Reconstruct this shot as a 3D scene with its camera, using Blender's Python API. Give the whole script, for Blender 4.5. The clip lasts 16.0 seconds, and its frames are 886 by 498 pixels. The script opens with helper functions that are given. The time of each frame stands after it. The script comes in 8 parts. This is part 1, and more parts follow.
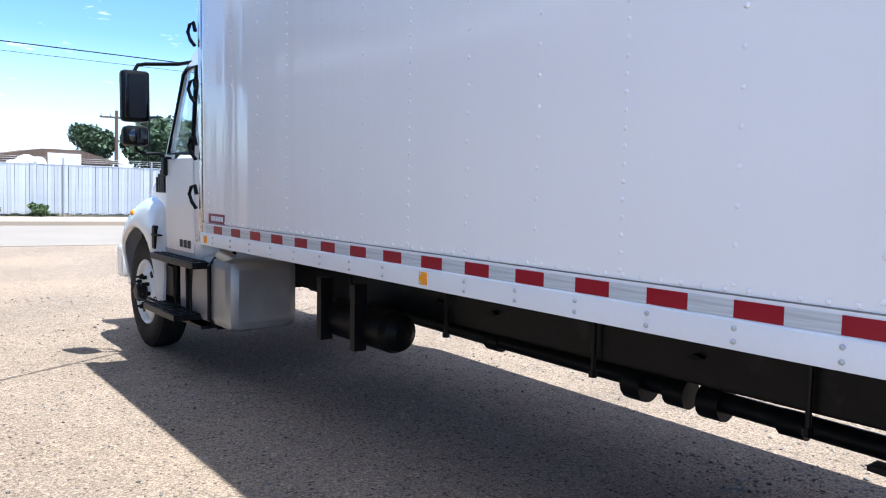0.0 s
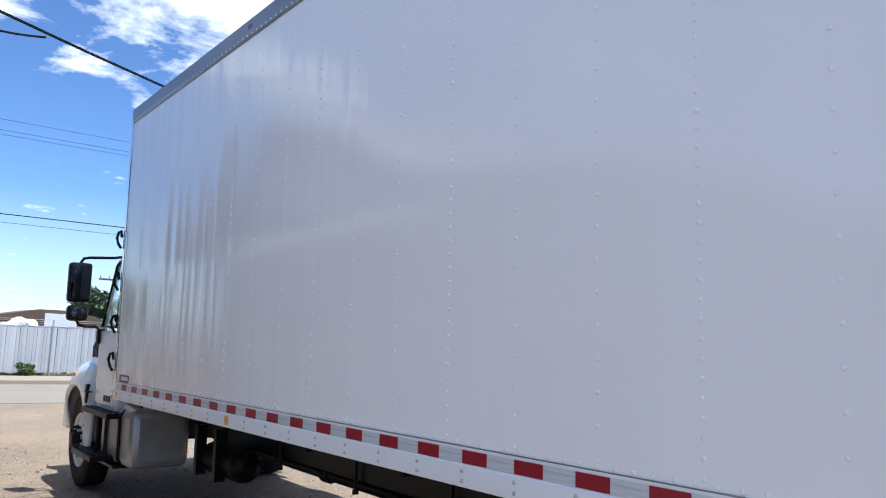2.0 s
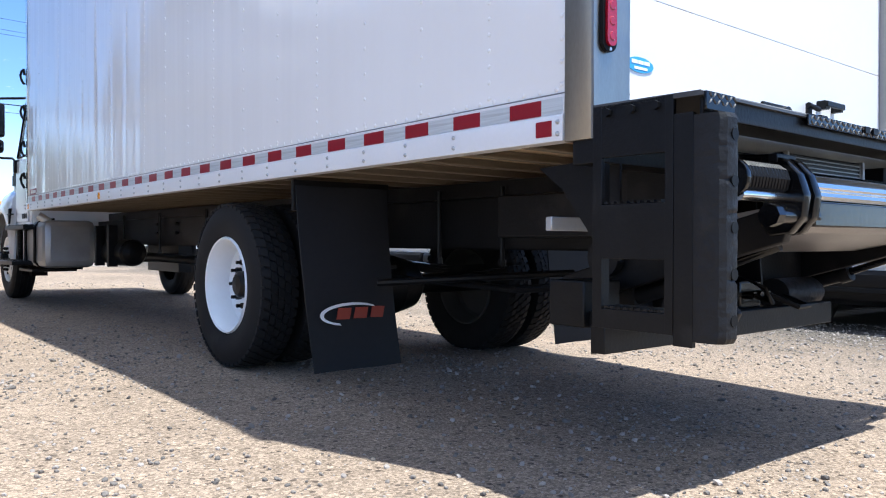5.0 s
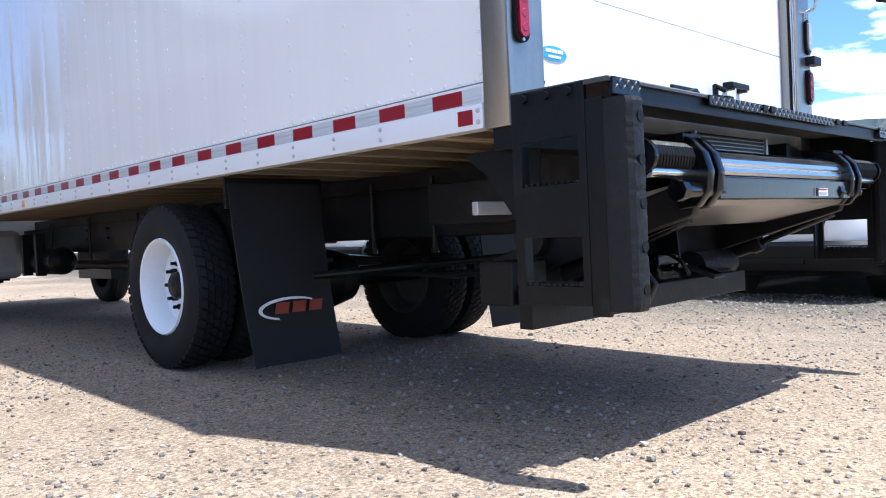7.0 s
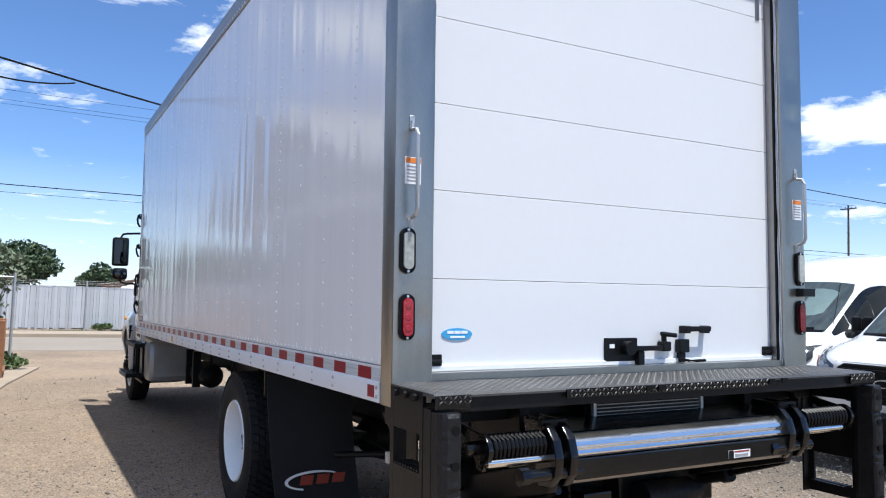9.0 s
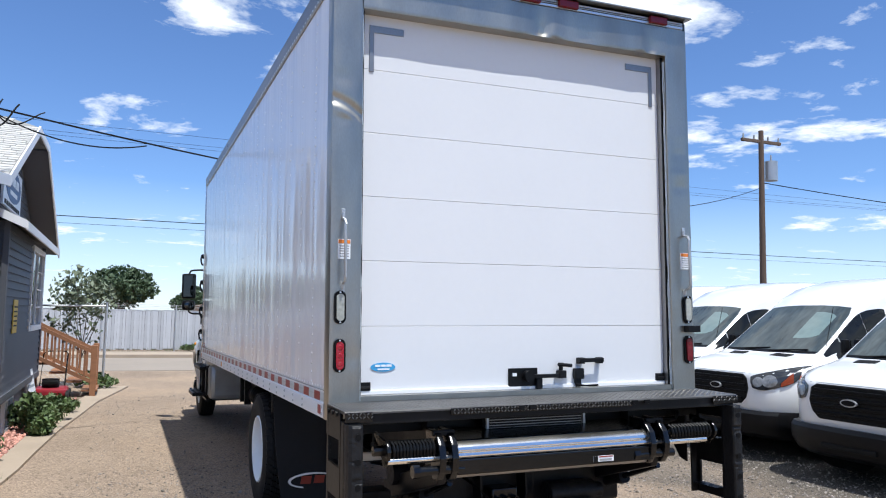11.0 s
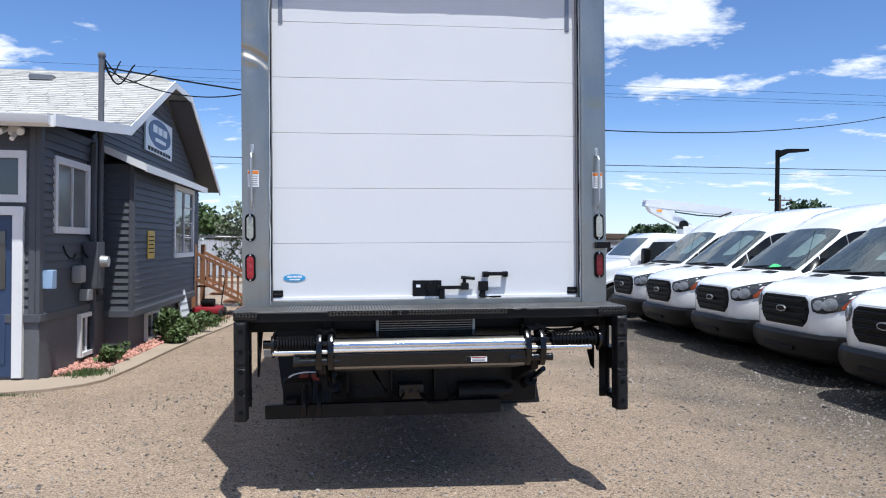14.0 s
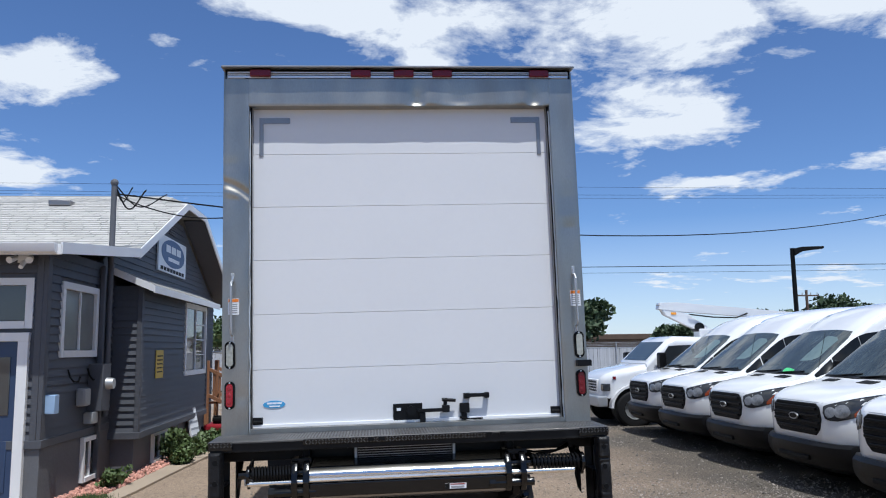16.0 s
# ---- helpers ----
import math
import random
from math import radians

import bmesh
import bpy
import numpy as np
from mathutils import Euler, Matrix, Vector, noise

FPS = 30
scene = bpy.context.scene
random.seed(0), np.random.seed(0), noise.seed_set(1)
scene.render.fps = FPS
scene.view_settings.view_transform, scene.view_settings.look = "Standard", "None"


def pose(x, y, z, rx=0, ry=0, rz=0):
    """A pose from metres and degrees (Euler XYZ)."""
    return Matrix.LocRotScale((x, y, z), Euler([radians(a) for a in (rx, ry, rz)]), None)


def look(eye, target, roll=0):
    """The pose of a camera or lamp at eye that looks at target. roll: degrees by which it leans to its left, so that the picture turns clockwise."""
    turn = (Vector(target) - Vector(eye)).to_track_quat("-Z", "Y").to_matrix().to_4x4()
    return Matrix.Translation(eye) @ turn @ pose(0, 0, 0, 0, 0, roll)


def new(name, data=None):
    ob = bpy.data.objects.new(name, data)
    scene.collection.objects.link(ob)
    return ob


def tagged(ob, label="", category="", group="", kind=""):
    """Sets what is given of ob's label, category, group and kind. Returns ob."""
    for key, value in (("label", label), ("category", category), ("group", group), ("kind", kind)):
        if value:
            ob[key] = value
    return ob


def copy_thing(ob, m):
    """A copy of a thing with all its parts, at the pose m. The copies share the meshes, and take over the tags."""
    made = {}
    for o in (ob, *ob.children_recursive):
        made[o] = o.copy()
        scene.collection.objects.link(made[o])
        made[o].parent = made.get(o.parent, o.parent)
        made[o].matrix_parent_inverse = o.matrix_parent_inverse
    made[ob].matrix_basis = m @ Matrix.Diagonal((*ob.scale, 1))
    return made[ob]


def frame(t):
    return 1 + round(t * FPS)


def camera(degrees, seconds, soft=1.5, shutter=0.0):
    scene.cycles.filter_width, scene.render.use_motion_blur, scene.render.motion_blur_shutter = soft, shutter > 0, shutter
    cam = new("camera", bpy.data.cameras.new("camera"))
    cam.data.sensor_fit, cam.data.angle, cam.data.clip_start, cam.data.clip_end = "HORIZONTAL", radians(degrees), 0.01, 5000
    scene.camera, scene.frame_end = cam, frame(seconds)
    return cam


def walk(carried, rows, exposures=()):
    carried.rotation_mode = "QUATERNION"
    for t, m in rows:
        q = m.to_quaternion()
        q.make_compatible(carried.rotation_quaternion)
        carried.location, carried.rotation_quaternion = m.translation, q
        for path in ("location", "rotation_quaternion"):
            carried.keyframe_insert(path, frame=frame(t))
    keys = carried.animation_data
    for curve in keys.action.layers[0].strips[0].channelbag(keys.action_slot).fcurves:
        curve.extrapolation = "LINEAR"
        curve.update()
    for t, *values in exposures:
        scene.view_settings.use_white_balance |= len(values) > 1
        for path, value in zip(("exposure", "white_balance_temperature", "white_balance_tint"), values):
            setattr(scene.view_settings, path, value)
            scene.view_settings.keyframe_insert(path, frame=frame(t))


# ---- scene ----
cam = camera(59.7, 16.0, 1.1)
PATH = [
    (0, (-2.02, 2.528, 1.567), (-0.797, 4.103, 1.405), 2.2),
    (0.5, (-2.05, 2.002, 1.652), (-0.834, 3.579, 1.839), 1.6),
    (1, (-2.116, 1.429, 1.754), (-0.932, 3.002, 2.101), 1.2),
    (1.5, (-2.125, 0.894, 1.754), (-0.956, 2.479, 2.103), 1.8),
    (2, (-2.014, 0.375, 1.697), (-0.814, 1.956, 1.944), 2.3),
    (2.5, (-1.946, -0.152, 1.644), (-0.68, 1.394, 1.727), 2.1),
    (3, (-1.862, -0.641, 1.556), (-0.561, 0.878, 1.543), 2.5),
    (3.5, (-1.884, -1.106, 1.453), (-0.592, 0.421, 1.41), 2.9),
    (4, (-1.881, -1.446, 1.37), (-0.604, 0.093, 1.32), 2.4),
    (4.5, (-1.884, -1.583, 1.094), (-0.615, -0.037, 1.082), 2.4),
    (4.7, (-1.897, -1.551, 0.918), (-0.631, -0.002, 0.905), 1.8),
    (6.8, (-1.979, -1.58, 0.665), (-0.618, -0.115, 0.66), -1.7),
    (7, (-1.965, -1.649, 0.803), (-0.571, -0.216, 0.771), -1.5),
    (7.5, (-1.826, -1.884, 1.331), (-0.243, -0.668, 1.208), -0.5),
    (8, (-1.634, -2.108, 1.512), (-0.201, -0.713, 1.515), -0.0),
    (8.5, (-1.57, -2.501, 1.554), (-0.459, -0.843, 1.678), 0.7),
    (9, (-1.378, -2.893, 1.602), (-0.425, -1.14, 1.742), 1.8),
    (9.2, (-1.318, -3.052, 1.631), (-0.389, -1.288, 1.794), 2.1),
    (11.3, (-1.045, -4.528, 1.777), (-0.32, -2.672, 1.942), 0.6),
    (11.5, (-0.968, -4.631, 1.777), (-0.263, -2.764, 1.9), 0.4),
    (12, (-0.612, -4.902, 1.726), (0.031, -3.008, 1.768), 0.4),
    (12.5, (-0.233, -5.14, 1.71), (0.32, -3.218, 1.697), 0.9),
    (13, (0.135, -5.278, 1.719), (0.579, -3.328, 1.677), 1.4),
    (13.5, (0.515, -5.332, 1.704), (0.851, -3.361, 1.662), 1.3),
    (14, (0.698, -5.469, 1.715), (0.946, -3.484, 1.704), 0.7),
    (14.5, (0.843, -5.54, 1.763), (1.051, -3.552, 1.828), -0.8),
    (15, (0.956, -5.556, 1.83), (1.146, -3.578, 2.06), -2.0),
    (15.5, (0.989, -5.572, 1.839), (1.176, -3.604, 2.142), -1.6),
    (16, (1.033, -5.561, 1.841), (1.214, -3.585, 2.098), -0.8),
]
LIGHT = [(0, 1.22, 5600, 5), (0.5, 0.95, 5650, 5), (1.5, 0.5, 5750, 4), (2.5, 0.92, 5850, 4), (3.5, 1.04, 5800, 5), (4.7, 1.12, 5800, 5), (7, 1.22, 5750, 6), (7.5, 0.98, 5700, 6), (8, 0.72, 5900, 6), (9, 0.58, 6050, 6), (12.5, 0.45, 6050, 7), (14.5, 0.34, 6000, 7), (16, 0.08, 5950, 7)]
walk(cam, [(t, look(eye, target, roll)) for t, eye, target, roll in PATH], LIGHT)

# ---------------------------------------------------------------- world, sun, exposure
SUN = Vector((0.107, -0.309, 0.945)).normalized()
world = bpy.data.worlds.new("sky")
scene.world = world
world.use_nodes = True
wt = world.node_tree
wt.nodes.clear()


def wnode(kind, **kw):
    n = wt.nodes.new(kind)
    for k, v in kw.items():
        n.inputs[k].default_value = v
    return n


sky = wt.nodes.new("ShaderNodeTexSky")
sky.sky_type = "NISHITA"
sky.sun_disc = False
sky.sun_elevation = math.asin(SUN.z)
sky.sun_rotation = math.atan2(SUN.x, SUN.y)
sky.altitude = 1500
sky.air_density = 1.0
sky.dust_density = 0.25
sky.ozone_density = 2.0
geo = wt.nodes.new("ShaderNodeTexCoord")
sep = wt.nodes.new("ShaderNodeSeparateXYZ")
wt.links.new(geo.outputs["Generated"], sep.inputs[0])
# clouds lie on a flat layer: direction divided by its height
lift = wt.nodes.new("ShaderNodeMath")
lift.operation = "MAXIMUM"
lift.inputs[1].default_value = 0.03
wt.links.new(sep.outputs["Z"], lift.inputs[0])
lift2 = wt.nodes.new("ShaderNodeMath")
lift2.operation = "ADD"
lift2.inputs[1].default_value = 0.10
wt.links.new(lift.outputs[0], lift2.inputs[0])
div = wt.nodes.new("ShaderNodeVectorMath")
div.operation = "DIVIDE"
comb = wt.nodes.new("ShaderNodeCombineXYZ")
for i in range(3):
    wt.links.new(lift2.outputs[0], comb.inputs[i])
wt.links.new(geo.outputs["Generated"], div.inputs[0])
wt.links.new(comb.outputs[0], div.inputs[1])
shift = wt.nodes.new("ShaderNodeVectorMath")
shift.operation = "ADD"
shift.inputs[1].default_value = (3.1, 1.35, 0.0)
wt.links.new(div.outputs[0], shift.inputs[0])
cl = wnode("ShaderNodeTexNoise", Scale=1.7, Detail=13.0, Roughness=0.6, Distortion=0.35)
wt.links.new(shift.outputs[0], cl.inputs["Vector"])
ramp = wt.nodes.new("ShaderNodeValToRGB")
ramp.color_ramp.elements[0].position = 0.605
ramp.color_ramp.elements[1].position = 0.73
# banks of cloud by heading and height in degrees, with their half widths; unseen broken cloud added overhead to
# brighten the truck side
def wmath(op, a, b=None):
    n = wt.nodes.new("ShaderNodeMath")
    n.operation = op
    for i, v in enumerate((a, b)):
        if v is None:
            continue
        if isinstance(v, (int, float)):
            n.inputs[i].default_value = v
        else:
            wt.links.new(v, n.inputs[i])
    return n.outputs[0]


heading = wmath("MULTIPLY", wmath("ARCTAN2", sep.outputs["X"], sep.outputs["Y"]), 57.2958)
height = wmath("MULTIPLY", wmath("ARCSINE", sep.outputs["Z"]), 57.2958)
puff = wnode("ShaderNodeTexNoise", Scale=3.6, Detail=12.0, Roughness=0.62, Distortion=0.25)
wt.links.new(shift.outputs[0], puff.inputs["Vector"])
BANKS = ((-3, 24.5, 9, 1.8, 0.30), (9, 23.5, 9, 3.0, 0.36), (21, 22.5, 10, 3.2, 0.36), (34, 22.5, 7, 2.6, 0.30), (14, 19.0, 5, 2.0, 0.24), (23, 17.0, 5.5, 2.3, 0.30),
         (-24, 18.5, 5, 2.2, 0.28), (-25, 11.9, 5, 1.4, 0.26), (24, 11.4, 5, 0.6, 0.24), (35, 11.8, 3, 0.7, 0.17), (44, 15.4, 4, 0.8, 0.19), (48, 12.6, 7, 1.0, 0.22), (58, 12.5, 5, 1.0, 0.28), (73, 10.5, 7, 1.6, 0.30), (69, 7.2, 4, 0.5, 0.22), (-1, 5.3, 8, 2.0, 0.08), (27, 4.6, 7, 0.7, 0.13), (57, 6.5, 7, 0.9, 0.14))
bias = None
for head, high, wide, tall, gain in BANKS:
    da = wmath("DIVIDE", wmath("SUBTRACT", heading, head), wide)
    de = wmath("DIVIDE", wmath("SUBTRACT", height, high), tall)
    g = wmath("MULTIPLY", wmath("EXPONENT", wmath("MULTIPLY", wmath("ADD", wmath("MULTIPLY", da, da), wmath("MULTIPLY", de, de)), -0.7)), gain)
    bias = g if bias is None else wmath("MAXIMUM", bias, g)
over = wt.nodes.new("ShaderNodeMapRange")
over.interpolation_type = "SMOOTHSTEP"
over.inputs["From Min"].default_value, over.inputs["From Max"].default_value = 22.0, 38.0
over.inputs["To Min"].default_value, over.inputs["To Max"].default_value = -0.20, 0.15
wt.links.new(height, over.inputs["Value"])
grain = wmath("SUBTRACT", wmath("ADD", wmath("MULTIPLY", cl.outputs["Fac"], 0.75), wmath("MULTIPLY", puff.outputs["Fac"], 0.75)), 0.25)
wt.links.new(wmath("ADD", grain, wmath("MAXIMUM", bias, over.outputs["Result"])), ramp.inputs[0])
# a band of pale cloud low over the horizon
band = wt.nodes.new("ShaderNodeMapRange")
band.inputs["From Min"].default_value = 0.02
band.inputs["From Max"].default_value = 0.16
band.inputs["To Min"].default_value = 0.42
band.inputs["To Max"].default_value = 0.0
wt.links.new(sep.outputs["Z"], band.inputs["Value"])
mx = wt.nodes.new("ShaderNodeMath")
mx.operation = "MAXIMUM"
wt.links.new(ramp.outputs["Color"], mx.inputs[0])
wt.links.new(band.outputs["Result"], mx.inputs[1])
mix = wt.nodes.new("ShaderNodeMix")
mix.data_type = "RGBA"
wt.links.new(mx.outputs[0], mix.inputs["Factor"])
blue = wt.nodes.new("ShaderNodeVectorMath")
blue.operation = "MULTIPLY"
blue.inputs[1].default_value = (0.71, 0.81, 1.0)
wt.links.new(sky.outputs["Color"], blue.inputs[0])
wt.links.new(blue.outputs[0], mix.inputs["A"])
mix.inputs["B"].default_value = (6.9, 7.0, 7.3, 1)
bg = wnode("ShaderNodeBackground", Strength=0.115)
wt.links.new(mix.outputs["Result"], bg.inputs["Color"])
wo = wt.nodes.new("ShaderNodeOutputWorld")
wt.links.new(bg.outputs[0], wo.inputs["Surface"])

sun = new("sun", bpy.data.lights.new("sun", "SUN"))
sun.data.energy = 4.2
sun.data.angle = radians(0.53)
sun.data.color = (1.0, 0.955, 0.89)
sun.matrix_world = look(SUN * 50, (0, 0, 0))

# ---------------------------------------------------------------- materials


def mat(name, rgb, rough=0.6, metal=0.0, vary=0.12, scale=3.0, fine=60.0, bump=0.0, bump_scale=80.0, spec=0.5, coat=0.0,
        stretch=(1, 1, 1), stain=None, stain_at=(0.55, 0.75), per_object=0.0, rough_vary=0.1, emit=None):
    """A surface with variation at two scales, fine relief and, if given, stains of another colour."""
    m = bpy.data.materials.new(name)
    m.use_nodes = True
    nt = m.node_tree
    p = nt.nodes["Principled BSDF"]
    co = nt.nodes.new("ShaderNodeTexCoord")
    mp = nt.nodes.new("ShaderNodeMapping")
    mp.inputs["Scale"].default_value = stretch
    nt.links.new(co.outputs["Object"], mp.inputs[0])

    def noise_at(s, detail):
        n = nt.nodes.new("ShaderNodeTexNoise")
        n.inputs["Scale"].default_value = s
        n.inputs["Detail"].default_value = detail
        nt.links.new(mp.outputs[0], n.inputs["Vector"])
        return n.outputs["Fac"]

    def math_node(op, a, b):
        n = nt.nodes.new("ShaderNodeMath")
        n.operation = op
        for i, v in enumerate((a, b)):
            if isinstance(v, (int, float)):
                n.inputs[i].default_value = v
            else:
                nt.links.new(v, n.inputs[i])
        return n.outputs[0]

    big, small = noise_at(scale, 5), noise_at(fine, 4)
    f = math_node("ADD", math_node("MULTIPLY", big, 1.3), math_node("MULTIPLY", small, 0.7))
    f = math_node("ADD", math_node("MULTIPLY", math_node("SUBTRACT", f, 1.0), 2.0 * vary), 1.0)
    if per_object:
        oi = nt.nodes.new("ShaderNodeObjectInfo")
        f = math_node("MULTIPLY", f, math_node("ADD", math_node("MULTIPLY", oi.outputs["Random"], 2 * per_object), 1 - per_object))
    v = nt.nodes.new("ShaderNodeVectorMath")
    v.operation = "SCALE"
    v.inputs[0].default_value = rgb
    nt.links.new(f, v.inputs["Scale"])
    colour = v.outputs[0]
    if stain:
        r = nt.nodes.new("ShaderNodeMapRange")
        r.inputs["From Min"].default_value, r.inputs["From Max"].default_value = stain_at
        nt.links.new(noise_at(scale * 0.6, 8), r.inputs["Value"])
        mxn = nt.nodes.new("ShaderNodeMix")
        mxn.data_type = "RGBA"
        nt.links.new(r.outputs[0], mxn.inputs["Factor"])
        nt.links.new(colour, mxn.inputs["A"])
        mxn.inputs["B"].default_value = (*stain, 1)
        colour = mxn.outputs["Result"]
    nt.links.new(colour, p.inputs["Base Color"])
    p.inputs["Metallic"].default_value = metal
    p.inputs["Specular IOR Level"].default_value = spec
    p.inputs["Coat Weight"].default_value = coat
    p.inputs["Coat Roughness"].default_value = 0.08
    rr = math_node("ADD", math_node("MULTIPLY", math_node("SUBTRACT", big, 0.5), 2 * rough_vary * rough), rough)
    nt.links.new(rr, p.inputs["Roughness"])
    if bump:
        b = nt.nodes.new("ShaderNodeBump")
        b.inputs["Strength"].default_value = 1.0
        b.inputs["Distance"].default_value = bump
        nt.links.new(noise_at(bump_scale, 6), b.inputs["Height"])
        nt.links.new(b.outputs[0], p.inputs["Normal"])
    if emit:
        p.inputs["Emission Color"].default_value = (*emit[:3], 1)
        p.inputs["Emission Strength"].default_value = emit[3]
    return m


def glass(name, rgb=(0.9, 0.95, 0.95), rough=0.02):
    m = bpy.data.materials.new(name)
    m.use_nodes = True
    p = m.node_tree.nodes["Principled BSDF"]
    p.inputs["Base Color"].default_value = (*rgb, 1)
    p.inputs["Transmission Weight"].default_value = 1.0
    p.inputs["Roughness"].default_value = rough
    p.inputs["IOR"].default_value = 1.45
    return m


def wavy_panel(name):
    """White painted aluminium sheet, slightly quilted, with long upright waves in its gloss."""
    m = mat(name, (0.86, 0.86, 0.86), rough=0.13, vary=0.012, scale=0.8, fine=30, spec=0.85, rough_vary=0.25)
    nt = m.node_tree
    p = nt.nodes["Principled BSDF"]
    co = nt.nodes.new("ShaderNodeTexCoord")
    heights = []
    for st, sc, amp in (((1, 1, 0.05), 4.2, 0.010), ((1, 1, 0.6), 0.9, 0.020), ((1, 1, 0.04), 9.0, 0.0028), ((1, 1, 0.05), 22.0, 0.0004)):
        mp = nt.nodes.new("ShaderNodeMapping")
        mp.inputs["Scale"].default_value = st
        nt.links.new(co.outputs["Object"], mp.inputs[0])
        n = nt.nodes.new("ShaderNodeTexNoise")
        n.inputs["Scale"].default_value = sc
        n.inputs["Detail"].default_value = 1.5
        nt.links.new(mp.outputs[0], n.inputs["Vector"])
        k = nt.nodes.new("ShaderNodeMath")
        k.operation = "MULTIPLY"
        k.inputs[1].default_value = amp
        nt.links.new(n.outputs["Fac"], k.inputs[0])
        heights.append(k.outputs[0])
    total = heights[0]
    for h in heights[1:]:
        a = nt.nodes.new("ShaderNodeMath")
        nt.links.new(total, a.inputs[0])
        nt.links.new(h, a.inputs[1])
        total = a.outputs[0]
    b = nt.nodes.new("ShaderNodeBump")
    b.inputs["Distance"].default_value = 1.0
    b.inputs["Strength"].default_value = 1.0
    nt.links.new(total, b.inputs["Height"])
    nt.links.new(b.outputs[0], p.inputs["Normal"])
    return m


M = {}
M["panel"] = wavy_panel("white aluminium panel")
M["door_white"] = mat("white door skin", (0.72, 0.72, 0.73), 0.38, vary=0.02, scale=1.5, fine=25, bump=0.0006, bump_scale=9, stain=(0.74, 0.74, 0.75), stain_at=(0.6, 0.85))
M["alu"] = mat("brushed aluminium", (0.72, 0.73, 0.75), 0.36, 0.85, vary=0.08, fine=120, bump=0.0004, bump_scale=30)
# aluminium with the top rail's shade and dark reflections put into its colour
M["rail_dark"] = mat("darkened grey aluminium", (0.30, 0.29, 0.285), 0.4, 0.9, vary=0.15, fine=80, bump=0.0006, bump_scale=20)
M["alu_white"] = mat("white rail", (0.80, 0.80, 0.81), 0.35, 0.1, vary=0.04, fine=60)
M["steel"] = mat("stainless steel", (0.385, 0.365, 0.325), 0.36, 1.0, vary=0.16, scale=5.0, fine=140, bump=0.0016, bump_scale=6, stretch=(1, 1, 0.3), rough_vary=0.35, stain=(0.27, 0.258, 0.23), stain_at=(0.5, 0.75))
M["chrome"] = mat("polished steel", (0.84, 0.82, 0.78), 0.19, 1.0, vary=0.05, bump=0.0015, bump_scale=3, rough_vary=0.4)
M["black_steel"] = mat("black painted steel", (0.0062, 0.0063, 0.0071), 0.40, vary=0.4, scale=6, fine=60, bump=0.0012, bump_scale=70, stain=(0.030, 0.029, 0.028), stain_at=(0.58, 0.80), spec=0.22)
M["gloss_black"] = mat("glossy black paint", (0.004, 0.004, 0.0045), 0.17, vary=0.3, scale=6, fine=40, bump=0.0012, bump_scale=40, spec=0.45, rough_vary=0.4)
M["worn_tread"] = mat("worn black tread plate", (0.085, 0.083, 0.082), 0.44, 0.6, vary=0.4, scale=3, fine=60, bump=0.0006, bump_scale=80, stain=(0.15, 0.146, 0.142), stain_at=(0.5, 0.8))
M["slat_backing"] = mat("dark backing sheet behind the slats", (0.09, 0.09, 0.088), 0.7, vary=0.3, scale=2, fine=30)
M["rough_black"] = mat("chipped black steel", (0.008, 0.008, 0.009), 0.5, vary=0.4, scale=8, fine=40, bump=0.006, bump_scale=28, stain=(0.035, 0.033, 0.03), stain_at=(0.6, 0.8), spec=0.3)
M["black_plastic"] = mat("black plastic", (0.0065, 0.0065, 0.007), 0.4, vary=0.2, bump=0.0002, bump_scale=400, spec=0.12)
M["rubber"] = mat("tyre rubber", (0.014, 0.014, 0.015), 0.72, vary=0.25, scale=6, fine=90, bump=0.0006, bump_scale=120, stain=(0.045, 0.042, 0.037), stain_at=(0.62, 0.9), spec=0.2)
M["flap"] = mat("black mud flap", (0.016, 0.018, 0.022), 0.55, vary=0.2, scale=2, fine=30, stain=(0.035, 0.035, 0.036), stain_at=(0.6, 0.85), bump=0.004, bump_scale=2.5, spec=0.2)
M["rim_white"] = mat("white rim paint", (0.80, 0.82, 0.84), 0.35, vary=0.05, fine=40, stain=(0.5, 0.48, 0.45), stain_at=(0.68, 0.95))
M["rim_dark"] = mat("dark inner rim", (0.06, 0.058, 0.055), 0.7, vary=0.2)
M["red_tape"] = mat("red reflective tape", (0.25, 0.006, 0.016), 0.3, vary=0.12, fine=150)
M["white_tape"] = mat("silver reflective tape", (0.60, 0.64, 0.67), 0.3, 0.2, vary=0.28, scale=5, fine=9, stretch=(1, 0.6, 28))
M["amber"] = mat("amber plastic", (0.85, 0.33, 0.02), 0.25)
M["red_lens"] = mat("red lamp lens", (0.29, 0.004, 0.016), 0.12, vary=0.35, fine=45, bump=0.003, bump_scale=45, coat=0.6)
M["dark_red"] = mat("dark red lens", (0.16, 0.006, 0.012), 0.2, vary=0.2, fine=45)
M["clear_lens"] = mat("clear lamp lens", (0.33, 0.335, 0.30), 0.14, vary=0.6, fine=40, bump=0.003, bump_scale=60, coat=0.6)
M["cab_white"] = mat("white cab paint", (0.80, 0.81, 0.82), 0.22, vary=0.015, coat=0.7)
M["dark_glass"] = mat("tinted window glass", (0.03, 0.035, 0.04), 0.04, vary=0.1, spec=0.9)
M["mirror"] = mat("dark mirror glass", (0.07, 0.075, 0.08), 0.03, 1.0, vary=0.0)
M["member"] = mat("grey-tan cross member", (0.20, 0.17, 0.13), 0.7, vary=0.2)
M["wood_floor"] = mat("laminated floor", (0.60, 0.45, 0.29), 0.6, vary=0.2, scale=2, fine=20, stretch=(0.3, 4, 1))
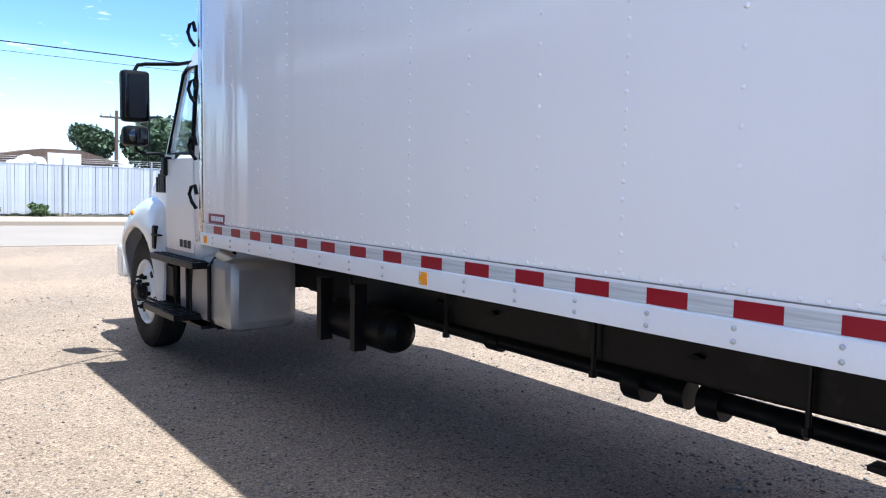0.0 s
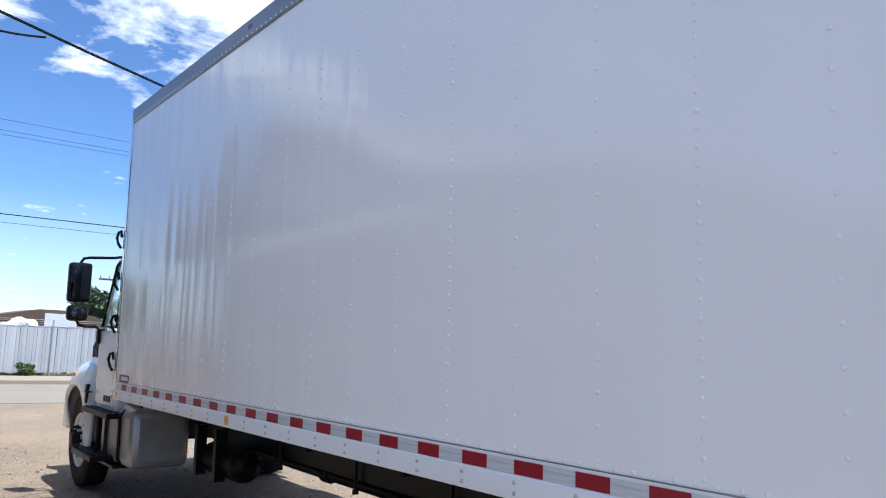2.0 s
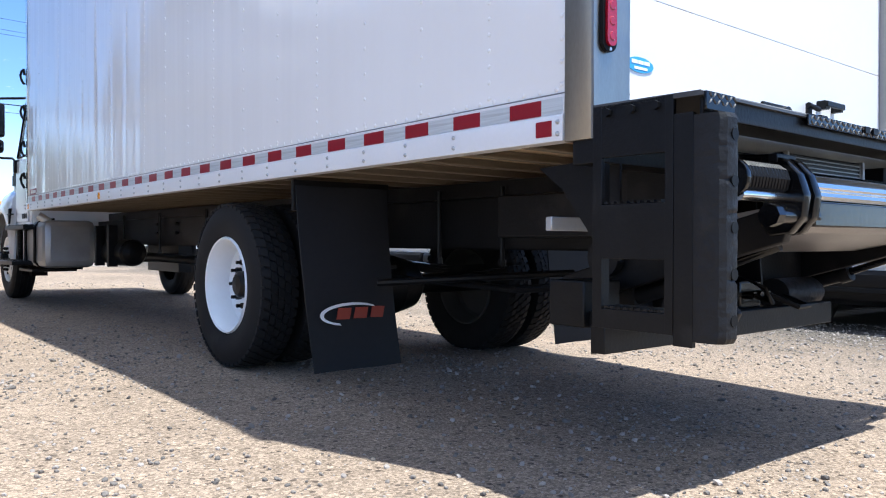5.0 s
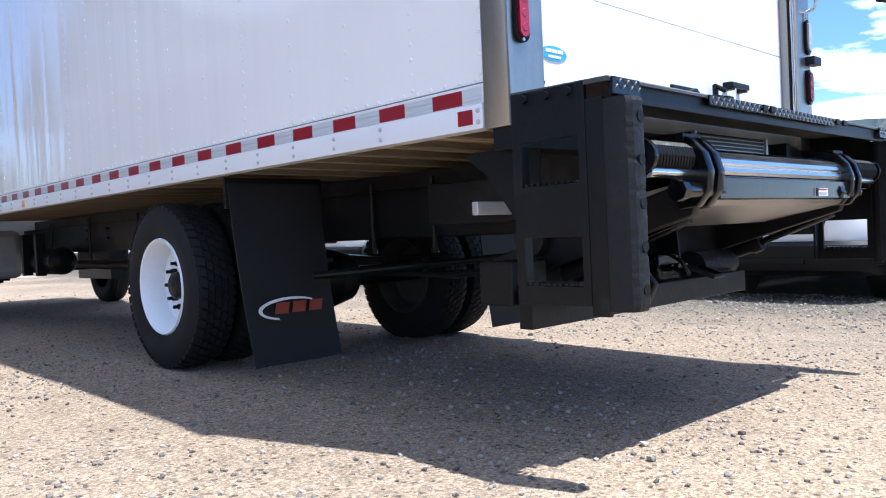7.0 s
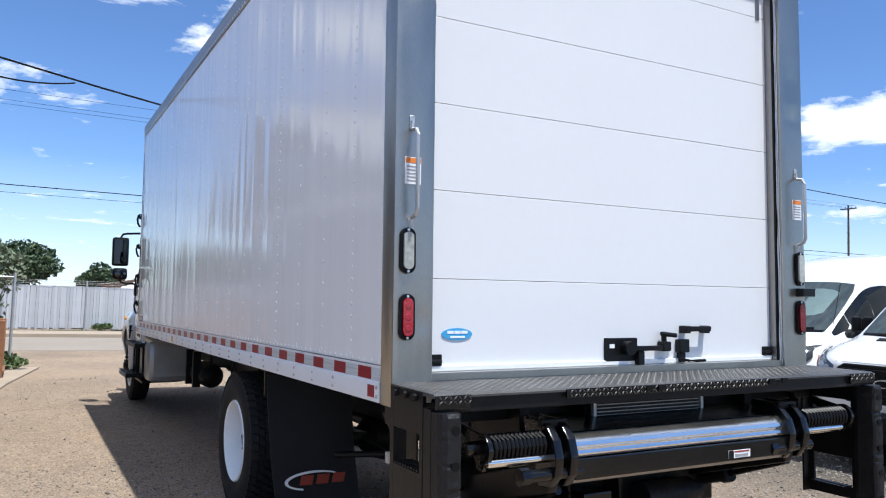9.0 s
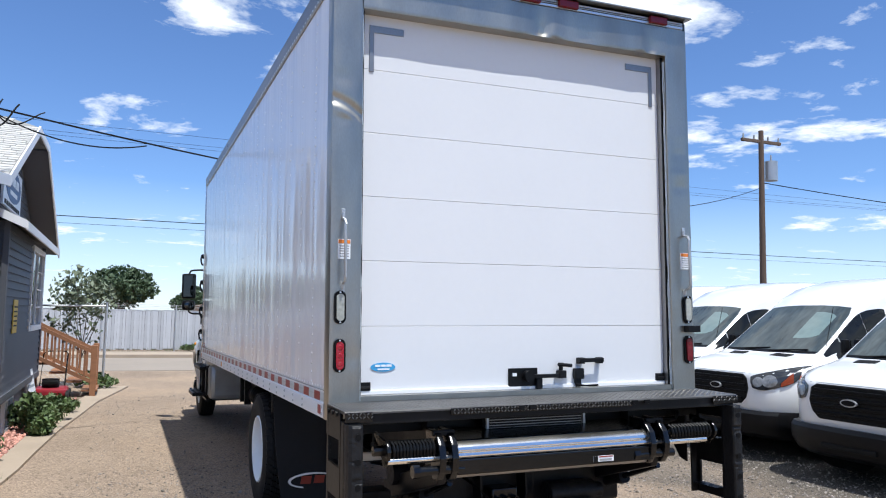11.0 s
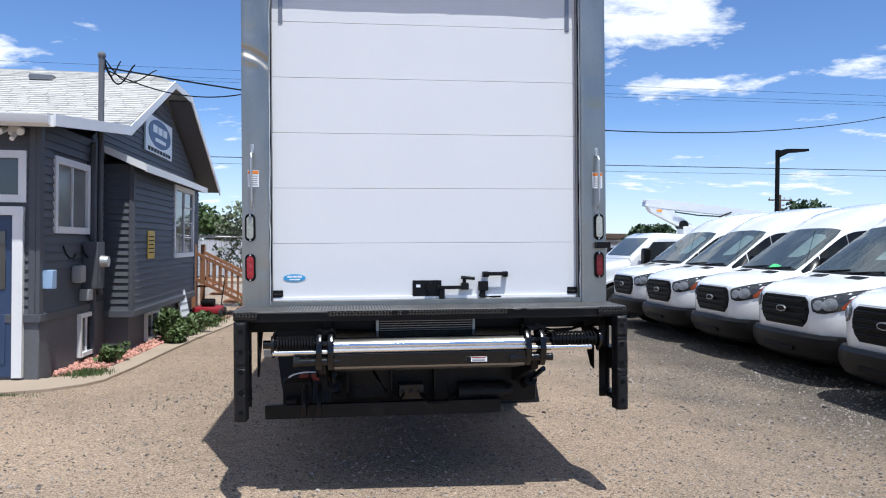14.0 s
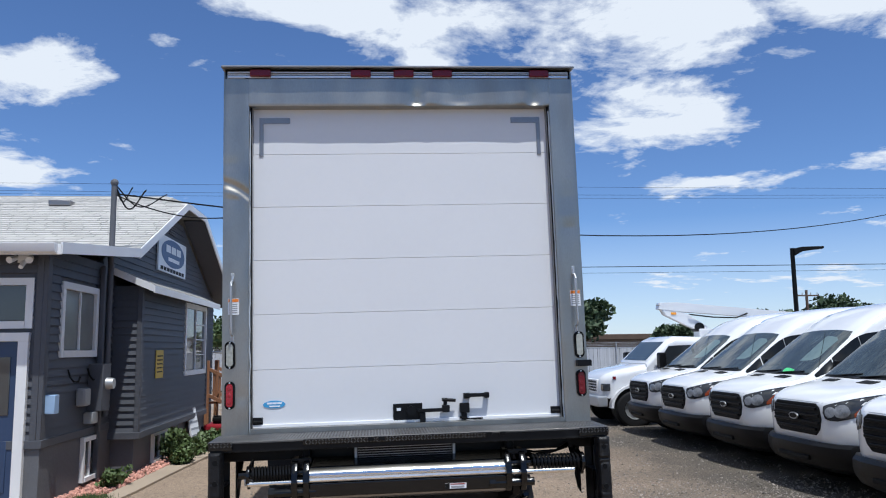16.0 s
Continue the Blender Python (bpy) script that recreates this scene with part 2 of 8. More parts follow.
M["blue"] = mat("blue sticker", (0.06, 0.33, 0.62), 0.35, vary=0.03)
M["white_print"] = mat("white print", (0.82, 0.83, 0.85), 0.45, vary=0.02)
M["red_print"] = mat("red print", (0.26, 0.035, 0.02), 0.5, vary=0.1)
M["maroon"] = mat("maroon sticker", (0.20, 0.03, 0.06), 0.4, vary=0.05)
M["orange"] = mat("orange print", (0.75, 0.22, 0.03), 0.5, vary=0.05)
M["clear_glass"] = glass("cab window glass")
M["tank"] = mat("dull aluminium tank", (0.40, 0.41, 0.42), 0.42, 0.6, vary=0.12, scale=3, fine=80, stain=(0.22, 0.21, 0.20), stain_at=(0.5, 0.9))


def ground_material():
    m = mat("gravel and dirt", (0.288, 0.220, 0.162), 0.92, vary=0.30, scale=0.45, fine=6.0, bump=0.012, bump_scale=55, spec=0.15, stain=(0.346, 0.257, 0.182), stain_at=(0.48, 0.64))
    nt = m.node_tree
    p = nt.nodes["Principled BSDF"]
    old = p.inputs["Base Color"].links[0].from_socket
    co = nt.nodes.new("ShaderNodeTexCoord")
    # speckle of small stones
    vo = nt.nodes.new("ShaderNodeTexVoronoi")
    vo.inputs["Scale"].default_value = 95
    nt.links.new(co.outputs["Object"], vo.inputs["Vector"])
    hs = nt.nodes.new("ShaderNodeSeparateColor")
    nt.links.new(vo.outputs["Color"], hs.inputs[0])
    mr = nt.nodes.new("ShaderNodeMapRange")
    mr.inputs["To Min"].default_value, mr.inputs["To Max"].default_value = 0.58, 1.36
    nt.links.new(hs.outputs[0], mr.inputs["Value"])
    # scattered larger pebbles, dark and pale
    vp = nt.nodes.new("ShaderNodeTexVoronoi")
    vp.inputs["Scale"].default_value = 36
    nt.links.new(co.outputs["Object"], vp.inputs["Vector"])
    hp = nt.nodes.new("ShaderNodeSeparateColor")
    nt.links.new(vp.outputs["Color"], hp.inputs[0])
    cr = nt.nodes.new("ShaderNodeValToRGB")
    cr.color_ramp.interpolation = "CONSTANT"
    cr.color_ramp.elements[0].position, cr.color_ramp.elements[0].color = 0.0, (0.42, 0.42, 0.44, 1)
    cr.color_ramp.elements[1].position, cr.color_ramp.elements[1].color = 0.10, (1, 1, 1, 1)
    e = cr.color_ramp.elements.new(0.90)
    e.color = (1.35, 1.35, 1.35, 1)
    nt.links.new(hp.outputs[1], cr.inputs[0])
    near = nt.nodes.new("ShaderNodeMath")
    near.operation = "LESS_THAN"
    near.inputs[1].default_value = 0.42
    nt.links.new(vp.outputs["Distance"], near.inputs[0])
    pm = nt.nodes.new("ShaderNodeMix")
    pm.data_type = "RGBA"
    pm.inputs["A"].default_value = (1, 1, 1, 1)
    nt.links.new(near.outputs[0], pm.inputs["Factor"])
    nt.links.new(cr.outputs["Color"], pm.inputs["B"])
    pv = nt.nodes.new("ShaderNodeVectorMath")
    pv.operation = "MULTIPLY"
    nt.links.new(old, pv.inputs[0])
    nt.links.new(pm.outputs["Result"], pv.inputs[1])
    old = pv.outputs[0]
    # fine grit
    gn = nt.nodes.new("ShaderNodeTexNoise")
    gn.inputs["Scale"].default_value = 170
    gn.inputs["Detail"].default_value = 3
    nt.links.new(co.outputs["Object"], gn.inputs["Vector"])
    gr = nt.nodes.new("ShaderNodeMapRange")
    gr.inputs["From Min"].default_value, gr.inputs["From Max"].default_value = 0.3, 0.7
    gr.inputs["To Min"].default_value, gr.inputs["To Max"].default_value = 0.70, 1.28
    nt.links.new(gn.outputs["Fac"], gr.inputs["Value"])
    gm = nt.nodes.new("ShaderNodeVectorMath")
    gm.operation = "SCALE"
    nt.links.new(old, gm.inputs[0])
    nt.links.new(gr.outputs[0], gm.inputs["Scale"])
    old = gm.outputs[0]
    sc = nt.nodes.new("ShaderNodeVectorMath")
    sc.operation = "SCALE"
    nt.links.new(old, sc.inputs[0])
    nt.links.new(mr.outputs[0], sc.inputs["Scale"])
    # darker, greyer gravel on the van side (x above 3)
    sx = nt.nodes.new("ShaderNodeSeparateXYZ")
    nt.links.new(co.outputs["Object"], sx.inputs[0])
    nz = nt.nodes.new("ShaderNodeTexNoise")
    nz.inputs["Scale"].default_value = 0.5
    nz.inputs["Detail"].default_value = 7
    nt.links.new(co.outputs["Object"], nz.inputs["Vector"])
    ad = nt.nodes.new("ShaderNodeMath")
    ad.operation = "MULTIPLY_ADD"
    ad.inputs[1].default_value = 5.0
    nt.links.new(nz.outputs["Fac"], ad.inputs[0])
    nt.links.new(sx.outputs["X"], ad.inputs[2])
    ml = nt.nodes.new("ShaderNodeMapRange")
    ml.inputs["From Min"].default_value, ml.inputs["From Max"].default_value = 5.5, 8.5
    nt.links.new(ad.outputs[0], ml.inputs["Value"])
    grey = nt.nodes.new("ShaderNodeVectorMath")
    grey.operation = "MULTIPLY"
    grey.inputs[1].default_value = (0.35, 0.40, 0.455)
    nt.links.new(sc.outputs[0], grey.inputs[0])
    mxg = nt.nodes.new("ShaderNodeMix")
    mxg.data_type = "RGBA"
    nt.links.new(ml.outputs[0], mxg.inputs["Factor"])
    nt.links.new(sc.outputs[0], mxg.inputs["A"])
    nt.links.new(grey.outputs[0], mxg.inputs["B"])
    nt.links.new(mxg.outputs["Result"], p.inputs["Base Color"])
    return m


M["gravel"] = ground_material()
M["asphalt"] = mat("worn asphalt road", (0.27, 0.228, 0.185), 0.9, vary=0.15, scale=0.5, fine=25, bump=0.004, bump_scale=60)
M["concrete"] = mat("pale concrete", (0.35, 0.28, 0.21), 0.9, vary=0.14, scale=1.2, fine=30, bump=0.003, bump_scale=50)
M["siding"] = mat("dark grey painted siding", (0.076, 0.081, 0.096), 0.6, vary=0.12, scale=1.2, fine=22, bump=0.0008, bump_scale=60)
M["foundation"] = mat("grey painted foundation", (0.115, 0.118, 0.13), 0.75, vary=0.14, scale=1.5, fine=30, bump=0.004, bump_scale=18)
M["trim_white"] = mat("white painted trim", (0.78, 0.78, 0.78), 0.5, vary=0.04, fine=30)
M["shingle"] = mat("pale asphalt shingles", (0.24, 0.235, 0.22), 0.9, vary=0.14, scale=2, fine=120, bump=0.003, bump_scale=150, per_object=0.10)


def island_mat(name, rgb, spread, rough=0.9):
    """Pieces of one mesh that differ in tone from one to the next."""
    m = mat(name, rgb, rough, vary=0.1, scale=4, fine=90)
    nt = m.node_tree
    p = nt.nodes["Principled BSDF"]
    old = p.inputs["Base Color"].links[0].from_socket
    g = nt.nodes.new("ShaderNodeNewGeometry")
    r = nt.nodes.new("ShaderNodeMapRange")
    r.inputs["To Min"].default_value, r.inputs["To Max"].default_value = 1 - spread, 1 + spread
    nt.links.new(g.outputs["Random Per Island"], r.inputs["Value"])
    s = nt.nodes.new("ShaderNodeVectorMath")
    s.operation = "SCALE"
    nt.links.new(old, s.inputs[0])
    nt.links.new(r.outputs[0], s.inputs["Scale"])
    nt.links.new(s.outputs[0], p.inputs["Base Color"])
    return m


M["shingle_tab"] = island_mat("pale shingle tabs", (0.45, 0.435, 0.41), 0.09)
M["stone_mix"] = island_mat("mixed gravel stones", (0.24, 0.21, 0.185), 0.6)
M["mulch"] = island_mat("red lava rock", (0.50, 0.255, 0.20), 0.42)
M["house_glass"] = mat("window glass", (0.05, 0.055, 0.06), 0.05, vary=0.1, spec=0.9)
M["curtain"] = mat("blind behind glass", (0.15, 0.15, 0.145), 0.2, vary=0.2, spec=0.7)
M["door_blue"] = mat("blue door paint", (0.03, 0.055, 0.12), 0.4, vary=0.06)
M["timber"] = mat("stained timber", (0.27, 0.125, 0.06), 0.65, vary=0.25, scale=3, fine=30, stretch=(1, 1, 5), per_object=0.15)
M["old_wood"] = mat("weathered pole wood", (0.13, 0.085, 0.06), 0.85, vary=0.25, scale=3, fine=40, stretch=(3, 3, 0.3), bump=0.004, bump_scale=25)
M["galv"] = mat("galvanised steel", (0.50, 0.51, 0.52), 0.45, 0.7, vary=0.1)
M["slat_white"] = mat("white fence slat", (0.50, 0.51, 0.53), 0.6, vary=0.10, fine=20, per_object=0.12)
M["van_white"] = mat("white van paint", (0.76, 0.765, 0.775), 0.2, vary=0.012, coat=0.7)
M["grey_box"] = mat("grey enamel", (0.30, 0.31, 0.32), 0.5, vary=0.08)
M["leaf"] = mat("green leaves", (0.075, 0.115, 0.035), 0.6, vary=0.35, scale=2, fine=9)
M["leaf_dark"] = mat("dark green leaves", (0.045, 0.075, 0.03), 0.65, vary=0.35, scale=1.0, fine=6)
M["leaf_grey"] = mat("grey-green leaves", (0.15, 0.18, 0.11), 0.6, vary=0.3, scale=2, fine=9)
M["bark"] = mat("bark", (0.14, 0.11, 0.085), 0.9, vary=0.3, bump=0.006, bump_scale=30)
M["yellow"] = mat("yellow sign", (0.62, 0.42, 0.03), 0.5, vary=0.08)
M["cable"] = mat("black cable", (0.008, 0.008, 0.008), 0.6, vary=0.1, spec=0.15)
M["red_paint"] = mat("red enamel", (0.28, 0.02, 0.03), 0.35, vary=0.1)
M["tarp"] = mat("white tarpaulin", (0.72, 0.70, 0.69), 0.6, vary=0.08, bump=0.05, bump_scale=3)
M["tan"] = mat("tan stucco", (0.33, 0.25, 0.2), 0.85, vary=0.12)
M["green_card"] = mat("green paper tag", (0.10, 0.62, 0.22), 0.5, vary=0.04)
M["headlight"] = mat("headlamp glass", (0.24, 0.25, 0.265), 0.16, 0.25, vary=0.6, scale=14, fine=50, spec=0.7)
M["screen"] = mat("windscreen glass", (0.060, 0.074, 0.074), 0.03, vary=0.7, scale=2.2, fine=7, spec=0.5, bump=0.004, bump_scale=1.8, stretch=(1, 2.5, 0.4))
M["partition"] = mat("pale partition behind glass", (0.17, 0.23, 0.22), 0.06, vary=0.25, scale=2.5, fine=9, spec=0.6)
M["bumper_plastic"] = mat("satin bumper plastic", (0.007, 0.007, 0.008), 0.42, vary=0.3, scale=3, fine=90, bump=0.0004, bump_scale=300, spec=0.2)
M["cab_glass"] = mat("dark side glass", (0.012, 0.014, 0.015), 0.05, vary=0.4, scale=3, fine=9, spec=0.3)
M["lamp_housing"] = mat("dark headlamp housing", (0.035, 0.037, 0.04), 0.08, vary=0.5, scale=8, fine=30, spec=0.7)
M["amber_dark"] = mat("amber reflector", (0.32, 0.06, 0.02), 0.2, vary=0.1)
M["light_blue"] = mat("pale blue plastic", (0.32, 0.46, 0.66), 0.45, vary=0.05)

# ---------------------------------------------------------------- mesh helpers


def bx(bm, x0, x1, y0, y1, z0, z1, bevel=0.0, m=None):
    """A box between the given planes, with rounded edges."""
    r = bmesh.ops.create_cube(bm, size=1.0)
    vs = r["verts"]
    for v in vs:
        v.co = Vector(((x0 + x1) / 2 + v.co.x * (x1 - x0), (y0 + y1) / 2 + v.co.y * (y1 - y0), (z0 + z1) / 2 + v.co.z * (z1 - z0)))
    if bevel > 0:
        es = list({e for v in vs for e in v.link_edges})
        r = bmesh.ops.bevel(bm, geom=es, offset=bevel, segments=2, affect="EDGES", profile=0.5)
        vs = list({v for f in r["faces"] for v in f.verts} | {v for v in vs if v.is_valid})
    if m is not None:
        bmesh.ops.transform(bm, matrix=m, verts=vs)
    return vs


def cyl(bm, a, b, r, r2=None, seg=18, caps=True):
    """A round bar from a to b."""
    a, b = Vector(a), Vector(b)
    d = b - a
    m = Matrix.Translation((a + b) / 2) @ d.to_track_quat("Z", "Y").to_matrix().to_4x4()
    return bmesh.ops.create_cone(bm, cap_ends=caps, segments=seg, radius1=r, radius2=r if r2 is None else r2, depth=d.length, matrix=m)["verts"]


def prism(bm, pts, axis, a, b, bevel=0.0):
    """A closed outline pulled along an axis from a to b. pts: pairs in the plane of the other two axes, in order."""
    def place(u, v, w):
        return {"x": (w, u, v), "y": (u, w, v), "z": (u, v, w)}[axis]
    lo = [bm.verts.new(place(u, v, a)) for u, v in pts]
    hi = [bm.verts.new(place(u, v, b)) for u, v in pts]
    n = len(pts)
    fs = [bm.faces.new(lo), bm.faces.new(hi[::-1])]
    for i in range(n):
        fs.append(bm.faces.new((lo[i], hi[i], hi[(i + 1) % n], lo[(i + 1) % n])))
    if bevel > 0:
        es = list({e for f in fs for e in f.edges})
        bmesh.ops.bevel(bm, geom=es, offset=bevel, segments=2, affect="EDGES", profile=0.5)
    return lo + hi


def sweep(bm, pts, r, seg=8):
    """A round bar bent along a line of points."""
    pts = [Vector(p) for p in pts]
    rings = []
    for i, p in enumerate(pts):
        d = (pts[min(i + 1, len(pts) - 1)] - pts[max(i - 1, 0)]).normalized()
        q = d.to_track_quat("Z", "Y")
        rings.append([bm.verts.new(p + q @ Vector((r * math.cos(2 * math.pi * k / seg), r * math.sin(2 * math.pi * k / seg), 0))) for k in range(seg)])
    for a, b in zip(rings, rings[1:]):
        j = min(range(seg), key=lambda s: (b[s].co - a[0].co).length)
        for k in range(seg):
            bm.faces.new((a[k], a[(k + 1) % seg], b[(k + 1 + j) % seg], b[(k + j) % seg]))
    bm.faces.new(rings[0][::-1])
    bm.faces.new(rings[-1])


def lathe(bm, profile, axis="x", seg=36, centre=(0, 0, 0)):
    """A turned body: profile is (along the axis, radius) pairs."""
    c = Vector(centre)
    rings = []
    for u, r in profile:
        ring = []
        for k in range(seg):
            a = 2 * math.pi * k / seg
            ring.append(bm.verts.new(c + (Vector((u, r * math.cos(a), r * math.sin(a))) if axis == "x" else Vector((r * math.cos(a), r * math.sin(a), u)))))
        rings.append(ring)
    for a, b in zip(rings, rings[1:]):
        for k in range(seg):
            bm.faces.new((a[k], a[(k + 1) % seg], b[(k + 1) % seg], b[k]))


def loft(bm, sections, closed=True, caps=True):
    """A skin over rings of points that all have the same count."""
    rings = [[bm.verts.new(p) for p in s] for s in sections]
    n = len(rings[0])
    for a, b in zip(rings, rings[1:]):
        for k in range(n if closed else n - 1):
            bm.faces.new((a[k], a[(k + 1) % n], b[(k + 1) % n], b[k]))
    if caps:
        bm.faces.new(rings[0][::-1])
        bm.faces.new(rings[-1])
    return rings


def part(name, bm, material, parent=None, label="", at=None, sharp=21):
    bmesh.ops.recalc_face_normals(bm, faces=bm.faces)
    me = bpy.data.meshes.new(name)
    bm.to_mesh(me)
    bm.free()
    me.materials.append(material)
    me.polygons.foreach_set("use_smooth", [True] * len(me.polygons))
    me.set_sharp_from_angle(angle=radians(sharp))
    ob = new(name, me)
    if parent is not None:
        ob.parent = parent
    if at is not None:
        ob.matrix_basis = at
    if label:
        tagged(ob, label)
    return ob


def boxpart(name, dims, material, parent, bevel=0.004, label="", at=None):
    bm = bmesh.new()
    bx(bm, *dims, bevel)
    return part(name, bm, material, parent, label, at)


def thing(name, label, category, m=None, group="", kind=""):
    ob = new(name)
    ob.empty_display_size = 0.2
    if m is not None:
        ob.matrix_basis = m
    return tagged(ob, label, category, group, kind)


def share(name, me, parent, m):
    """Another object on a mesh that exists."""
    ob = new(name, me)
    ob.parent = parent
    ob.matrix_basis = m
    return ob


def oval(bm, cx, cz, rx, rz, y0, y1, seg=28, straight=0.0):
    """An upright oval plate facing -y; straight: half height of its straight middle."""
    pts = []
    for k in range(seg):
        a = 2 * math.pi * k / seg
        s = math.sin(a)
        pts.append((cx + rx * math.cos(a), cz + rz * s + (straight if s > 0 else -straight)))
    prism(bm, pts, "y", y0, y1)

# ---------------------------------------------------------------- ground, road, path


def ground_z(x, y):
    """The lot rises a little under the truck and the vans."""
    t = min(max((x - 3.0) / 4.0, 0.0), 1.0)
    return 0.03 * t * t * (3 - 2 * t) + 0.045 * math.exp(-((x - 0.6) / 1.8) ** 2 - ((y - 2.6) / 2.6) ** 2)


def build_ground():
    bm = bmesh.new()
    xs = [-400, -150, -60, -30, -16, -10, -6, -4, -3, -2, -1, 0, 1, 2, 3, 3.5, 4, 4.5, 5, 5.5, 6, 6.5, 7, 8, 10, 14, 20, 30, 60, 150, 400]
    ys = [-400, -150, -60, -30, -16, -10, -6, -4, -3, -2, -1, 0, 1, 2, 3, 4, 5, 6, 7, 8, 10, 15, 19.9, 33, 60, 150, 400]
    grid = [[bm.verts.new((x, y, ground_z(x, y))) for x in xs] for y in ys]
    for a, b in zip(grid, grid[1:]):
        for k in range(len(xs) - 1):
            bm.faces.new((a[k], a[k + 1], b[k + 1], b[k]))
    return tagged(part("ground", bm, M["gravel"]), "tan dirt and gravel yard, greyer under the vans", "ground", kind="structure")


build_ground()
tagged(boxpart("road", (-120, 120, 20.3, 26.9, -0.05, 0.012), M["asphalt"], None, 0.0), "grey worn asphalt road beyond the yard", "road", kind="structure")
tagged(boxpart("kerb", (-120, 120, 26.9, 27.1, -0.1, 0.14), M["concrete"], None, 0.02), "pale concrete kerb along the road", "kerb", kind="structure")
tagged(boxpart("pavement", (-120, 120, 27.1, 29.6, -0.1, 0.12), M["concrete"], None, 0.01), "pale concrete pavement behind the kerb", "pavement", kind="structure")


def build_path():
    """The concrete path that bends along the house to the drive."""
    bm = bmesh.new()
    right = [(-6.0, 3.30), (-3.2, 3.45), (-2.64, 3.70), (-2.34, 4.0), (-2.2, 4.3), (-2.1, 5.3), (-2.03, 6.5), (-1.9, 8.3), (-1.72, 9.9), (-1.5, 12.0), (-0.95, 15.1)]
    left = [(-6.0, 4.35), (-2.9, 4.42), (-2.58, 4.65), (-2.42, 5.0), (-2.34, 6.6), (-2.26, 8.07), (-2.1, 9.9), (-1.9, 12.0), (-1.61, 14.2), (-1.35, 15.1)]
    top = [bm.verts.new((x, y, 0.035)) for x, y in right + left[::-1]]
    f = bm.faces.new(top)
    r = bmesh.ops.extrude_face_region(bm, geom=[f])
    for v in r["geom"]:
        if isinstance(v, bmesh.types.BMVert):
            v.co.z = -0.08
    bmesh.ops.triangulate(bm, faces=bm.faces)
    return tagged(part("path", bm, M["concrete"]), "pale concrete path along the grey house", "path", kind="structure")


build_path()

# ---------------------------------------------------------------- the box truck
truck = thing("box_truck", "white box truck with polished rear frame and black liftgate on gravel", "truck", pose(0.02, 0, 0, -0.62, -1.0, 0))
W, L = 2.59, 7.95
Z0, ZT = 1.172, 3.922


def truck_z(x, y, z):
    """The height in the truck's own frame of a place z over the ground: the truck leans a little."""
    return z + math.tan(radians(0.62)) * y - math.tan(radians(1.0)) * x


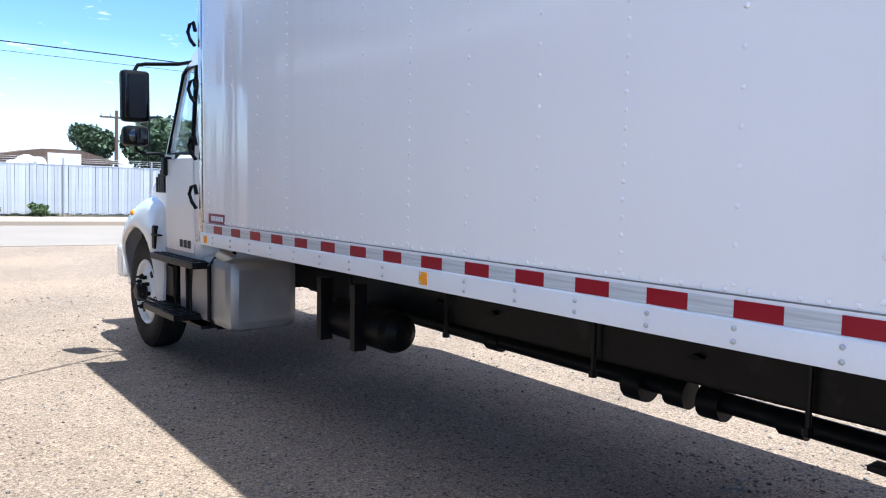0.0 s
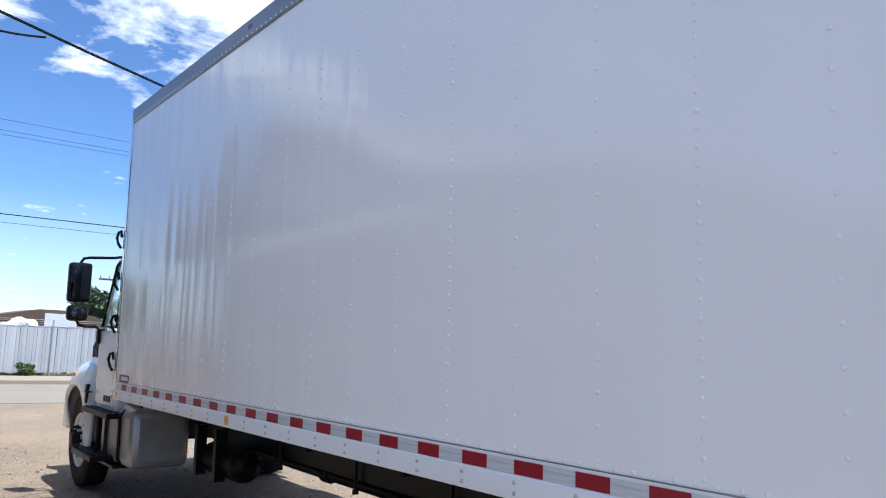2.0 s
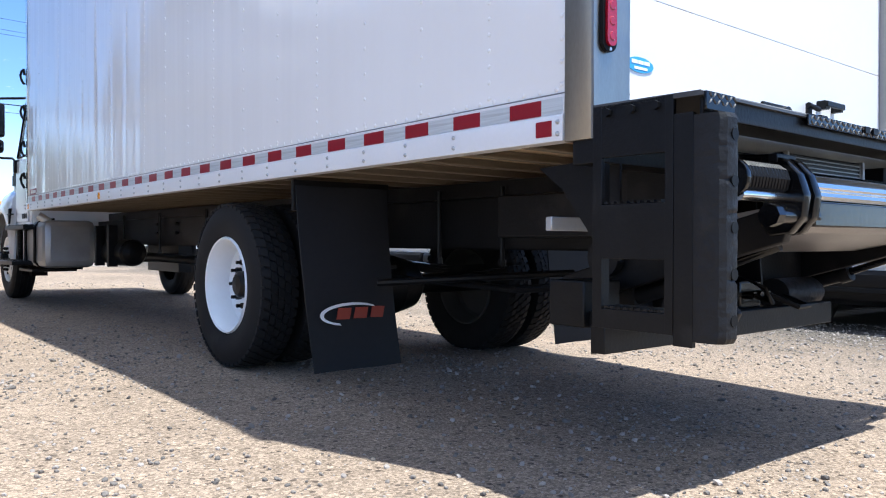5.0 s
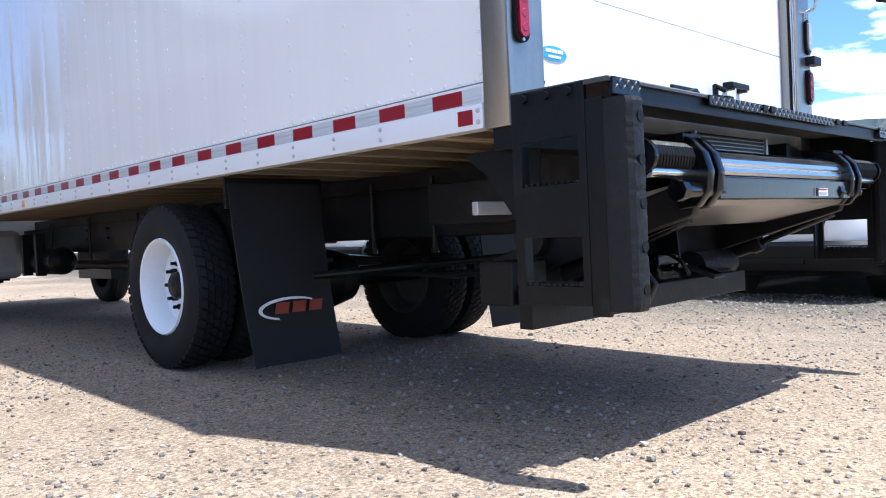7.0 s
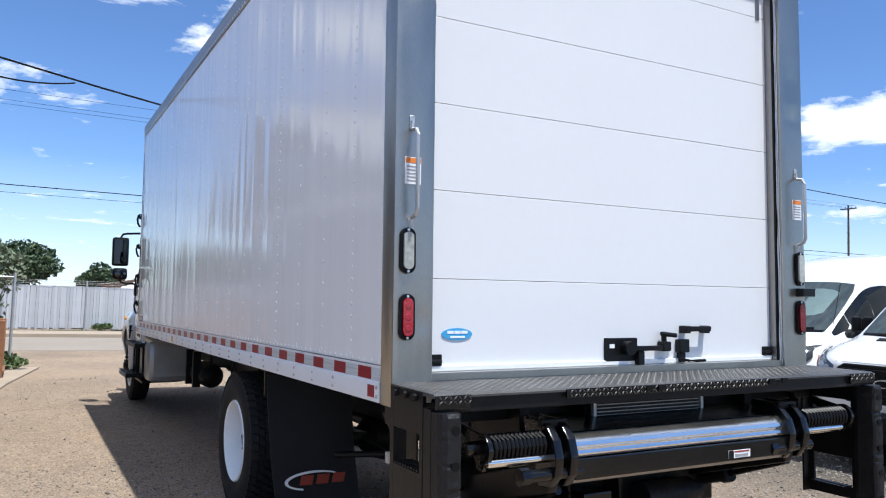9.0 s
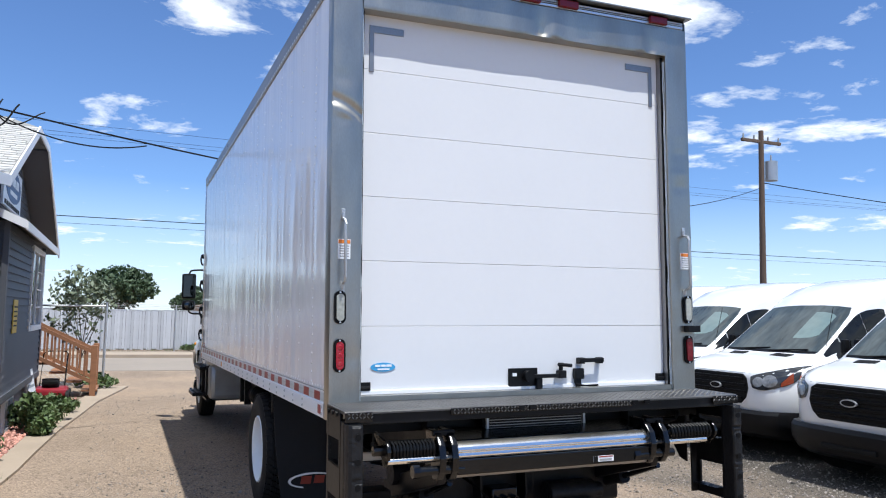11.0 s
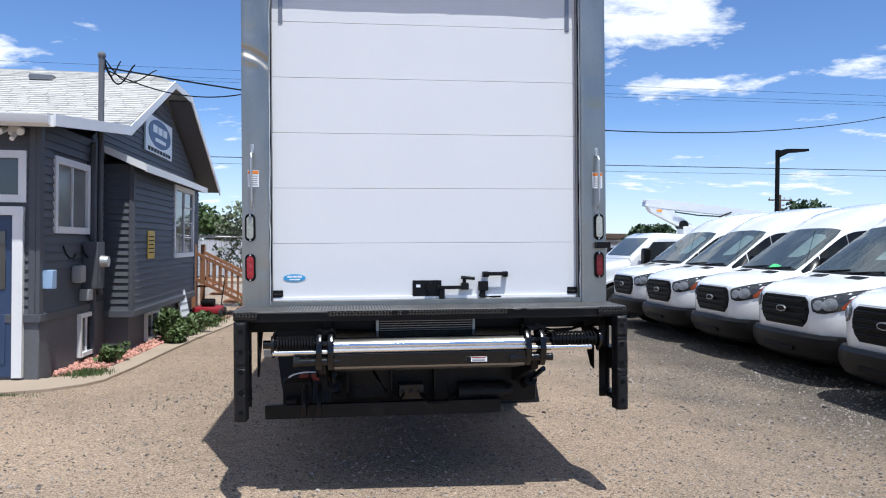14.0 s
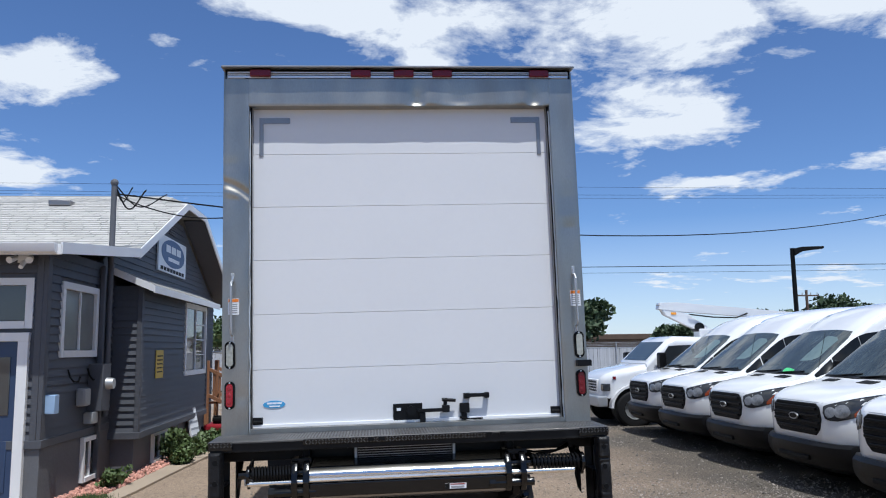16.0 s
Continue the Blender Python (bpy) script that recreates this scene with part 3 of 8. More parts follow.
def cargo_box():
    bm = bmesh.new()
    bx(bm, 0.03, W - 0.03, 0.14, L - 0.03, 1.22, ZT - 0.03)
    shell = part("cargo_box", bm, M["alu_white"], truck, "white aluminium cargo body")
    # side sheets, 1.22 m wide, lapped at the seams
    seams = [0.124] + [0.49 + 1.22 * k for k in range(7)] + [L - 0.05]
    seams = [s for s in seams if s < L]
    for side in (0, 1):
        for i, (a, b) in enumerate(zip(seams, seams[1:])):
            x0, x1 = (0.0, 0.028) if side == 0 else (W - 0.028, W)
            lap = 0.0
            bm = bmesh.new()
            bx(bm, x0 - lap, x1 + lap, a, b, 1.323, ZT - 0.095)
            part("side_panel", bm, M["panel"], shell)
    # rivets: close along the seams, wide apart on the posts between
    stud = bmesh.new()
    bmesh.ops.create_icosphere(stud, subdivisions=2, radius=0.0088)
    base = [v.co.copy() for v in stud.verts]
    faces = [[v.index for v in f.verts] for f in stud.faces]
    stud.free()

    def rivets(name, places, mat_, sx=0.42):
        verts, fs = [], []
        for px, py, pz in places:
            o = len(verts)
            verts += [(px + c.x * sx, py + c.y, pz + c.z) for c in base]
            fs += [[o + i for i in f] for f in faces]
        me = bpy.data.meshes.new(name)
        me.from_pydata(verts, [], fs)
        me.materials.append(mat_)
        me.polygons.foreach_set("use_smooth", [True] * len(me.polygons))
        ob = new(name, me)
        ob.parent = shell
        return tagged(ob, kind="stuff")

    for k in range(-1, 19):
        y = 0.49 + 0.4067 * k
        if not 0.2 < y < L - 0.1:
            continue
        step = 0.058 if k % 3 == 0 else 0.112
        zs = [1.36 + step * n for n in range(int((ZT - 0.15 - 1.36) / step))]
        rivets("rivets", [(0.0, y + (0.006 if k % 3 == 0 else 0), z) for z in zs], M["panel"])
    rivets("rivets", [(0.0, 0.147, 1.36 + 0.075 * n) for n in range(32)], M["panel"])
    rivets("rivets", [(0.0, 0.17 + 0.075 * n, 1.345) for n in range(102)], M["panel"])
    rivets("rivets", [(-0.012, 0.2 + 0.075 * n, ZT - 0.12) for n in range(102)], M["alu"])
    # bottom rail with reflective tape, top rail, front corner
    bm = bmesh.new()
    prism(bm, [(-0.006, 1.327), (-0.006, 1.262), (-0.016, 1.256), (-0.016, Z0), (0.05, Z0), (0.05, 1.327)], "y", 0.13, L - 0.02, 0.0015)
    part("bottom_rail", bm, M["alu_white"], shell, "white aluminium bottom rail")
    bm = bmesh.new()
    prism(bm, [(W + 0.006, 1.327), (W + 0.006, 1.262), (W + 0.016, 1.256), (W + 0.016, Z0), (W - 0.05, Z0), (W - 0.05, 1.327)], "y", 0.13, L - 0.02, 0.0015)
    part("bottom_rail", bm, M["alu_white"], shell)
    for x0, s in ((0, -1), (W, 1)):
        bm = bmesh.new()
        prism(bm, [(x0 + s * 0.006, ZT - 0.145), (x0 + s * 0.012, ZT - 0.13), (x0 + s * 0.014, ZT - 0.012), (x0 - s * 0.01, ZT + 0.01), (x0 - s * 0.06, ZT + 0.01), (x0 - s * 0.06, ZT - 0.145)], "y", 0.1, L - 0.03, 0.002)
        part("top_rail", bm, M["rail_dark"], shell, "aluminium top rail")
        bm = bmesh.new()
        bx(bm, min(x0 + s * 0.010, x0 - s * 0.09), max(x0 + s * 0.010, x0 - s * 0.09), L - 0.06, L + 0.035, Z0, ZT + 0.005, 0.02)
        part("front_corner", bm, M["chrome"], shell, "polished front corner post")
    bm = bmesh.new()
    bx(bm, 0.05, W - 0.05, 0.1, L - 0.03, ZT - 0.02, ZT + 0.006, 0.003)
    part("roof", bm, M["alu_white"], shell)
    bm = bmesh.new()
    bx(bm, -0.0135, -0.006, 5.15, 5.22, ZT - 0.08, ZT - 0.045, 0.002)
    part("marker_lamp", bm, M["dark_red"], shell)
    # thin grey strip drawn as the shadow line between side panel and bottom rail
    boxpart("rail_seal", (-0.0045, 0.02, 0.13, L - 0.02, 1.3268, 1.3315), M["rail_dark"], shell, 0)
    # tape
    me_r = boxpart("red_tape", (-0.0085, -0.004, 0.231, 0.381, 1.264, 1.316), M["red_tape"], shell, 0)
    me_w = boxpart("silver_tape", (-0.008, -0.004, 0.3815, 0.535, 1.263, 1.317), M["white_tape"], shell, 0)
    for k in range(1, 25):
        share("red_tape", me_r.data, shell, Matrix.Translation((0, 0.3048 * k, 0)))
        share("silver_tape", me_w.data, shell, Matrix.Translation((0, 0.3048 * k, 0)))
    boxpart("silver_tape", (-0.008, -0.004, 0.138, 0.2305, 1.263, 1.317), M["white_tape"], shell, 0)
    boxpart("red_tape", (-0.0185, -0.014, 0.176, 0.246, 1.19, 1.242), M["red_tape"], shell, 0)
    boxpart("amber_marker", (-0.019, -0.014, 5.20, 5.26, 1.190, 1.245), M["amber"], shell, 0.001)
    boxpart("amber_marker", (-0.019, -0.014, 7.80, 7.86, 1.190, 1.240), M["amber"], shell, 0.001)
    bolts = []
    for k in range(26):
        y = 0.15 + 0.305 * k + (0.22 if k else 0)
        bolts += [(-0.016, y, 1.196), (-0.016, y, 1.235)]
    rivets("rail_bolts", bolts, M["galv"], 1.0)
    # maker's plate: plain shapes only
    boxpart("maker_plate", (-0.004, 0.0, 7.52, 7.80, 1.335, 1.40), M["maroon"], shell, 0)
    for a, b in ((7.54, 7.575), (7.585, 7.62), (7.63, 7.665), (7.675, 7.71), (7.72, 7.745)):
        boxpart("plate_bar", (-0.006, -0.003, a, b, 1.352, 1.384), M["white_print"], shell, 0)
    # ties on the front wall edge
    for z in (1.50, 1.85, 2.25, 2.65):
        bm = bmesh.new()
        sweep(bm, [(-0.02 + 0.0, L + 0.05, z - 0.07), (-0.035, L + 0.09, z - 0.03), (-0.04, L + 0.13, z + 0.03), (-0.03, L + 0.12, z + 0.08), (-0.02, L + 0.07, z + 0.09), (-0.015, L + 0.05, z + 0.03)], 0.014)
        part("tie_hook", bm, M["black_plastic"], shell)
    # floor seen from below: boards on cross members
    for k in range(8):
        a = 0.05 + (W - 0.10) / 8 * k
        boxpart("floor_board", (a + 0.002, a + (W - 0.10) / 8 - 0.002, 0.15, L - 0.05, 1.205, 1.222), M["wood_floor"], shell, 0)
    cm = None
    for k in range(25):
        y = 0.35 + 0.305 * k
        if cm is None:
            bm = bmesh.new()
            bx(bm, 0.04, W - 0.04, y - 0.004, y + 0.004, 1.175, 1.204)
            bx(bm, 0.04, W - 0.04, y - 0.022, y + 0.022, 1.17, 1.177)
            cm = part("cross_member", bm, M["member"], shell)
        else:
            share("cross_member", cm.data, shell, Matrix.Translation((0, 0.305 * k, 0)))
    return shell


body = cargo_box()


def lamp_oval(parent, cx, cz, lens, label):
    bm = bmesh.new()
    oval(bm, cx, cz, 0.0355, 0.0355, -0.014, 0.001, straight=0.061)
    ring = part("lamp_gasket", bm, M["black_plastic"], parent, label)
    bm = bmesh.new()
    oval(bm, cx, cz, 0.023, 0.023, -0.024, -0.010, straight=0.056)
    lamp = part("lens", bm, lens, ring)
    if lens is not M["clear_lens"]:
        for dz in (-0.048, 0.0, 0.048):
            bm = bmesh.new()
            cyl(bm, (cx, -0.026, cz + dz), (cx, -0.023, cz + dz), 0.012, 0.017, 14)
            part("reflector", bm, lens, lamp)
    for dz in (-0.087, 0.087):
        bm = bmesh.new()
        cyl(bm, (cx, -0.018, cz + dz), (cx, -0.012, cz + dz), 0.006, seg=8)
        part("screw", bm, M["alu"], ring)


def rear_frame():
    rf = boxpart("rear_frame", (0.0, W, 0.02, 0.12, 1.19, 1.30), M["steel"], truck, 0.003, "polished stainless steel rear door frame")
    for x0, x1 in ((-0.012, 0.172), (W - 0.172, W + 0.012)):
        bm = bmesh.new()
        bx(bm, x0, x1, 0.012, 0.126, Z0 - 0.005, ZT - 0.03, 0.004)
        left = x0 < 1

        def dent(u, z, left=left):
            d = 0.0006 * math.sin(9.0 * z + 3 * u) + 0.0005 * math.sin(23.0 * z - 5 * u)
            if left:
                # a fold knocked into the post: a hollow over a ridge that runs down across it
                fold = 3.055 - 0.10 * u ** 1.6
                d += 0.012 * math.exp(-((z - fold) / 0.034) ** 2) - 0.004 * math.exp(-((z - fold + 0.055) / 0.028) ** 2)
                d += 0.006 * math.exp(-((z - 3.19) / 0.05) ** 2 - ((u - 0.3) / 0.4) ** 2) + 0.005 * math.exp(-((z - 2.93) / 0.03) ** 2 - ((u - 0.45) / 0.35) ** 2)
                d += 0.004 * math.exp(-((z - 1.52) / 0.05) ** 2 - ((u - 0.8) / 0.2) ** 2)
            else:
                for zc, a in ((2.68, 0.0045), (2.78, -0.003), (2.92, 0.003), (3.06, -0.0025)):
                    d += a * math.exp(-((z - zc) / 0.035) ** 2 - ((u - 0.55) / 0.35) ** 2)
            return d
        rows = []
        nz, nu = 240, 14
        for j in range(nz + 1):
            z = Z0 - 0.005 + (ZT - 0.025 - Z0) * j / nz
            r = [bm.verts.new((x0, 0.014, z))]
            for i in range(nu + 1):
                u = i / nu
                e = 0.004 * (abs(2 * u - 1) ** 12)
                r.append(bm.verts.new((x0 + (x1 - x0) * u, e + dent(u, z), z)))
            r.append(bm.verts.new((x1, 0.014, z)))
            rows.append(r)
        for ra, rb in zip(rows, rows[1:]):
            for i in range(len(ra) - 1):
                bm.faces.new((ra[i], ra[i + 1], rb[i + 1], rb[i]))
        part("corner_post", bm, M["steel"], rf, "stainless corner post with scrapes and a dent", sharp=40)
    bm = bmesh.new()
    bx(bm, 0.172, W - 0.172, 0.012, 0.14, 3.634, 3.84, 0.004)

    def knock(x, z):
        t = (z - 3.63) / 0.21
        low = 0.8 * 5.0 * t * math.exp(1.0 - 5.0 * t)
        d = 0.0012 * math.sin(5 * x) + 0.0007 * math.sin(13 * x + 2)
        d += 0.022 * low * math.exp(-((x - 1.41) / 0.055) ** 2) - 0.008 * low * math.exp(-((x - 1.50) / 0.05) ** 2)
        d += 0.012 * low * math.exp(-((x - 1.74) / 0.10) ** 2) + 0.018 * low * math.exp(-((x - 2.30) / 0.05) ** 2) - 0.007 * low * math.exp(-((x - 2.22) / 0.05) ** 2)
        return d
    rows = []
    for j in range(17):
        z = 3.63 + 0.21 * j / 16
        r = []
        for i in range(261):
            x = 0.172 + (W - 0.344) * i / 260
            r.append(bm.verts.new((x, -0.004 + knock(x, z) + (0.004 if j == 0 else 0), z)))
        rows.append(r)
    rows.insert(0, [bm.verts.new((v.co.x, 0.10, 3.6295)) for v in rows[0]])
    for ra, rb in zip(rows, rows[1:]):
        for i in range(260):
            bm.faces.new((ra[i], ra[i + 1], rb[i + 1], rb[i]))
    part("header", bm, M["steel"], rf, "dented stainless door header", sharp=50)
    bm = bmesh.new()
    prism(bm, [(0.0, 3.838), (0.0, 3.905), (0.02, 3.92), (0.14, 3.92), (0.14, 3.838)], "x", 0.0, W)
    part("header_trim", bm, M["black_plastic"], rf)
    for z0, z1 in ((3.844, 3.862), (3.868, 3.874), (3.880, 3.892)):
        boxpart("trim_strip", (0.02, W - 0.02, -0.010, 0.002, z0, z1), M["alu"], rf, 0.002)
    bm = bmesh.new()
    prism(bm, [(-0.062, 3.905), (-0.064, 3.914), (-0.03, 3.932), (0.15, 3.938), (0.15, 3.918)], "x", -0.02, W + 0.02, 0.002)
    part("roof_lip", bm, M["rail_dark"], rf)
    for cx in (0.257, 0.993, 1.313, 1.604, 2.345):
        bm = bmesh.new()
        bx(bm, cx - 0.075, cx + 0.075, -0.034, -0.002, 3.848, 3.90, 0.006)
        part("marker_lamp", bm, M["dark_red"], rf)
    for cx in (0.045, W - 0.045):
        lamp_oval(rf, cx, 1.817, M["clear_lens"], "clear reversing lamp")
        lamp_oval(rf, cx, 1.539, M["red_lens"] if cx < 1 else M["dark_red"], "red tail lamp")
        s = 0.06 if cx < 1 else W - 0.06
        bm = bmesh.new()
        sweep(bm, [(s, -0.005, 2.37), (s, -0.012, 2.335), (s, -0.05, 2.325), (s, -0.062, 2.30), (s, -0.062, 1.99), (s, -0.05, 1.965), (s, -0.012, 1.955), (s, -0.005, 1.92)], 0.009)
        bx(bm, s - 0.012, s + 0.012, -0.006, 0.002, 2.335, 2.395, 0.003)
        bx(bm, s - 0.012, s + 0.012, -0.006, 0.002, 1.90, 1.955, 0.003)
        part("grab_handle", bm, M["galv"], rf)
        lab = boxpart("warning_label", (s - 0.03, s + 0.045, -0.0035, 0.002, 2.10, 2.215), M["white_print"], rf, 0, "white warning label with an orange head")
        boxpart("label_head", (s - 0.028, s + 0.043, -0.005, -0.003, 2.190, 2.212), M["orange"], lab, 0)
        for k in range(5):
            boxpart("label_bar", (s - 0.02, s + 0.035, -0.0048, -0.003, 2.112 + 0.015 * k, 2.118 + 0.015 * k), M["grey_box"], lab, 0)
    boxpart("bracket", (W - 0.075, W + 0.03, -0.05, 0.0, 1.66, 1.705), M["black_steel"], rf, 0.003)
    for x0, x1 in ((0.172, 0.19), (W - 0.19, W - 0.172)):
        boxpart("door_track", (x0, x1, 0.045, 0.12, 1.30, 3.63), M["rail_dark"], rf, 0.002)
        boxpart("track_gap", (x0 + 0.002, x1 - 0.002, 0.036, 0.046, 1.275, 3.63), M["cable"], rf, 0)
        # frayed weather seal along the post
        inner = x1 - 0.002 if x0 < 1 else x0 + 0.002
        side = 1 if x0 < 1 else -1
        bm = bmesh.new()
        for off, r in ((0.0, 0.0045), (0.009, 0.003)):
            sweep(bm, [(inner - side * (0.012 - 0.004 * noise.noise(Vector((off * 90, 3.0 + side, z * 6))) * (2.2 if z < 2.2 else 1.0)), 0.030 - off + 0.003 * noise.noise(Vector((9.0, off * 50, z * 9))), z) for z in [1.275 + 0.04 * k for k in range(59)]], r, 6)
        part("weather_seal", bm, M["white_tape"], rf, "frayed pale weather seal")
    return rf


rear = rear_frame()


def roll_door():
    door = new("roll_up_door")
    door.parent = truck
    tagged(door, "white sectional roll-up door")
    levels = [1.305, 1.706, 2.10, 2.493, 2.888, 3.284, 3.67]
    for a, b in zip(levels, levels[1:]):
        bm = bmesh.new()
        bx(bm, 0.19, W - 0.19, 0.088, 0.125, a + 0.0008, b - 0.0008, 0.0022)
        part("door_panel", bm, M["door_white"], door)
    boxpart("bottom_seal", (0.19, W - 0.19, 0.075, 0.12, 1.30, 1.325), M["alu_white"], door, 0.004)
    for cx in (0.225, W - 0.225):
        bm = bmesh.new()
        bx(bm, cx - 0.035, cx + 0.035, 0.075, 0.09, 1.325, 1.375, 0.003)
        cyl(bm, (cx - 0.03, 0.072, 1.345), (cx + 0.03, 0.072, 1.345), 0.008, seg=8)
        part("hinge", bm, M["black_steel"], door)
    # lock plate, bar and handle
    lock = boxpart("lock", (1.18, 1.39, 0.075, 0.09, 1.315, 1.435), M["black_steel"], door, 0.004, "black steel door lock")
    bm = bmesh.new()
    cyl(bm, (1.31, 0.03, 1.385), (1.31, 0.08, 1.385), 0.035, seg=16)
    bx(bm, 1.35, 1.55, 0.04, 0.065, 1.370, 1.395, 0.004)
    bx(bm, 1.37, 1.41, 0.045, 0.085, 1.30, 1.37, 0.004)
    bx(bm, 1.53, 1.585, 0.035, 0.085, 1.365, 1.415, 0.006)
    cyl(bm, (1.555, 0.06, 1.41), (1.555, 0.06, 1.465), 0.014, seg=10)
    cyl(bm, (1.53, 0.05, 1.455), (1.63, 0.05, 1.445), 0.012, seg=8)
    part("lock_bar", bm, M["black_steel"], lock)
    boxpart("warning_dot", (1.205, 1.235, 0.071, 0.0755, 1.385, 1.405), M["white_print"], lock, 0)
    bm = bmesh.new()
    bx(bm, 1.66, 1.73, 0.05, 0.088, 1.355, 1.425, 0.006)
    bx(bm, 1.67, 1.71, 0.06, 0.088, 1.305, 1.355, 0.004)
    part("catch", bm, M["black_steel"], door)
    bm = bmesh.new()
    bx(bm, 1.69, 1.735, 0.045, 0.09, 1.455, 1.495, 0.004)
    bx(bm, 1.84, 1.875, 0.045, 0.09, 1.455, 1.495, 0.004)
    bx(bm, 1.69, 1.875, 0.035, 0.052, 1.465, 1.492, 0.004)
    part("pull_handle", bm, M["black_steel"], door)
    bm = bmesh.new()
    sweep(bm, [(1.66, 0.05, 1.325), (1.70, 0.03, 1.315), (1.76, 0.04, 1.312), (1.82, 0.03, 1.314)], 0.007)
    part("strap", bm, M["black_plastic"], door)
    bm = bmesh.new()
    oval(bm, 0.339, 1.462, 0.078, 0.027, 0.084, 0.089)
    st = part("sticker", bm, M["blue"], door, "blue oval dealer sticker")
    for a, b, z0, z1 in ((0.289, 0.322, 1.464, 1.477), (0.326, 0.356, 1.464, 1.477), (0.360, 0.392, 1.464, 1.477), (0.304, 0.379, 1.445, 1.454)):
        boxpart("sticker_bar", (a, b, 0.0825, 0.0845, z0, z1), M["white_print"], st, 0)
    # corner stiffeners in a darker grey that holds the shade under the header
    for x0, x1, z0, z1 in ((0.235, 0.46, 3.52, 3.565), (2.13, 2.355, 3.52, 3.565), (0.235, 0.265, 3.27, 3.52), (2.325, 2.355, 3.27, 3.52)):
        boxpart("door_stiffener", (x0, x1, 0.082, 0.09, z0, z1), M["rail_dark"], door, 0.001)
    return door


roll_door()


def step_bumper():
    sb = new("step_bumper")
    sb.parent = truck
    tagged(sb, "black diamond-plate rear step")
    bm = bmesh.new()
    prism(bm, [(0.0, 1.268), (-0.375, 1.262), (-0.386, 1.255), (-0.386, 1.247), (0.0, 1.253)], "x", -0.02, W + 0.02)
    part("tread_plate", bm, M["worn_tread"], sb)
    for a, b, low in ((-0.02, 0.13, 1.205), (0.58, 1.78, 1.222), (W - 0.18, W + 0.02, 1.205)):
        boxpart("plate_lip", (a, b, -0.394, -0.384, low, 1.258), M["gloss_black"], sb, 0.003)
    verts, fs = [], []
    n = 0
    for i in range(126):
        for j in range(17):
            cx, cy = 0.0 + i * 0.0208, -0.02 - j * 0.0208
            s = 1 if (i + j) % 2 else -1
            z = 1.268 - 0.0167 * (-cy) + 0.0003
            o = len(verts)
            a, b = Vector((0.0062, 0.0062 * s, 0)), Vector((-0.0026 * s, 0.0026, 0))
            c = Vector((cx, cy, z))
            verts += [c - a, c + b, c + a, c - b, c + Vector((0, 0, 0.0017)) - a * 0.4, c + Vector((0, 0, 0.0017)) + a * 0.4]
            fs += [(o, o + 3, o + 4), (o, o + 4, o + 1), (o + 1, o + 4, o + 5), (o + 1, o + 5, o + 2), (o + 2, o + 5, o + 3), (o + 3, o + 5, o + 4)]
    for i in range(126):
        for j in range(2):
            cx, cz = 0.0 + i * 0.0208, 1.248 - j * 0.0175
            if 0.13 < cx < 0.59 or 1.77 < cx < W - 0.18:
                continue
            s = 1 if (i + j) % 2 else -1
            o = len(verts)
            a, b = Vector((0.0078, 0, 0.0078 * s)), Vector((-0.0028 * s, 0, 0.0028))
            c = Vector((cx, -0.3942, cz))
            u = Vector((0, -0.0032, 0))
            verts += [c - a, c + b, c + a, c - b, c + u - a * 0.4, c + u + a * 0.4]
            fs += [(o, o + 3, o + 4), (o, o + 4, o + 1), (o + 1, o + 4, o + 5), (o + 1, o + 5, o + 2), (o + 2, o + 5, o + 3), (o + 3, o + 5, o + 4)]
    me = bpy.data.meshes.new("tread_pattern")
    me.from_pydata([tuple(v) for v in verts], [], fs)
    me.materials.append(M["worn_tread"])
    tp = new("tread_pattern", me)
    tp.parent = sb
    tagged(tp, kind="stuff")
    for x in (1.0, 1.07, 1.78, 1.87):
        boxpart("slot", (x, x + 0.04, -0.402, -0.392, 1.232, 1.257), M["black_plastic"], sb, 0.002)
    for s in (0, 1):
        def X(v):
            return v if s == 0 else W - v
        def xb(bm, x0, x1, *r, **k):
            a, b = sorted((X(x0), X(x1)))
            return bx(bm, a, b, *r, **k)
        # side plate with two windows, built of its bars
        bm = bmesh.new()
        y0, y1 = -0.29, 0.0
        xb(bm, -0.02, -0.005, y0, y1, 1.10, 1.262, bevel=0.002)
        xb(bm, -0.02, -0.005, y0, y1, 0.79, 0.955, bevel=0.002)
        xb(bm, -0.02, -0.005, y0, y1, 0.575, 0.635, bevel=0.002)
        xb(bm, -0.0205, -0.0045, -0.035, y1, 0.575, 1.262, bevel=0.002)
        xb(bm, -0.0205, -0.0045, y0, -0.262, 0.575, 1.262, bevel=0.002)
        xb(bm, -0.005, 0.05, -0.012, 0.0, 0.575, 1.25, bevel=0.002)
        for k in range(9):
            for z in (0.957, 0.637):
                xb(bm, -0.02, 0.06, -0.25 + 0.024 * k, -0.238 + 0.024 * k, z, z + 0.008)
        sp = part("side_plate", bm, M["black_steel"], sb)
        bm = bmesh.new()
        xb(bm, -0.018, 0.0, -0.352, -0.29, 0.545, 1.205, bevel=0.002)
        xb(bm, 0.0, 0.07, -0.352, -0.33, 0.56, 1.20, bevel=0.002)
        part("bumper_flange", bm, M["black_steel"], sb)
        bm = bmesh.new()
        prof = [(-0.016, -0.352), (-0.0165, -0.402), (-0.010, -0.428), (0.004, -0.443), (0.020, -0.447), (0.048, -0.447), (0.060, -0.442), (0.066, -0.430), (0.068, -0.352)]
        rows_ = 90
        ring_list = []
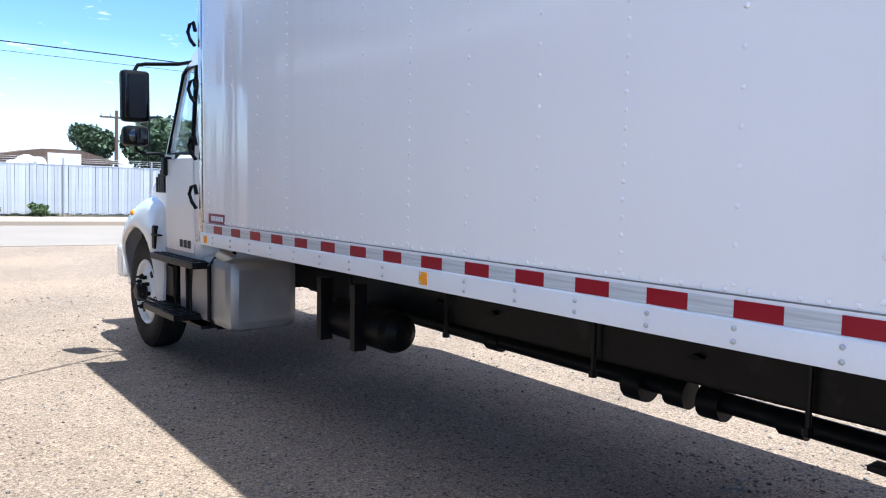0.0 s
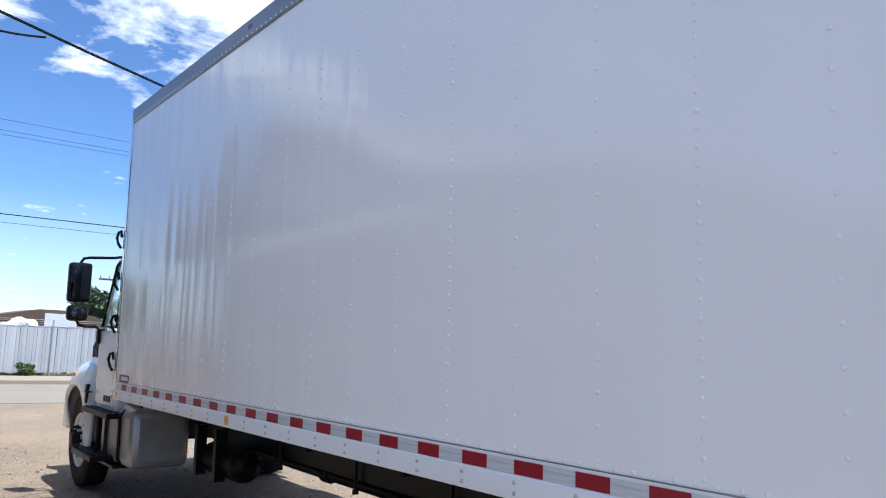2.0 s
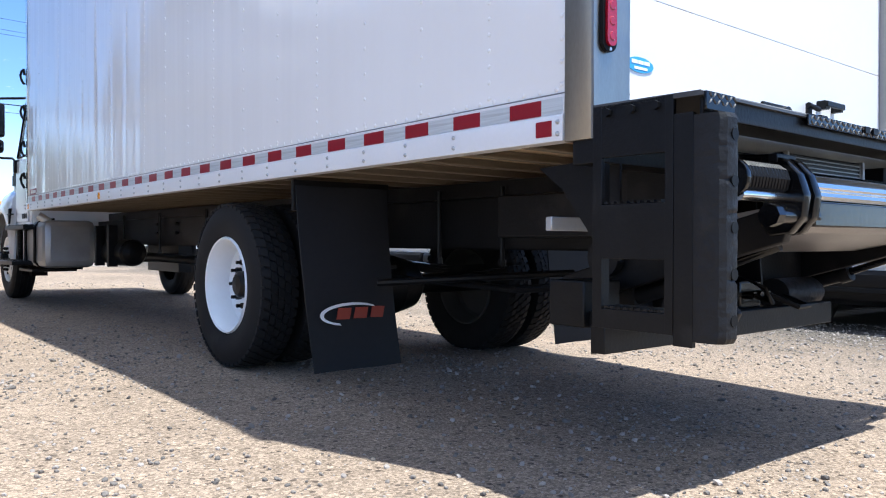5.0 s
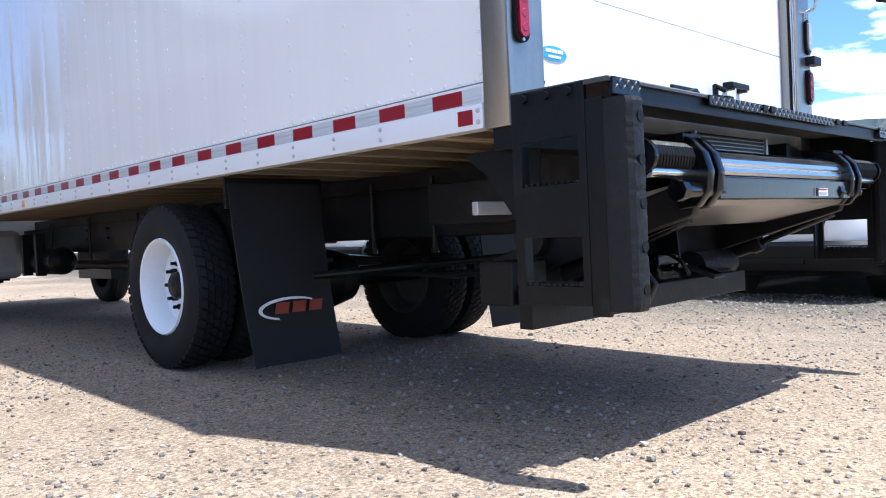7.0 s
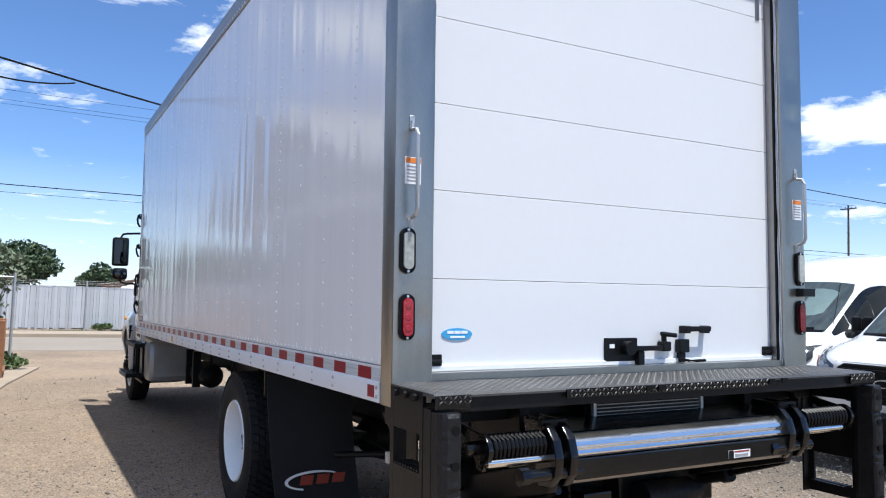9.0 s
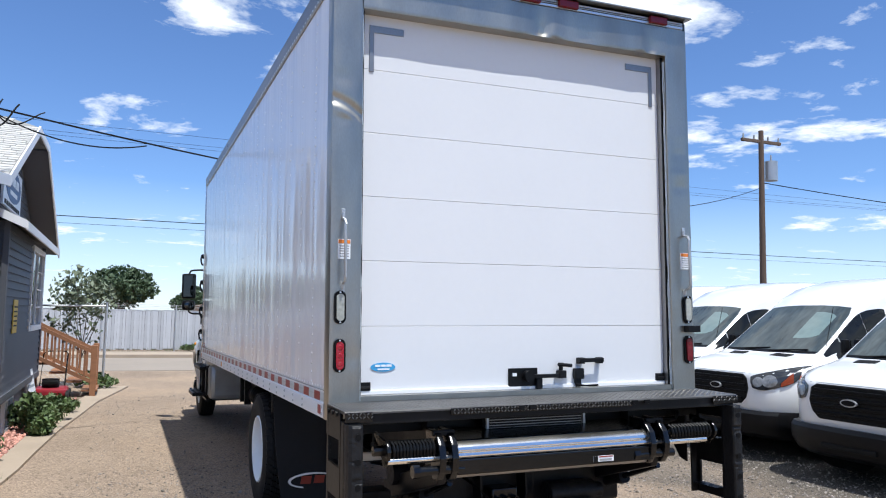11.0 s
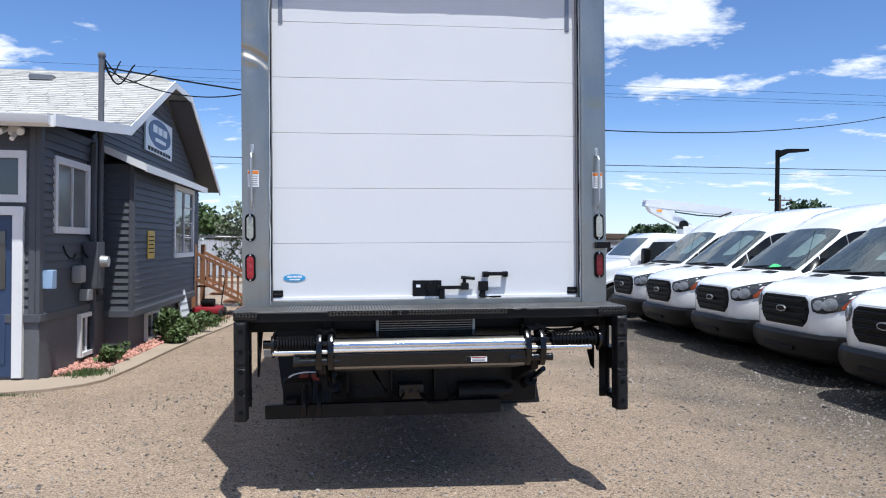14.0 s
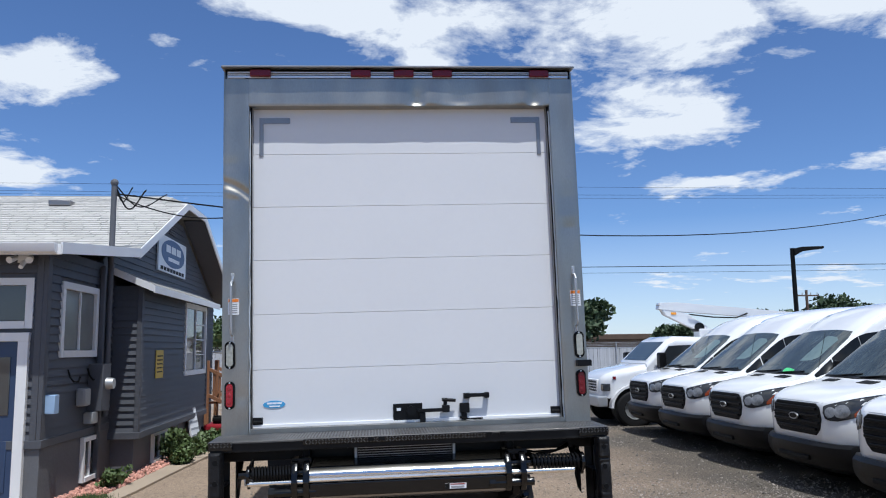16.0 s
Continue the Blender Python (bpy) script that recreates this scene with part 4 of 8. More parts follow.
        for k in range(rows_ + 1):
            z = 0.562 + (1.196 - 0.562) * k / rows_
            end = min(1.0, min(k, rows_ - k) / 2.0)
            pts = []
            for q, (a, b) in enumerate(prof):
                c = Vector((a * 3, b * 3, z))
                w = max(0.0, (-b - 0.40) / 0.045)
                cut = max(0.0, noise.noise(Vector((a * 9 + 3 * s, 2.0, z * 13))) + 0.5 * noise.noise(Vector((a * 20, 5.0 + s, z * 55))) - 0.22) * 0.026
                dy = w * (cut + 0.0016 * noise.noise(c * 60)) + 0.008 * (1 - end) * w
                pts.append((X(a + 0.0022 * w * noise.noise(c * 45 + Vector((7, 0, 0)))), b + dy, z))
            ring_list.append(pts if s == 0 else pts[::-1])
        loft(bm, ring_list)
        part("dock_bumper", bm, M["rough_black"], sb, "scarred black dock bumper post")
        for k in range(5):
            bm = bmesh.new()
            cyl(bm, (X(0.035), -0.4495, 0.625 + 0.128 * k), (X(0.035), -0.42, 0.625 + 0.128 * k), 0.017, seg=14)
            part("hole_rim", bm, M["black_plastic"], sb)
        for y in (-0.06, -0.15, -0.235):
            bm = bmesh.new()
            cyl(bm, (X(-0.034), y, 1.237), (X(-0.02), y, 1.237), 0.014, seg=6)
            part("bolt", bm, M["black_steel"], sp)
        bm = bmesh.new()
        pts = [(0.33, 1.10), (-0.02, 1.12), (-0.02, 0.78), (0.05, 0.80), (0.22, 1.02)]
        a, b = sorted((X(0.09), X(0.10)))
        prism(bm, pts, "x", a, b)
        part("gusset", bm, M["black_steel"], sb)
    # black strip added behind the lip so its recesses look dark
    boxpart("step_beam", (0.0, W, -0.372, -0.36, 1.19, 1.249), M["black_steel"], sb, 0.003)
    boxpart("rear_beam", (0.0, W, -0.02, 0.10, 1.09, 1.18), M["black_steel"], sb, 0.004)
    return sb


step_bumper()


def liftgate():
    lg = new("liftgate")
    lg.parent = truck
    tagged(lg, "black hydraulic liftgate with polished roll")
    # polished folded platform: rounded roll with a dark box behind
    bm = bmesh.new()
    prof = [(-0.29, 1.076), (-0.335, 1.072), (-0.362, 1.058), (-0.378, 1.04), (-0.383, 1.025), (-0.379, 1.018), (-0.373, 1.014), (-0.384, 1.007), (-0.389, 0.995), (-0.384, 0.982), (-0.29, 0.978)]
    prism(bm, prof, "x", 0.62, 1.93)
    part("platform_roll", bm, M["chrome"], lg, "polished metal platform roll")
    bm = bmesh.new()
    prism(bm, [(-0.34, 1.077), (-0.10, 1.108), (-0.10, 1.09), (-0.30, 1.062)], "x", 0.63, 1.92)
    part("platform_top", bm, M["gloss_black"], lg)
    bm = bmesh.new()
    prism(bm, [(-0.38, 0.975), (-0.385, 0.905), (-0.36, 0.872), (0.02, 0.80), (0.15, 0.90), (-0.2, 0.955)], "x", 0.62, 1.93, 0.006)
    part("platform", bm, M["rail_dark"], lg, "grey metal platform underside")
    boxpart("front_lip", (0.62, 1.93, -0.398, -0.38, 0.892, 0.976), M["gloss_black"], lg, 0.006)
    bm = bmesh.new()
    bx(bm, 1.495, 1.635, -0.4015, -0.397, 0.906, 0.940)
    lb = part("warning_label", bm, M["white_print"], lg, "white label with a black edge and red bar")
    boxpart("label_edge", (1.495, 1.525, -0.403, -0.4005, 0.906, 0.940), M["cable"], lb, 0)
    boxpart("label_bar", (1.53, 1.628, -0.403, -0.4005, 0.931, 0.938), M["red_print"], lb, 0)
    boxpart("label_bar", (1.535, 1.62, -0.403, -0.4005, 0.911, 0.923), M["grey_box"], lb, 0)
    cb = bmesh.new()
    cyl(cb, (0.16, -0.30, 1.037), (2.44, -0.30, 1.037), 0.028)
    part("torsion_bar", cb, M["gloss_black"], lg)
    for a, b in ((0.225, 0.62), (1.93, 2.37)):
        bm = bmesh.new()
        cyl(bm, (a, -0.35, 0.985), (b, -0.35, 0.985), 0.019)
        part("hinge_pin", bm, M["chrome"], lg)
    for a, b in ((0.25, 0.50), (2.09, 2.41)):
        bm = bmesh.new()
        n = 13
        pts = []
        for k in range(n * 10 + 1):
            t = k / (n * 10)
            th = 2 * math.pi * n * t
            pts.append((a + (b - a) * t, -0.325 + 0.046 * math.cos(th), 1.04 + 0.046 * math.sin(th)))
        sweep(bm, pts, 0.0085, 6)
        part("spring", bm, M["black_steel"], lg)
    for x in (0.215, 2.42):
        bm = bmesh.new()
        prism(bm, [(-0.325 + 0.062 * math.cos(a), 1.035 + 0.062 * math.sin(a)) for a in [2 * math.pi * k / 20 for k in range(20)]], "x", x, x + 0.022, 0.003)
        prism(bm, [(-0.36, 1.0), (-0.33, 0.95), (-0.29, 0.955), (-0.26, 1.03), (-0.14, 1.09), (-0.14, 1.12), (-0.30, 1.09)], "x", x + 0.003, x + 0.019, 0.002)
        part("spring_plate", bm, M["gloss_black"], lg)
    for x in (0.505, 0.58, 1.90, 2.00):
        bm = bmesh.new()
        prism(bm, [(-0.20, 1.07), (-0.19, 1.135), (-0.30, 1.13), (-0.36, 1.105), (-0.40, 1.06), (-0.422, 0.99), (-0.412, 0.92), (-0.37, 0.868), (-0.30, 0.86), (-0.27, 0.90), (-0.29, 0.95), (-0.28, 1.02)], "x", x, x + 0.04, 0.006)
        part("arm_bracket", bm, M["gloss_black"], lg)
    for x in (0.50, 1.93):
        bm = bmesh.new()
        bx(bm, x, x + 0.13, -0.33, -0.30, 1.10, 1.13, 0.004)
        part("link_plate", bm, M["black_steel"], lg)
        bm = bmesh.new()
        cyl(bm, (x - 0.10, -0.375, 0.925), (x + 0.16, -0.375, 0.925), 0.026)
        cyl(bm, (x - 0.14, -0.375, 0.925), (x - 0.10, -0.375, 0.925), 0.036, seg=8)
        part("pivot_pin", bm, M["gloss_black"], lg)
        # lift arm and cylinder run down and forward
        bm = bmesh.new()
        prism(bm, [(-0.37, 0.93), (-0.34, 0.84), (0.55, 0.58), (0.62, 0.64), (0.60, 0.70), (-0.28, 0.95)], "x", x + 0.02, x + 0.07, 0.006)
        part("lift_arm", bm, M["black_steel"], lg)
        bm = bmesh.new()
        cyl(bm, (x + 0.12, -0.28, 0.83), (x + 0.12, 0.10, 0.69), 0.018)
        part("piston_rod", bm, M["gloss_black"], lg)
        bm = bmesh.new()
        cyl(bm, (x + 0.12, 0.10, 0.69), (x + 0.12, 0.62, 0.53), 0.038)
        cyl(bm, (x + 0.12, 0.08, 0.697), (x + 0.12, 0.13, 0.68), 0.046)
        part("hydraulic_cylinder", bm, M["black_steel"], lg)
    bm = bmesh.new()
    bx(bm, 0.13, 1.82, 0.07, 0.13, 0.465, 0.562, 0.004)
    part("lower_beam", bm, M["black_steel"], lg)
    bm = bmesh.new()
    bx(bm, 0.27, 0.35, 0.10, 0.26, 0.53, 0.59, 0.004)
    part("lower_tube", bm, M["black_steel"], lg)
    bm = bmesh.new()
    bx(bm, 0.24, 0.45, 0.25, 0.42, 0.53, 0.70, 0.008)
    part("under_box", bm, M["black_steel"], lg)
    bm = bmesh.new()
    prism(bm, [(-0.16, 0.52), (-0.20, 0.60), (-0.12, 0.70), (0.0, 0.72), (0.06, 0.56)], "x", 0.40, 0.43, 0.006)
    prism(bm, [(-0.16, 0.52), (-0.20, 0.60), (-0.12, 0.70), (0.0, 0.72), (0.06, 0.56)], "x", 0.50, 0.53, 0.006)
    part("pivot_ear", bm, M["black_steel"], lg)
    bm = bmesh.new()
    bx(bm, 0.34, 1.95, 0.0, 0.16, 1.12, 1.19, 0.004)
    bx(bm, 0.55, 0.60, -0.1, 0.3, 0.98, 1.19, 0.004)
    bx(bm, 1.96, 2.01, -0.1, 0.3, 0.98, 1.19, 0.004)
    part("mounting_frame", bm, M["black_steel"], lg)
    # ribbed step shown under the tread
    st = boxpart("flip_step", (0.90, 1.60, -0.15, -0.11, 1.09, 1.18), M["black_steel"], lg, 0.006)
    for x in (0.905, 1.575):
        boxpart("end_cap", (x, x + 0.02, -0.165, -0.10, 1.085, 1.185), M["galv"], st, 0.006)
    for k in range(5):
        boxpart("rib", (0.93, 1.57, -0.157, -0.149, 1.098 + 0.016 * k, 1.102 + 0.016 * k), M["rail_dark"], st, 0)
    # pump box and lamp bar
    bm = bmesh.new()
    bx(bm, 1.45, 2.14, 0.28, 0.72, 0.50, 0.84, 0.02)
    part("pump_box", bm, M["black_steel"], lg)
    # main tube, plates and valve block between the arms, added to fill the darkness there
    bm = bmesh.new()
    cyl(bm, (0.48, 0.36, 0.78), (2.08, 0.36, 0.78), 0.075, seg=20)
    part("main_tube", bm, M["rough_black"], lg)
    bm = bmesh.new()
    prism(bm, [(0.30, 1.12), (0.36, 1.12), (0.40, 0.56), (0.34, 0.50), (0.28, 0.56)], "x", 0.58, 1.46, 0.008)
    part("frame_plate", bm, M["rough_black"], lg)
    for x in (0.70, 1.02, 1.34):
        bm = bmesh.new()
        prism(bm, [(0.20, 1.10), (0.32, 1.10), (0.32, 0.54), (0.24, 0.50), (0.16, 0.62)], "x", x, x + 0.014, 0.002)
        part("frame_rib", bm, M["black_steel"], lg)
    bm = bmesh.new()
    cyl(bm, (1.52, 0.20, 0.60), (1.86, 0.20, 0.60), 0.075, seg=20)
    cyl(bm, (1.86, 0.20, 0.60), (1.93, 0.20, 0.60), 0.05, seg=16)
    part("pump_motor", bm, M["rough_black"], lg)
    bm = bmesh.new()
    bx(bm, 1.08, 1.26, 0.12, 0.26, 0.56, 0.68, 0.01)
    for k in range(3):
        cyl(bm, (1.11 + 0.06 * k, 0.13, 0.62), (1.11 + 0.06 * k, 0.07, 0.62), 0.016, seg=10)
    part("valve_block", bm, M["gloss_black"], lg)
    bm = bmesh.new()
    sweep(bm, [(1.11, 0.07, 0.62), (1.08, -0.02, 0.60), (0.98, -0.04, 0.66), (0.92, 0.10, 0.74), (0.90, 0.22, 0.76)], 0.011, 6)
    sweep(bm, [(1.23, 0.07, 0.62), (1.28, -0.03, 0.57), (1.40, -0.02, 0.57), (1.50, 0.14, 0.60)], 0.011, 6)
    part("pressure_hose", bm, M["black_plastic"], lg)
    bm = bmesh.new()
    bx(bm, 0.10, 0.42, 0.28, 0.31, 0.88, 0.93, 0.004)
    part("plate_lamp_bar", bm, M["galv"], lg)
    bm = bmesh.new()
    for k in range(3):
        sweep(bm, [(2.0, 0.1, 1.10), (2.15, -0.1, 1.08 - 0.02 * k), (2.3, -0.15, 1.09), (2.4, -0.05, 1.10 + 0.01 * k), (2.45, 0.05, 1.12)], 0.009, 6)
    part("hoses", bm, M["black_plastic"], lg)
    return lg


liftgate()


def wheel(name, y, x_out, side, dual, steer=False):
    """A truck wheel; x_out is the tyre's outer face. side -1: left of the truck."""
    R, wt_ = 0.505, 0.255
    s = -side
    wh = new(name)
    wh.parent = truck
    zc = truck_z(x_out, y, R - 0.004 + ground_z(x_out + s * 0.15, y))
    wh.matrix_basis = Matrix.Translation((x_out, y, zc))
    tagged(wh, "worn black truck tyre on a white steel rim")
    for n in range(2 if dual else 1):
        off = s * 0.31 * n
        bm = bmesh.new()
        prof = [(0.03, 0.288), (0.012, 0.305), (0.0, 0.36), (-0.004, 0.42), (0.012, 0.465), (0.028, 0.492), (0.05, R - 0.014),
                (wt_ - 0.05, R - 0.014), (wt_ - 0.028, 0.492), (wt_ - 0.012, 0.465), (wt_ + 0.004, 0.42), (wt_, 0.36), (wt_ - 0.012, 0.305), (wt_ - 0.03, 0.288)]
        lathe(bm, [(off + s * u, r) for u, r in prof], "x", 56)
        part("tyre", bm, M["rubber"], wh, sharp=25)
        bm = bmesh.new()
        # tread blocks in five rows
        rows = [(0.012, 0.062), (0.068, 0.104), (0.110, 0.146), (0.152, 0.188), (0.194, wt_ - 0.012)]
        if steer:
            rows = [(0.02, 0.066), (0.074, 0.108), (0.116, 0.15), (0.158, 0.19), (0.198, wt_ - 0.02)]
        nb = 52 if not steer else 26
        for ri, (a, b) in enumerate(rows):
            for k in range(nb):
                t0 = 2 * math.pi * (k + 0.5 * (ri % 2)) / nb
                t1 = t0 + 2 * math.pi / nb * (0.74 if not steer else 0.96)
                sk = 0.25 * 2 * math.pi / nb if not steer else 0
                drop = 0.022 if ri in (0, 4) else 0.014
                q = []
                for u, e in ((a, 0), (b, sk)):
                    for t in (t0 + e, t1 + e):
                        for r in (R - 0.03 if ri in (0, 4) else R - 0.016, R - (0.012 if (ri == 0 and u == a) or (ri == 4 and u == b) else 0)):
                            q.append(bm.verts.new((off + s * u, r * math.cos(t), r * math.sin(t))))
                for f in ((1, 3, 7, 5), (0, 2, 3, 1), (4, 5, 7, 6), (0, 1, 5, 4), (2, 6, 7, 3)):
                    bm.faces.new([q[i] for i in f])
        tagged(part("tread", bm, M["rubber"], wh, sharp=25), kind="stuff")
        bm = bmesh.new()
        if dual:
            prof = [(0.018, 0.296), (0.006, 0.288), (0.012, 0.278), (0.03, 0.27), (0.05, 0.262), (0.10, 0.250), (0.150, 0.245), (0.168, 0.225), (0.172, 0.10), (0.172, 0.0)]
            if n:
                prof = [(0.255 - u, r) for u, r in prof]
        else:
            prof = [(0.018, 0.296), (0.006, 0.288), (0.02, 0.272), (0.05, 0.265), (0.058, 0.25), (0.035, 0.21), (0.012, 0.17), (0.006, 0.12), (0.006, 0.0)]
        lathe(bm, [(off + s * u, max(r, 0.0005)) for u, r in prof], "x", 44)
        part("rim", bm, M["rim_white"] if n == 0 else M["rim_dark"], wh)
    depth = 0.17 if dual else 0.006
    bm = bmesh.new()
    lathe(bm, [(s * (depth - 0.002), 0.085), (s * (depth - 0.07), 0.082), (s * (depth - 0.085), 0.06), (s * (depth - 0.09), 0.0005)], "x", 20)
    part("hub", bm, M["black_steel"], wh)
    for k in range(10):
        bm = bmesh.new()
        a = 2 * math.pi * k / 10
        c = Vector((0, 0.142 * math.cos(a), 0.142 * math.sin(a)))
        cyl(bm, c + Vector((s * depth, 0, 0)), c + Vector((s * (depth - 0.035), 0, 0)), 0.018, seg=6)
        cyl(bm, c + Vector((s * (depth - 0.03), 0, 0)), c + Vector((s * (depth - 0.065), 0, 0)), 0.011, seg=6)
        part("wheel_nut", bm, M["black_steel"], wh)
    if not dual:
        for a in (0.6, 2.2, 3.7, 5.3):
            bm = bmesh.new()
            c = Vector((0, 0.205 * math.cos(a), 0.205 * math.sin(a)))
            cyl(bm, c + Vector((s * 0.04, 0, 0)), c + Vector((s * 0.022, 0, 0)), 0.032, seg=14)
            part("hand_hole", bm, M["black_plastic"], wh)
    return wh


YR, YF = 2.90, 9.72
wheel("rear_wheel", YR, 0.045, -1, True)
wheel("rear_wheel", YR, W - 0.045, 1, True)
wheel("front_wheel", YF, 0.12, -1, False, True)
wheel("front_wheel", YF, W - 0.12, 1, False, True)


def mud_flap(x0, x1, printed=True):
    fl = new("mud_flap")
    fl.parent = truck
    tagged(fl, "black rubber mud flap with a white arc and red print" if printed else "plain black rubber mud flap")
    bm = bmesh.new()
    nx, nz = 6, 12
    front, back = [], []
    for j in range(nz + 1):
        t = j / nz
        z = 1.13 - 0.98 * t
        for i in range(nx + 1):
            u = i / nx
            x = x0 + (x1 - x0) * u + 0.08 * t * t + 0.02 * t
            y = 1.98 - 0.03 * math.sin(2.2 * t) * (0.6 + 0.4 * math.sin(3 * u + 1)) + 0.01 * math.sin(6 * u)
            front.append(bm.verts.new((x, y - 0.004, z)))
            back.append(bm.verts.new((x, y + 0.004, z)))
    w = nx + 1
    for j in range(nz):
        for i in range(nx):
            k = j * w + i
            bm.faces.new((front[k], front[k + 1], front[k + w + 1], front[k + w]))
            bm.faces.new((back[k], back[k + w], back[k + w + 1], back[k + 1]))
    rim = [j * w for j in range(nz + 1)] + [nz * w + i for i in range(1, w)] + [j * w + nx for j in range(nz - 1, -1, -1)] + list(range(nx - 1, 0, -1))
    for a, b in zip(rim, rim[1:] + rim[:1]):
        bm.faces.new((front[a], front[b], back[b], back[a]))
    part("flap", bm, M["flap"], fl)
    if printed:
        bm = bmesh.new()
        outer = [(0.345 + 0.195 * math.cos(a), 0.452 + 0.062 * math.sin(a)) for a in [radians(42 + 208 * k / 22) for k in range(23)]]
        inner = [(0.358 + 0.187 * math.cos(a), 0.450 + 0.050 * math.sin(a)) for a in [radians(46 + 196 * k / 22) for k in range(23)]]
        prism(bm, outer + inner[::-1], "y", 1.934, 1.938)
        part("arc", bm, M["white_print"], fl)
        for k in range(3):
            a = 0.249 + 0.108 * k
            bm = bmesh.new()
            prism(bm, [(a, 0.428), (a + 0.082, 0.425), (a + 0.094, 0.485), (a + 0.012, 0.488)], "y", 1.934, 1.938)
            part("print_bar", bm, M["red_print"], fl)
    bm = bmesh.new()
    bx(bm, x0 - 0.01, x1 + 0.02, 1.985, 2.01, 1.0, 1.16, 0.003)
    part("hanger", bm, M["black_steel"], fl)


mud_flap(0.03, 0.60)
mud_flap(W - 0.70, W - 0.10, False)


def chassis():
    ch = new("chassis")
    ch.parent = truck
    tagged(ch, "black ladder chassis with running gear")
    for x in (0.83, 1.69):
        bm = bmesh.new()
        bx(bm, x, x + 0.012, 0.25, 10.4, 0.80, 1.07)
        bx(bm, x, x + 0.08, 0.25, 10.4, 0.80, 0.81)
        bx(bm, x, x + 0.08, 0.25, 10.4, 1.06, 1.07)
        part("frame_rail", bm, M["black_steel"], ch)
        boxpart("sill_beam", (x + 0.0, x + 0.08, 0.16, L - 0.1, 1.072, 1.155), M["black_steel"], ch, 0.002)
    for y in (0.6, 2.0, 3.6, 5.2, 6.8, 8.4):
        boxpart("crossmember", (0.84, 1.76, y - 0.05, y + 0.05, 0.84, 1.02), M["black_steel"], ch, 0.004)
    bm = bmesh.new()
    cyl(bm, (0.30, YR, 0.535), (W - 0.30, YR, 0.535), 0.075)
    lathe(bm, [(-0.24, 0.09), (-0.16, 0.17), (0.0, 0.21), (0.16, 0.17), (0.24, 0.09)], "x", 24, (W / 2, YR, 0.535))
    part("rear_axle", bm, M["black_steel"], ch)
    bm = bmesh.new()
    cyl(bm, (W / 2, YR + 0.2, 0.58), (W / 2, 4.55, 0.61), 0.05)
    cyl(bm, (W / 2, 4.75, 0.615), (W / 2, 8.3, 0.66), 0.05)
    for y, r in ((3.15, 0.08), (4.2, 0.06), (4.6, 0.085), (4.8, 0.075), (5.05, 0.10), (6.2, 0.06)):
        cyl(bm, (W / 2, y - 0.06, 0.58 + 0.013 * (y - 3)), (W / 2, y + 0.06, 0.58 + 0.013 * (y - 3)), r)
    part("drive_shaft", bm, M["black_steel"], ch)
    bm = bmesh.new()
    cyl(bm, (0.36, YF, 0.60), (W - 0.36, YF, 0.60), 0.06)
    part("front_axle", bm, M["black_steel"], ch)
    for x in (0.72, 1.78):
        bm = bmesh.new()
        for k in range(4):
            ln = 0.75 - 0.14 * k
            prism(bm, [(YR - ln, 0.80 - 0.022 * k - 0.1), (YR, 0.66 - 0.022 * k), (YR + ln, 0.80 - 0.022 * k - 0.1), (YR + ln, 0.78 - 0.022 * k - 0.1), (YR, 0.64 - 0.022 * k), (YR - ln, 0.78 - 0.022 * k - 0.1)], "x", x, x + 0.08)
        part("leaf_spring", bm, M["black_steel"], ch)
    # air tank with straps, brackets
    bm = bmesh.new()
    lathe(bm, [(-0.42, 0.0005), (-0.41, 0.06), (-0.37, 0.115), (-0.32, 0.135), (0.32, 0.135), (0.37, 0.115), (0.41, 0.06), (0.42, 0.0005)], "x", 24)
    bmesh.ops.rotate(bm, verts=bm.verts, cent=(0, 0, 0), matrix=Matrix.Rotation(radians(90), 3, "Z"))
    bmesh.ops.translate(bm, verts=bm.verts, vec=(0.64, 6.72, 0.72))
    part("air_tank", bm, M["black_plastic"], ch, "black air tank")
    for y in (6.62, 7.05):
        boxpart("tank_bracket", (0.46, 0.55, y - 0.03, y + 0.03, 0.58, 1.0), M["black_steel"], ch, 0.004)
    for k, y in enumerate((1.25, 1.75, 3.9, 4.95, 6.1, 7.2)):
        bm = bmesh.new()
        cyl(bm, (0.80, y, 1.12), (0.80, y, 0.72), 0.012, seg=8)
        cyl(bm, (0.80, y, 0.75), (0.80, y, 0.72), 0.022, seg=6)
        part("u_bolt", bm, M["black_steel"], ch)
    for y in (4.4, 5.7, 6.2):
        for z in (0.92, 1.01):
            bm = bmesh.new()
            prism(bm, [(y - 0.04, z), (y, z + 0.014), (y + 0.04, z), (y, z - 0.014)], "x", 0.80, 0.828)
            part("bolt_plate", bm, M["black_plastic"], ch)
    bm = bmesh.new()
    bx(bm, 0.62, 0.80, 0.45, 1.1, 0.86, 1.06, 0.01)
    cyl(bm, (0.45, 1.85, 0.62), (1.35, 1.25, 0.67), 0.02, seg=10)
    part("equipment_box", bm, M["black_steel"], ch)
    bm = bmesh.new()
    sweep(bm, [(0.86, 2.3, 0.62), (0.86, 1.2, 0.60), (0.90, 0.7, 0.64)], 0.02)
    cyl(bm, (0.5, 2.42, 0.72), (0.5, 2.52, 0.72), 0.09)
    part("brake_chamber", bm, M["black_steel"], ch)
    return ch


chassis()


